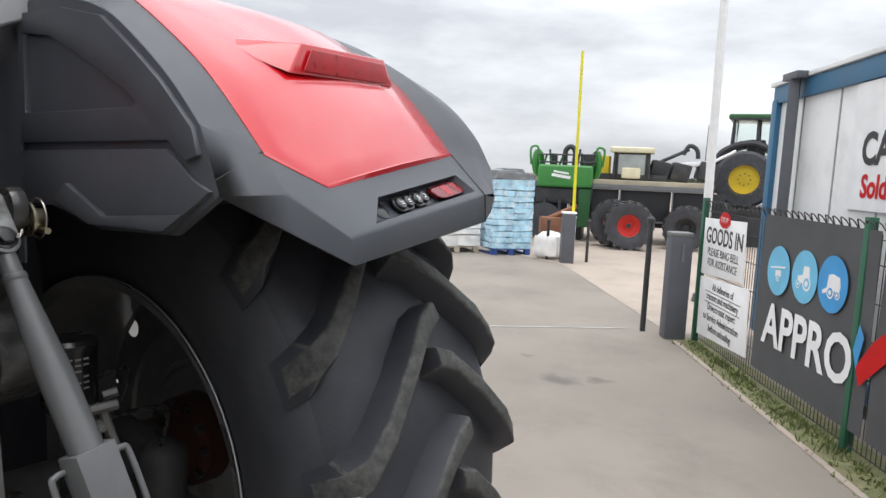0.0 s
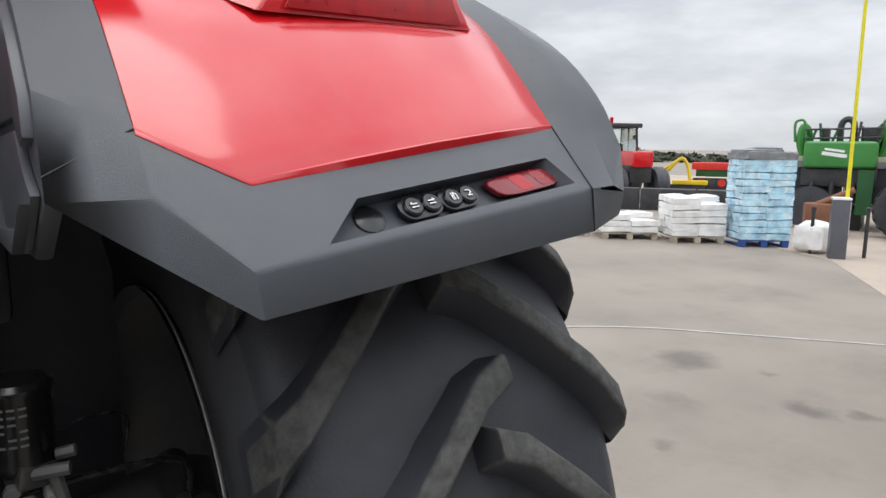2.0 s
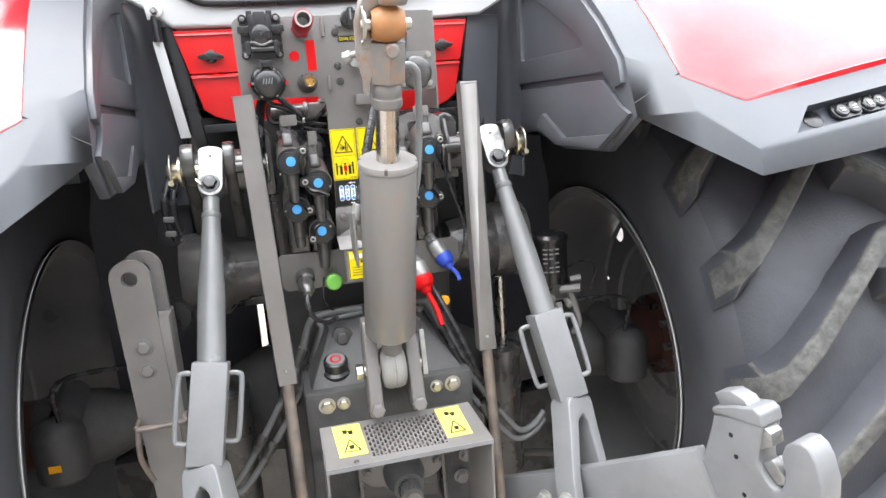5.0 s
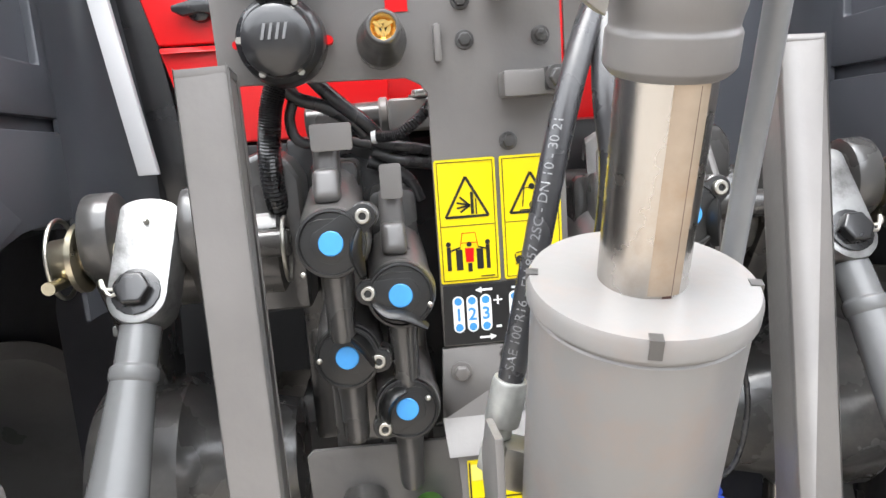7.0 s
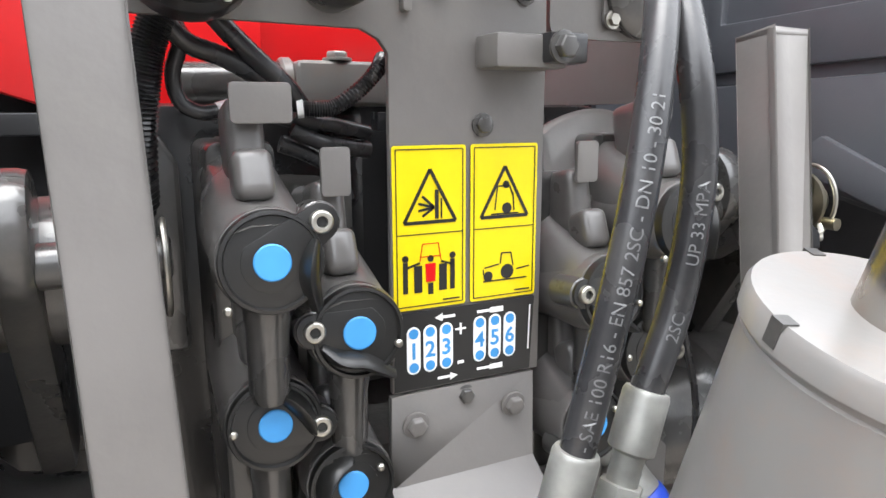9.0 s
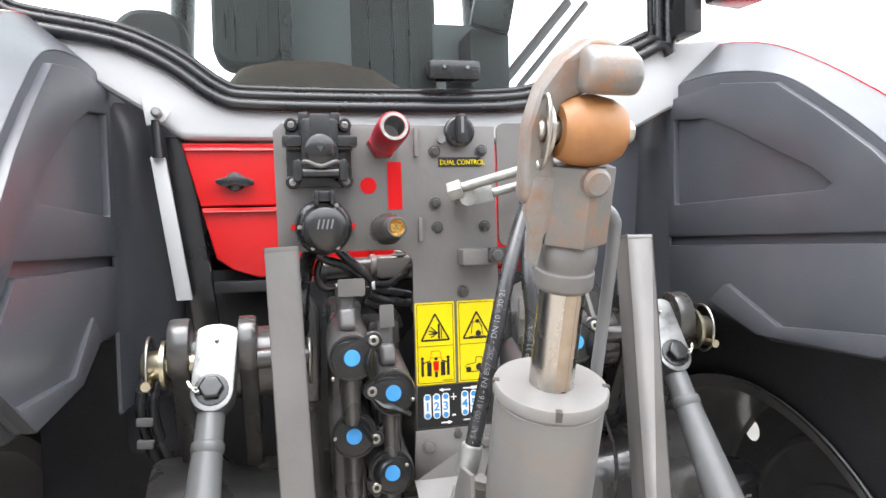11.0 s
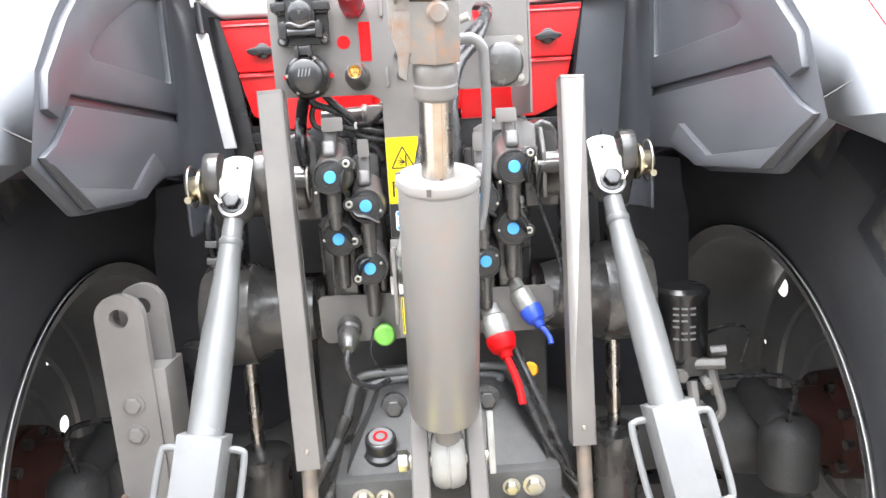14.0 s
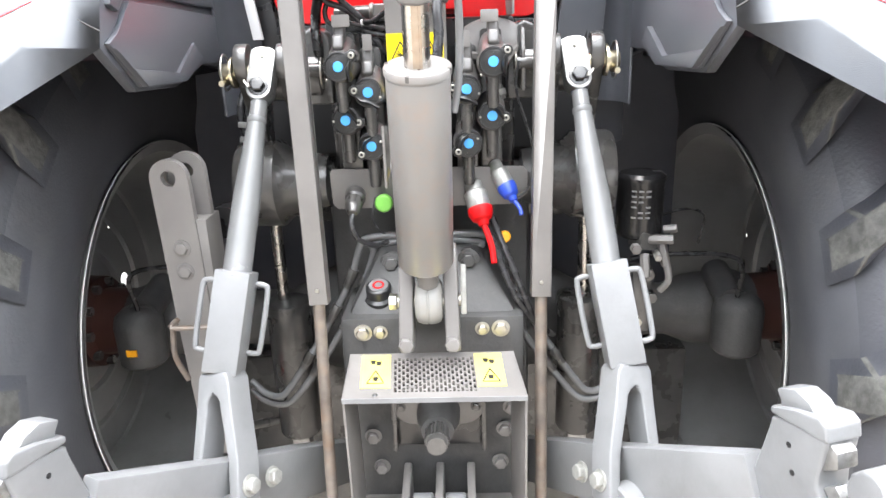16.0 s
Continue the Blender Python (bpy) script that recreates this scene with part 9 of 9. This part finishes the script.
bank = thing("dark_low_wall", "long low dark wall across the yard", "wall", (17.8, 10.6, 0), "", -57)
for k in range(5):
    part("block", box((-3.2 + 1.6 * k, 0, 0.32), (1.56, 0.5, 0.64)), DARKMETAL, bank, bevel=0.03)
yi = thing("yellow_implement", "small yellow linkage implement", "implement", (22.1, 13.1, 0), "", -60)
part("frame", tube([(-0.9, 0, 0.6), (-0.5, 0, 0.9), (0.0, 0, 1.45), (0.25, 0, 1.3), (0.4, 0, 0.7)], 0.06, 8, 4), MYELLOW, yi)
part("beam", rod((-0.2, 0, 1.3), (-0.9, 0, 0.8), 0.05, None, 8), MYELLOW, yi)
part("base", box((0.4, 0, 0.62), (1.2, 0.6, 0.14)), MYELLOW, yi, bevel=0.02)
part("skid", box((0.2, 0, 0.28), (1.4, 0.5, 0.5)), DARKMETAL, yi)
rt = thing("red_hopper", "red-topped green seed hopper", "hopper", (23.6, 12.4, 0), "", -60)
part("lid", box((0, 0, 1.2), (1.9, 0.9, 0.26)), REDRIM, rt, "red lid", bevel=0.03)
part("hopper", box((0, 0, 0.95), (1.6, 0.7, 0.26)), DGREEN, rt, bevel=0.03)
part("disc_gang", box((0, 0, 0.5), (1.8, 0.6, 0.5)), DARKMETAL, rt, bevel=0.05)
for x in (-0.6, 0.1, 0.7):
    part("hub", rod((x, -0.35, 0.6), (x, -0.25, 0.6), 0.14, None, 14), REDRIM, rt)
sc = thing("orange_scrap", "rusty orange steel parts beside the pallets", "scrap", (15.5, 5.2, 0), "", -60)
part("frame", box((0, 0, 0.35), (0.8, 0.5, 0.7), (0, 0, 0)), SCRAP, sc, bevel=0.04)
part("arm", rod((-0.3, 0, 0.6), (0.5, 0, 1.0), 0.07, None, 10), SCRAP, sc)
wb = thing("white_bulk_bag", "slumped white bulk bag", "bag", (12.9, 4.25, 0))
bm = bmesh.new()
bag(bm, (0, 0, 0.28), (0.55, 0.5, 0.6), rg)
part("bag", bm, BAGWHITE, wb, smooth=60)

# unseen plain wall closing the yard behind, added to block low sky light
part("sky_blocker_wall", box((-8.0, -8.2, 2.9), (30.0, 0.3, 5.8)), material("sky_blocker_grey", (0.26, 0.265, 0.27), 0.6, var=0.12, scale=0.8, stain=(0.18, 0.18, 0.18), stain_amount=0.3, stain_scale=1.5), None, "unseen plain grey wall, added to block low sky light", kind="structure", category="wall")

# far hedge line
hd = bmesh.new()
rg = random.Random(9)
for k in range(3500):
    a = rg.uniform(-0.4, 1.2)
    d_ = rg.uniform(95, 130)
    c = Vector((math.cos(a) * d_, math.sin(a) * d_, rg.uniform(0.1, 1.3 + 0.7 * math.sin(a * 9) + 0.4 * math.sin(a * 23))))
    s = rg.uniform(0.3, 0.8)
    vs = [hd.verts.new(c + Vector((rg.gauss(0, 1), rg.gauss(0, 1), rg.gauss(0, 0.6))) * s) for _ in range(5)]
    for i, j, m in ((0, 1, 2), (0, 2, 3), (0, 3, 4), (1, 2, 4), (1, 3, 4)):
        hd.faces.new((vs[i], vs[j], vs[m]))
part("far_trees", hd, TREE, None, "distant dark hedge and tree line", kind="stuff", category="trees", smooth=0)
